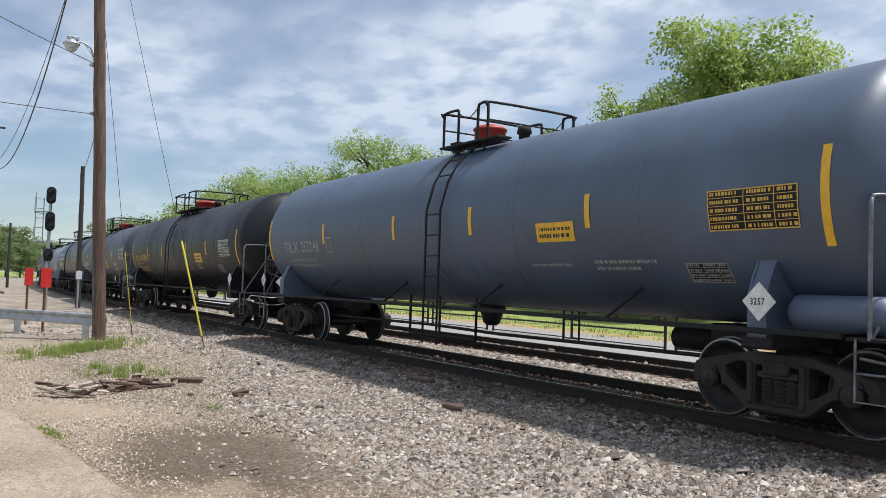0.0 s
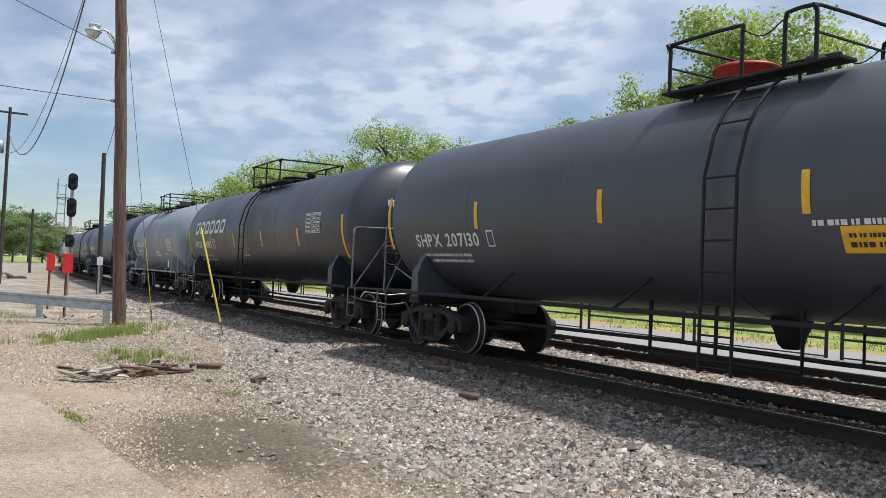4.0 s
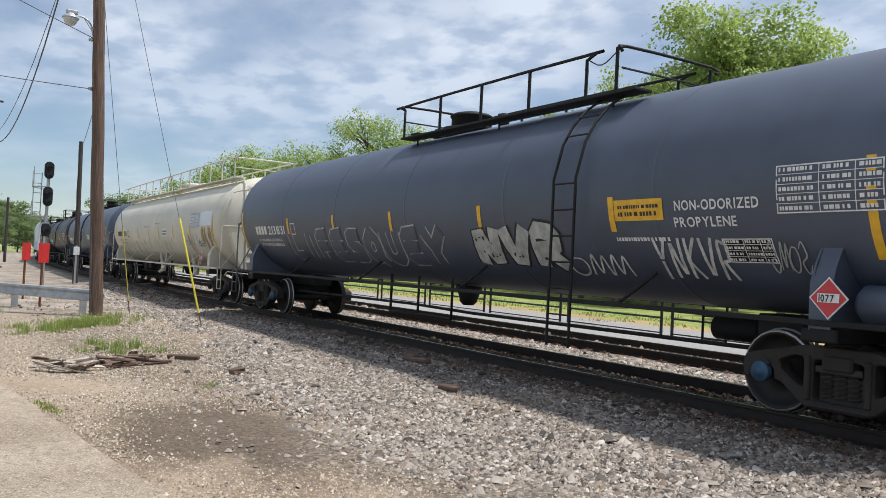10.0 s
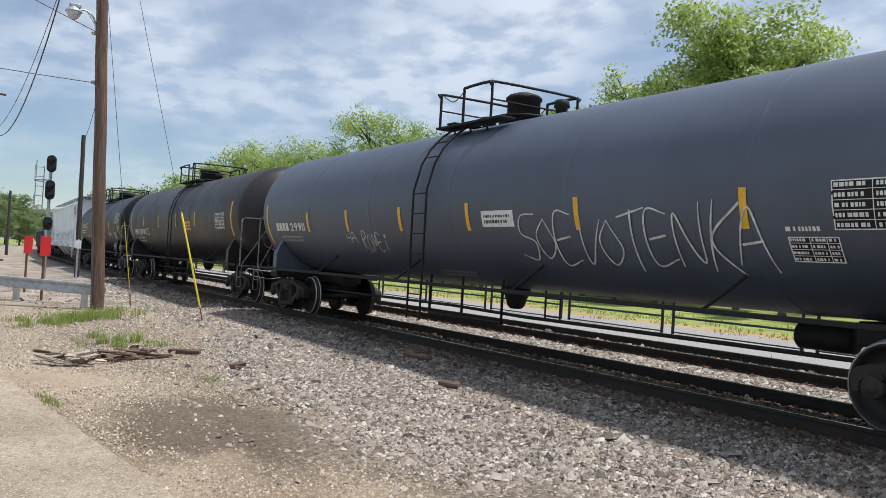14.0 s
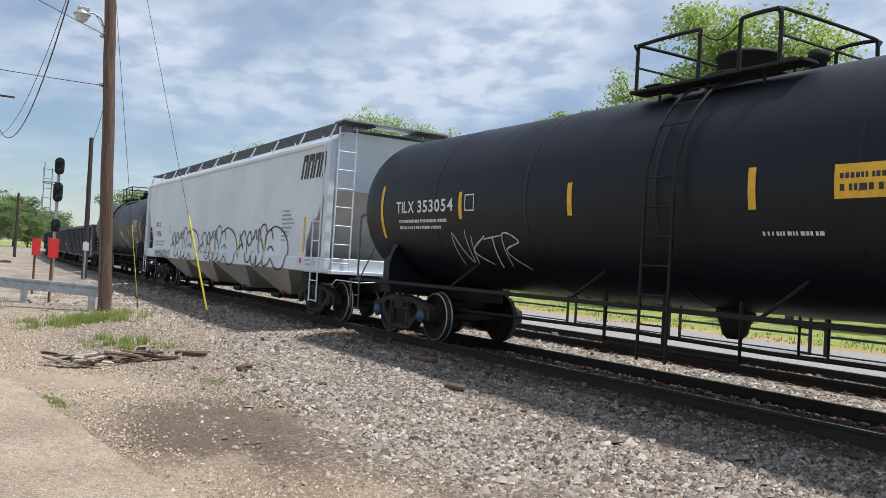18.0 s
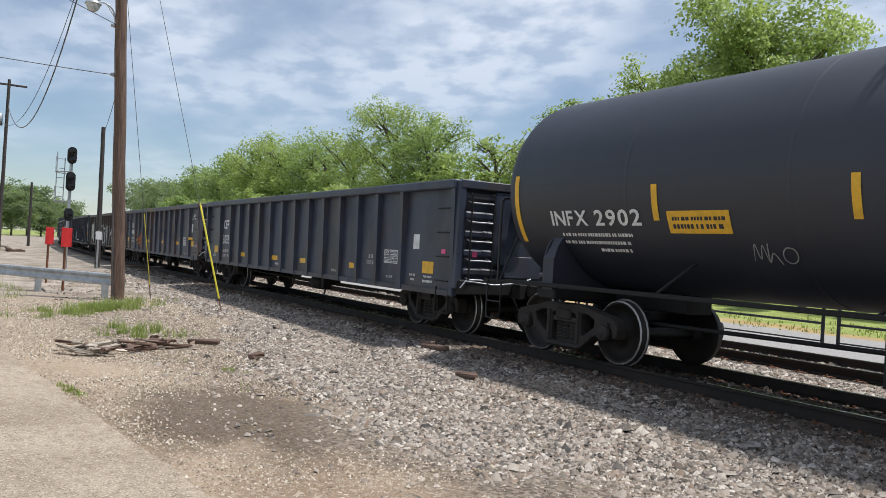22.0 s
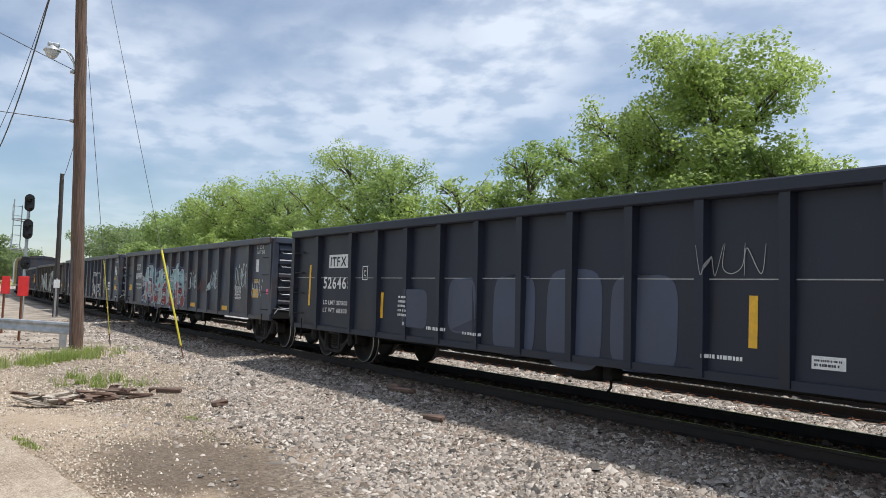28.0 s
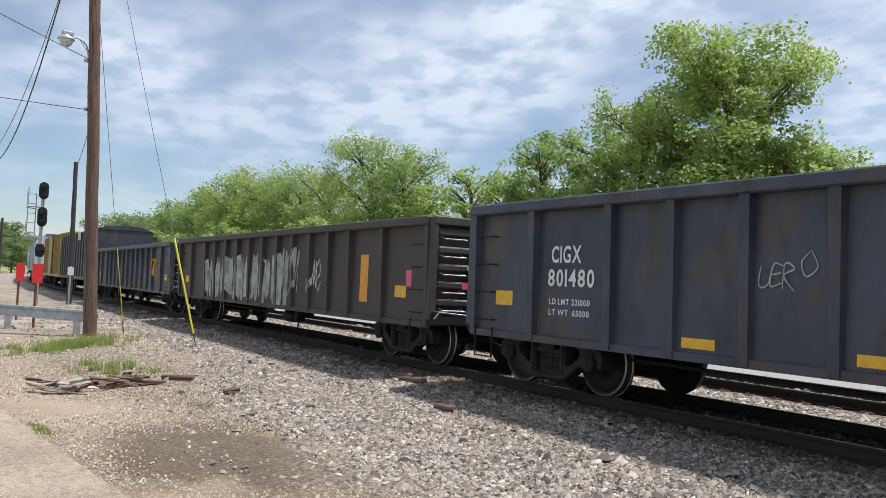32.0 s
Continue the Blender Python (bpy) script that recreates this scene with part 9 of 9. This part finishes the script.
def tree(x, y, top, rad, n, leaf, seed, label, mat="leaf", open_=0.0, low=0.25, name="tree"):
    """A trunk with limbs; leaves sit in clumps round the ends of the twigs."""
    rnd = random.Random(seed)
    rs = np.random.RandomState(seed)
    z0 = section(y - yc(x)) if y > yc(x) else GROUND
    H = top - z0
    t = thing(name, label, "tree" if name == "tree" else "shrub", pose(x, y, z0))
    wood = Mesh()
    lean = (rnd.uniform(-0.04, 0.04) * H, rnd.uniform(-0.04, 0.04) * H)
    trunk = [(lean[0] * k * k / 36, lean[1] * k * k / 36, H * 0.80 * k / 6) for k in range(7)]
    trunk[0] = (0, 0, -0.3)
    r0 = 0.020 * H + 0.05
    wood.tube(trunk, [r0 * (1 - 0.13 * k) for k in range(7)], 9)
    tips = []
    limbs = 13 if name == "tree" else 6
    for k in range(limbs):
        h = low + (0.78 - low) * (k + rnd.random() * 0.6) / limbs
        a = k * 2.4 + rnd.uniform(-0.5, 0.5)
        # crown wider in its middle
        prof = math.sin(math.pi * min(1, max(0.05, (h - low * 0.5) / (1.05 - low * 0.5)))) ** 0.6
        L = rad * (0.50 + 0.32 * rnd.random()) * (0.45 + 0.55 * prof)
        rise = H * rnd.uniform(0.10, 0.24)
        s = Vector((lean[0] * h * h, lean[1] * h * h, H * h * 0.80 / 0.80))
        e = s + Vector((math.cos(a) * L, math.sin(a) * L, rise))
        e.z = min(e.z, H * 0.88)
        m = s.lerp(e, 0.5) + Vector((0, 0, rise * 0.12))
        wood.tube(smooth_line([s, m, e], 4), [r0 * 0.42 * (1 - 0.09 * i) for i in range(9)], 6)
        tips += [(e, 0.36), (m, 0.30)]
        for q in range(4):
            b = a + rnd.uniform(-1.2, 1.2)
            e2 = s.lerp(e, rnd.uniform(0.45, 1.0)) + Vector((math.cos(b) * L * 0.36, math.sin(b) * L * 0.36, rnd.uniform(-0.02, 0.11) * H))
            wood.tube([s.lerp(e, 0.5), e2], [r0 * 0.16, r0 * 0.06], 5)
            tips.append((e2, 0.27))
    for k in range(12 if open_ < 0.5 else 4):
        a = rnd.uniform(0, 6.3)
        f = rnd.uniform(0.0, 0.55)
        tips.append((Vector((lean[0] + math.cos(a) * rad * f, lean[1] + math.sin(a) * rad * f, H * rnd.uniform(0.74, 0.93))), 0.30))
    tips.append((Vector((lean[0], lean[1], H * 0.93)), 0.22))
    part("trunk", wood, M["bark"], t)
    # leaves: clumps at the twig ends and all over the lobes of the crown
    K = 190 if name == "tree" else 18
    lobes = []
    for i in range(20 if name == "tree" else 4):
        a = i * 2.39996 + rnd.uniform(-0.3, 0.3)
        if i < 9 or name != "tree":
            q = 0.0 if i == 0 else rnd.uniform(0.30, 0.62)
            peak, tall = 1.0 - 0.55 * q ** 1.7 * rnd.uniform(0.7, 1.3), rnd.uniform(0.20, 0.30)
        else:
            q = rnd.uniform(0.48, 0.68)
            peak, tall = rnd.uniform(0.45, 0.74), rnd.uniform(0.18, 0.26)
        wide = rad * rnd.uniform(0.30, 0.42)
        lobes.append((Vector((lean[0] * peak + rad * q * math.cos(a), lean[1] * peak + rad * q * math.sin(a), H * (peak - tall))), wide, H * tall))
    for k in range(K):
        mid, wide, tall = lobes[k % len(lobes)]
        dz = 1 - 1.6 * rnd.random() ** 0.8
        a = rnd.uniform(0, 6.283)
        q = max(0.0, 1 - dz * dz) ** 0.5
        tips.append((mid + Vector((wide * q * math.cos(a), wide * q * math.sin(a), tall * dz)) * 0.86, rnd.uniform(0.12, 0.21) if name == "tree" else rnd.uniform(0.20, 0.30)))
    if open_ > 0.5:
        tips = tips[:-K]
    C = np.array([tuple(p) for p, _ in tips])
    R = np.array([r for _, r in tips]) * rad * (0.82 - 0.25 * open_)
    w = R ** 2
    pick = rs.choice(len(C), n, p=w / w.sum())
    d = rs.normal(size=(n, 3))
    d[:, 2] += 0.35
    d /= np.linalg.norm(d, axis=1)[:, None]
    # most leaves hang round the outside of their clump, which has knobs and hollows
    knob = 1 + 0.22 * np.sin(4.1 * d[:, 0] + pick) * np.sin(3.7 * d[:, 1] + 2.0 * pick) + 0.16 * np.sin(7.3 * d[:, 2] + 1.3 * pick + 3 * d[:, 0])
    rr = R[pick] * knob * np.where(rs.rand(n) < 0.7, rs.uniform(0.72, 1.05, n), rs.uniform(0.15, 0.9, n))
    P = C[pick] + d * rr[:, None] * np.array([1.0, 1.0, 0.72])
    # sprays that stick out
    far = rs.rand(n) < 0.05
    P[far] += d[far] * (R[pick][far] * rs.uniform(0.05, 0.4, far.sum()))[:, None]
    keep = (P[:, 2] > 0.03 * H) & (P[:, 2] < H * 1.03)
    part("crown", leaves_mesh("crown", P[keep], leaf, seed, mat, d[keep]), None, t)
    return t


def woods():
    big = "leafy green tree with a tall ragged crown"
    for i, (x, y, top, rad, n, leaf, mat, op) in enumerate((
            (-27.2, 34.9, 16.0, 5.5, 38400, 0.213, "leaf", 0.1),
            (-30.0, 40.5, 11.0, 4.6, 7400, 0.244, "leaf_dark", 0.1),
            (-25.2, 39.5, 10.0, 3.0, 8000, 0.23, "leaf", 0.1),
            (-24.5, 36.0, 10.0, 2.5, 7400, 0.207, "leaf_dark", 0.1),
            (-33.4, 34.5, 13.4, 3.7, 16100, 0.201, "leaf", 0.1),
            (-37.6, 36.0, 12.8, 3.6, 12400, 0.22, "leaf_dark", 0.1),
            (-44.0, 36.0, 12.9, 3.4, 9900, 0.232, "leaf_dark", 0.2),
            (-49.5, 38.0, 10.8, 3.2, 5600, 0.293, "leaf", 0.1),
            (-55.6, 38.5, 12.2, 2.6, 1600, 0.293, "leaf", 0.6),
            (-61.0, 38.0, 10.6, 3.6, 5600, 0.305, "leaf", 0.1),
            (-66.0, 38.0, 14.6, 4.4, 10200, 0.256, "leaf_dark", 0.1),
            (-73.0, 38.5, 16.6, 6.2, 20500, 0.232, "leaf", 0.1),
            (-82.0, 38.0, 13.8, 5.0, 10200, 0.281, "leaf", 0.1),
            (-90.5, 38.0, 14.8, 5.5, 11200, 0.293, "leaf_dark", 0.0),
            (-99.0, 38.0, 14.8, 5.5, 10200, 0.317, "leaf", 0.0),
            (-107, 38.0, 16.6, 7.0, 13000, 0.329, "leaf", 0.0),
            (-116, 39.0, 14.6, 6.5, 10200, 0.354, "leaf", 0.0),
            (-125, 39.0, 15.0, 7.0, 10200, 0.366, "leaf_dark", 0.0),
            (-147, 41.0, 14.6, 8.0, 11200, 0.427, "leaf_dark", 0.0),
            (-170, 44.0, 12.5, 9.0, 9300, 0.488, "leaf_far_haze", 0.0),
            (-205, 47.0, 15.5, 11.0, 10200, 0.561, "leaf_far_haze", 0.0),
            (-232, 50.0, 16.5, 11.0, 10200, 0.61, "leaf_far_haze", 0.0),
            (-19.0, 34.5, 7.6, 3.2, 4300, 0.244, "leaf", 0.1),
            (-12.5, 35.5, 8.2, 3.4, 4300, 0.244, "leaf_dark", 0.1),
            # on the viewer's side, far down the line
            (-290, 10.0, 17.0, 11.0, 8400, 0.744, "leaf_far_haze", 0.0),
            (-300, 24.0, 16.0, 10.0, 7400, 0.744, "leaf_far_haze", 0.0),
            (-260, -8.0, 18.0, 12.0, 13000, 0.647, "leaf_far_haze", 0.0),
            (-262, 17.0, 12.5, 7.0, 6500, 0.561, "leaf_far_haze", 0.0),
            (-288, 27.0, 10.5, 6.0, 5600, 0.561, "leaf_far_haze", 0.0),
            (-318, 37.5, 9.5, 6.0, 5600, 0.598, "leaf_far_haze", 0.0),
            (-360, 40.0, 15.0, 12.0, 6500, 0.878, "leaf_far_haze", 0.0),
            (-380, 16.0, 17.0, 13.0, 6500, 0.927, "leaf_far_haze", 0.0))):
        tree(x, y, top, rad, n, leaf, 100 + i, big if op < 0.5 else "slender tree with thin, gappy foliage", mat, op, 0.12 if op < 0.5 else 0.45)
    rnd = random.Random(77)
    # undergrowth in front of and below the trees
    x = -9.0
    k = 0
    while x > -150:
        y = 29.5 + rnd.uniform(-1.5, 2.5) + max(0, (-x - 60) * 0.05)
        h = rnd.uniform(3.6, 6.4) + max(0, (-x - 40) * 0.02)
        tree(x, y, h, rnd.uniform(2.2, 3.0) + max(0, (-x - 50) * 0.015), 2900 if x > -70 else 2200, 0.24 + max(0, -x - 30) * 0.0022, 300 + k, "dense green shrub at the edge of the wood", ("leaf", "leaf_dark")[k % 2], 0.0, 0.05, "shrub")
        x -= rnd.uniform(2.8, 3.8) + max(0, (-x - 50) * 0.02)
        k += 1


woods()


def far_woods():
    """The wooded skyline all round, too far off to tell trees apart."""
    rs = np.random.RandomState(55)
    P = []
    for k in range(900):
        if k < 500:
            x = rs.uniform(-700, 200)
            y = 60 + rs.uniform(0, 30) + 0.0004 * x * x
            h = rs.uniform(7, 11)
        else:
            a = rs.uniform(0, 2 * np.pi)
            r = rs.uniform(420, 520)
            x, y, h = r * np.cos(a), r * np.sin(a), rs.uniform(9, 16)
            if abs(y - 50) < 60 and x < 0:
                h *= 0.8
        n = 60
        d = rs.normal(size=(n, 3))
        d /= np.linalg.norm(d, axis=1)[:, None]
        P.append(np.array([x, y, h * 0.55 + 0.3]) + d * np.array([h * 0.6, h * 0.6, h * 0.5]) * rs.uniform(0.5, 1, n)[:, None])
    me = leaves_mesh("far_woods", np.concatenate(P), 1.9, 8, "leaf_far_haze")
    return tagged(new("far_woods", me), "distant green woods along the skyline", "woods", kind="stuff")


far_woods()


# ======== the train rolls ========
SPEED, PUSH = 10.71356, 0.001476


def run(t):
    """How far the train has rolled by t seconds."""
    return SPEED * t + PUSH * (t - 16) ** 2


def on_track(s):
    """The place s metres along the centre line (0 abreast of the viewer)."""
    x = s
    for _ in range(6):
        g = max(-1e4, min(1e4, x + BEND * BEND * x ** 3 / 6)) - s
        x -= g / (1 + BEND * BEND * x * x / 2)
    return Vector((x, yc(x), 0))


def car_pose(front, rear, t):
    a, b = on_track(front + run(t)), on_track(rear + run(t))
    m = (a + b) / 2
    return pose(m.x, m.y, 0, 0, 0, math.degrees(math.atan2(a.y - b.y, a.x - b.x)))


def motions():
    for car, front, rear in TRAIN:
        walk(car, [(t, car_pose(front, rear, t)) for t in range(0, 33, 2)])
    # all wheels turn alike; those on the same side of a truck share one set of keys
    keyed = {}
    for w, s in WHEELS:
        if s not in keyed:
            steps = [k / 30 for k in range(0, 961, 2)]
            walk(w, [(t, pose(0.889 * s, 0, WHEEL_R) @ Matrix.Rotation(run(t) / WHEEL_R, 4, "Y")) for t in steps])
            keyed[s] = w.animation_data
        else:
            w.rotation_mode = "QUATERNION"
            w.animation_data_create()
            w.animation_data.action = keyed[s].action
            w.animation_data.action_slot = keyed[s].action_slot


motions()
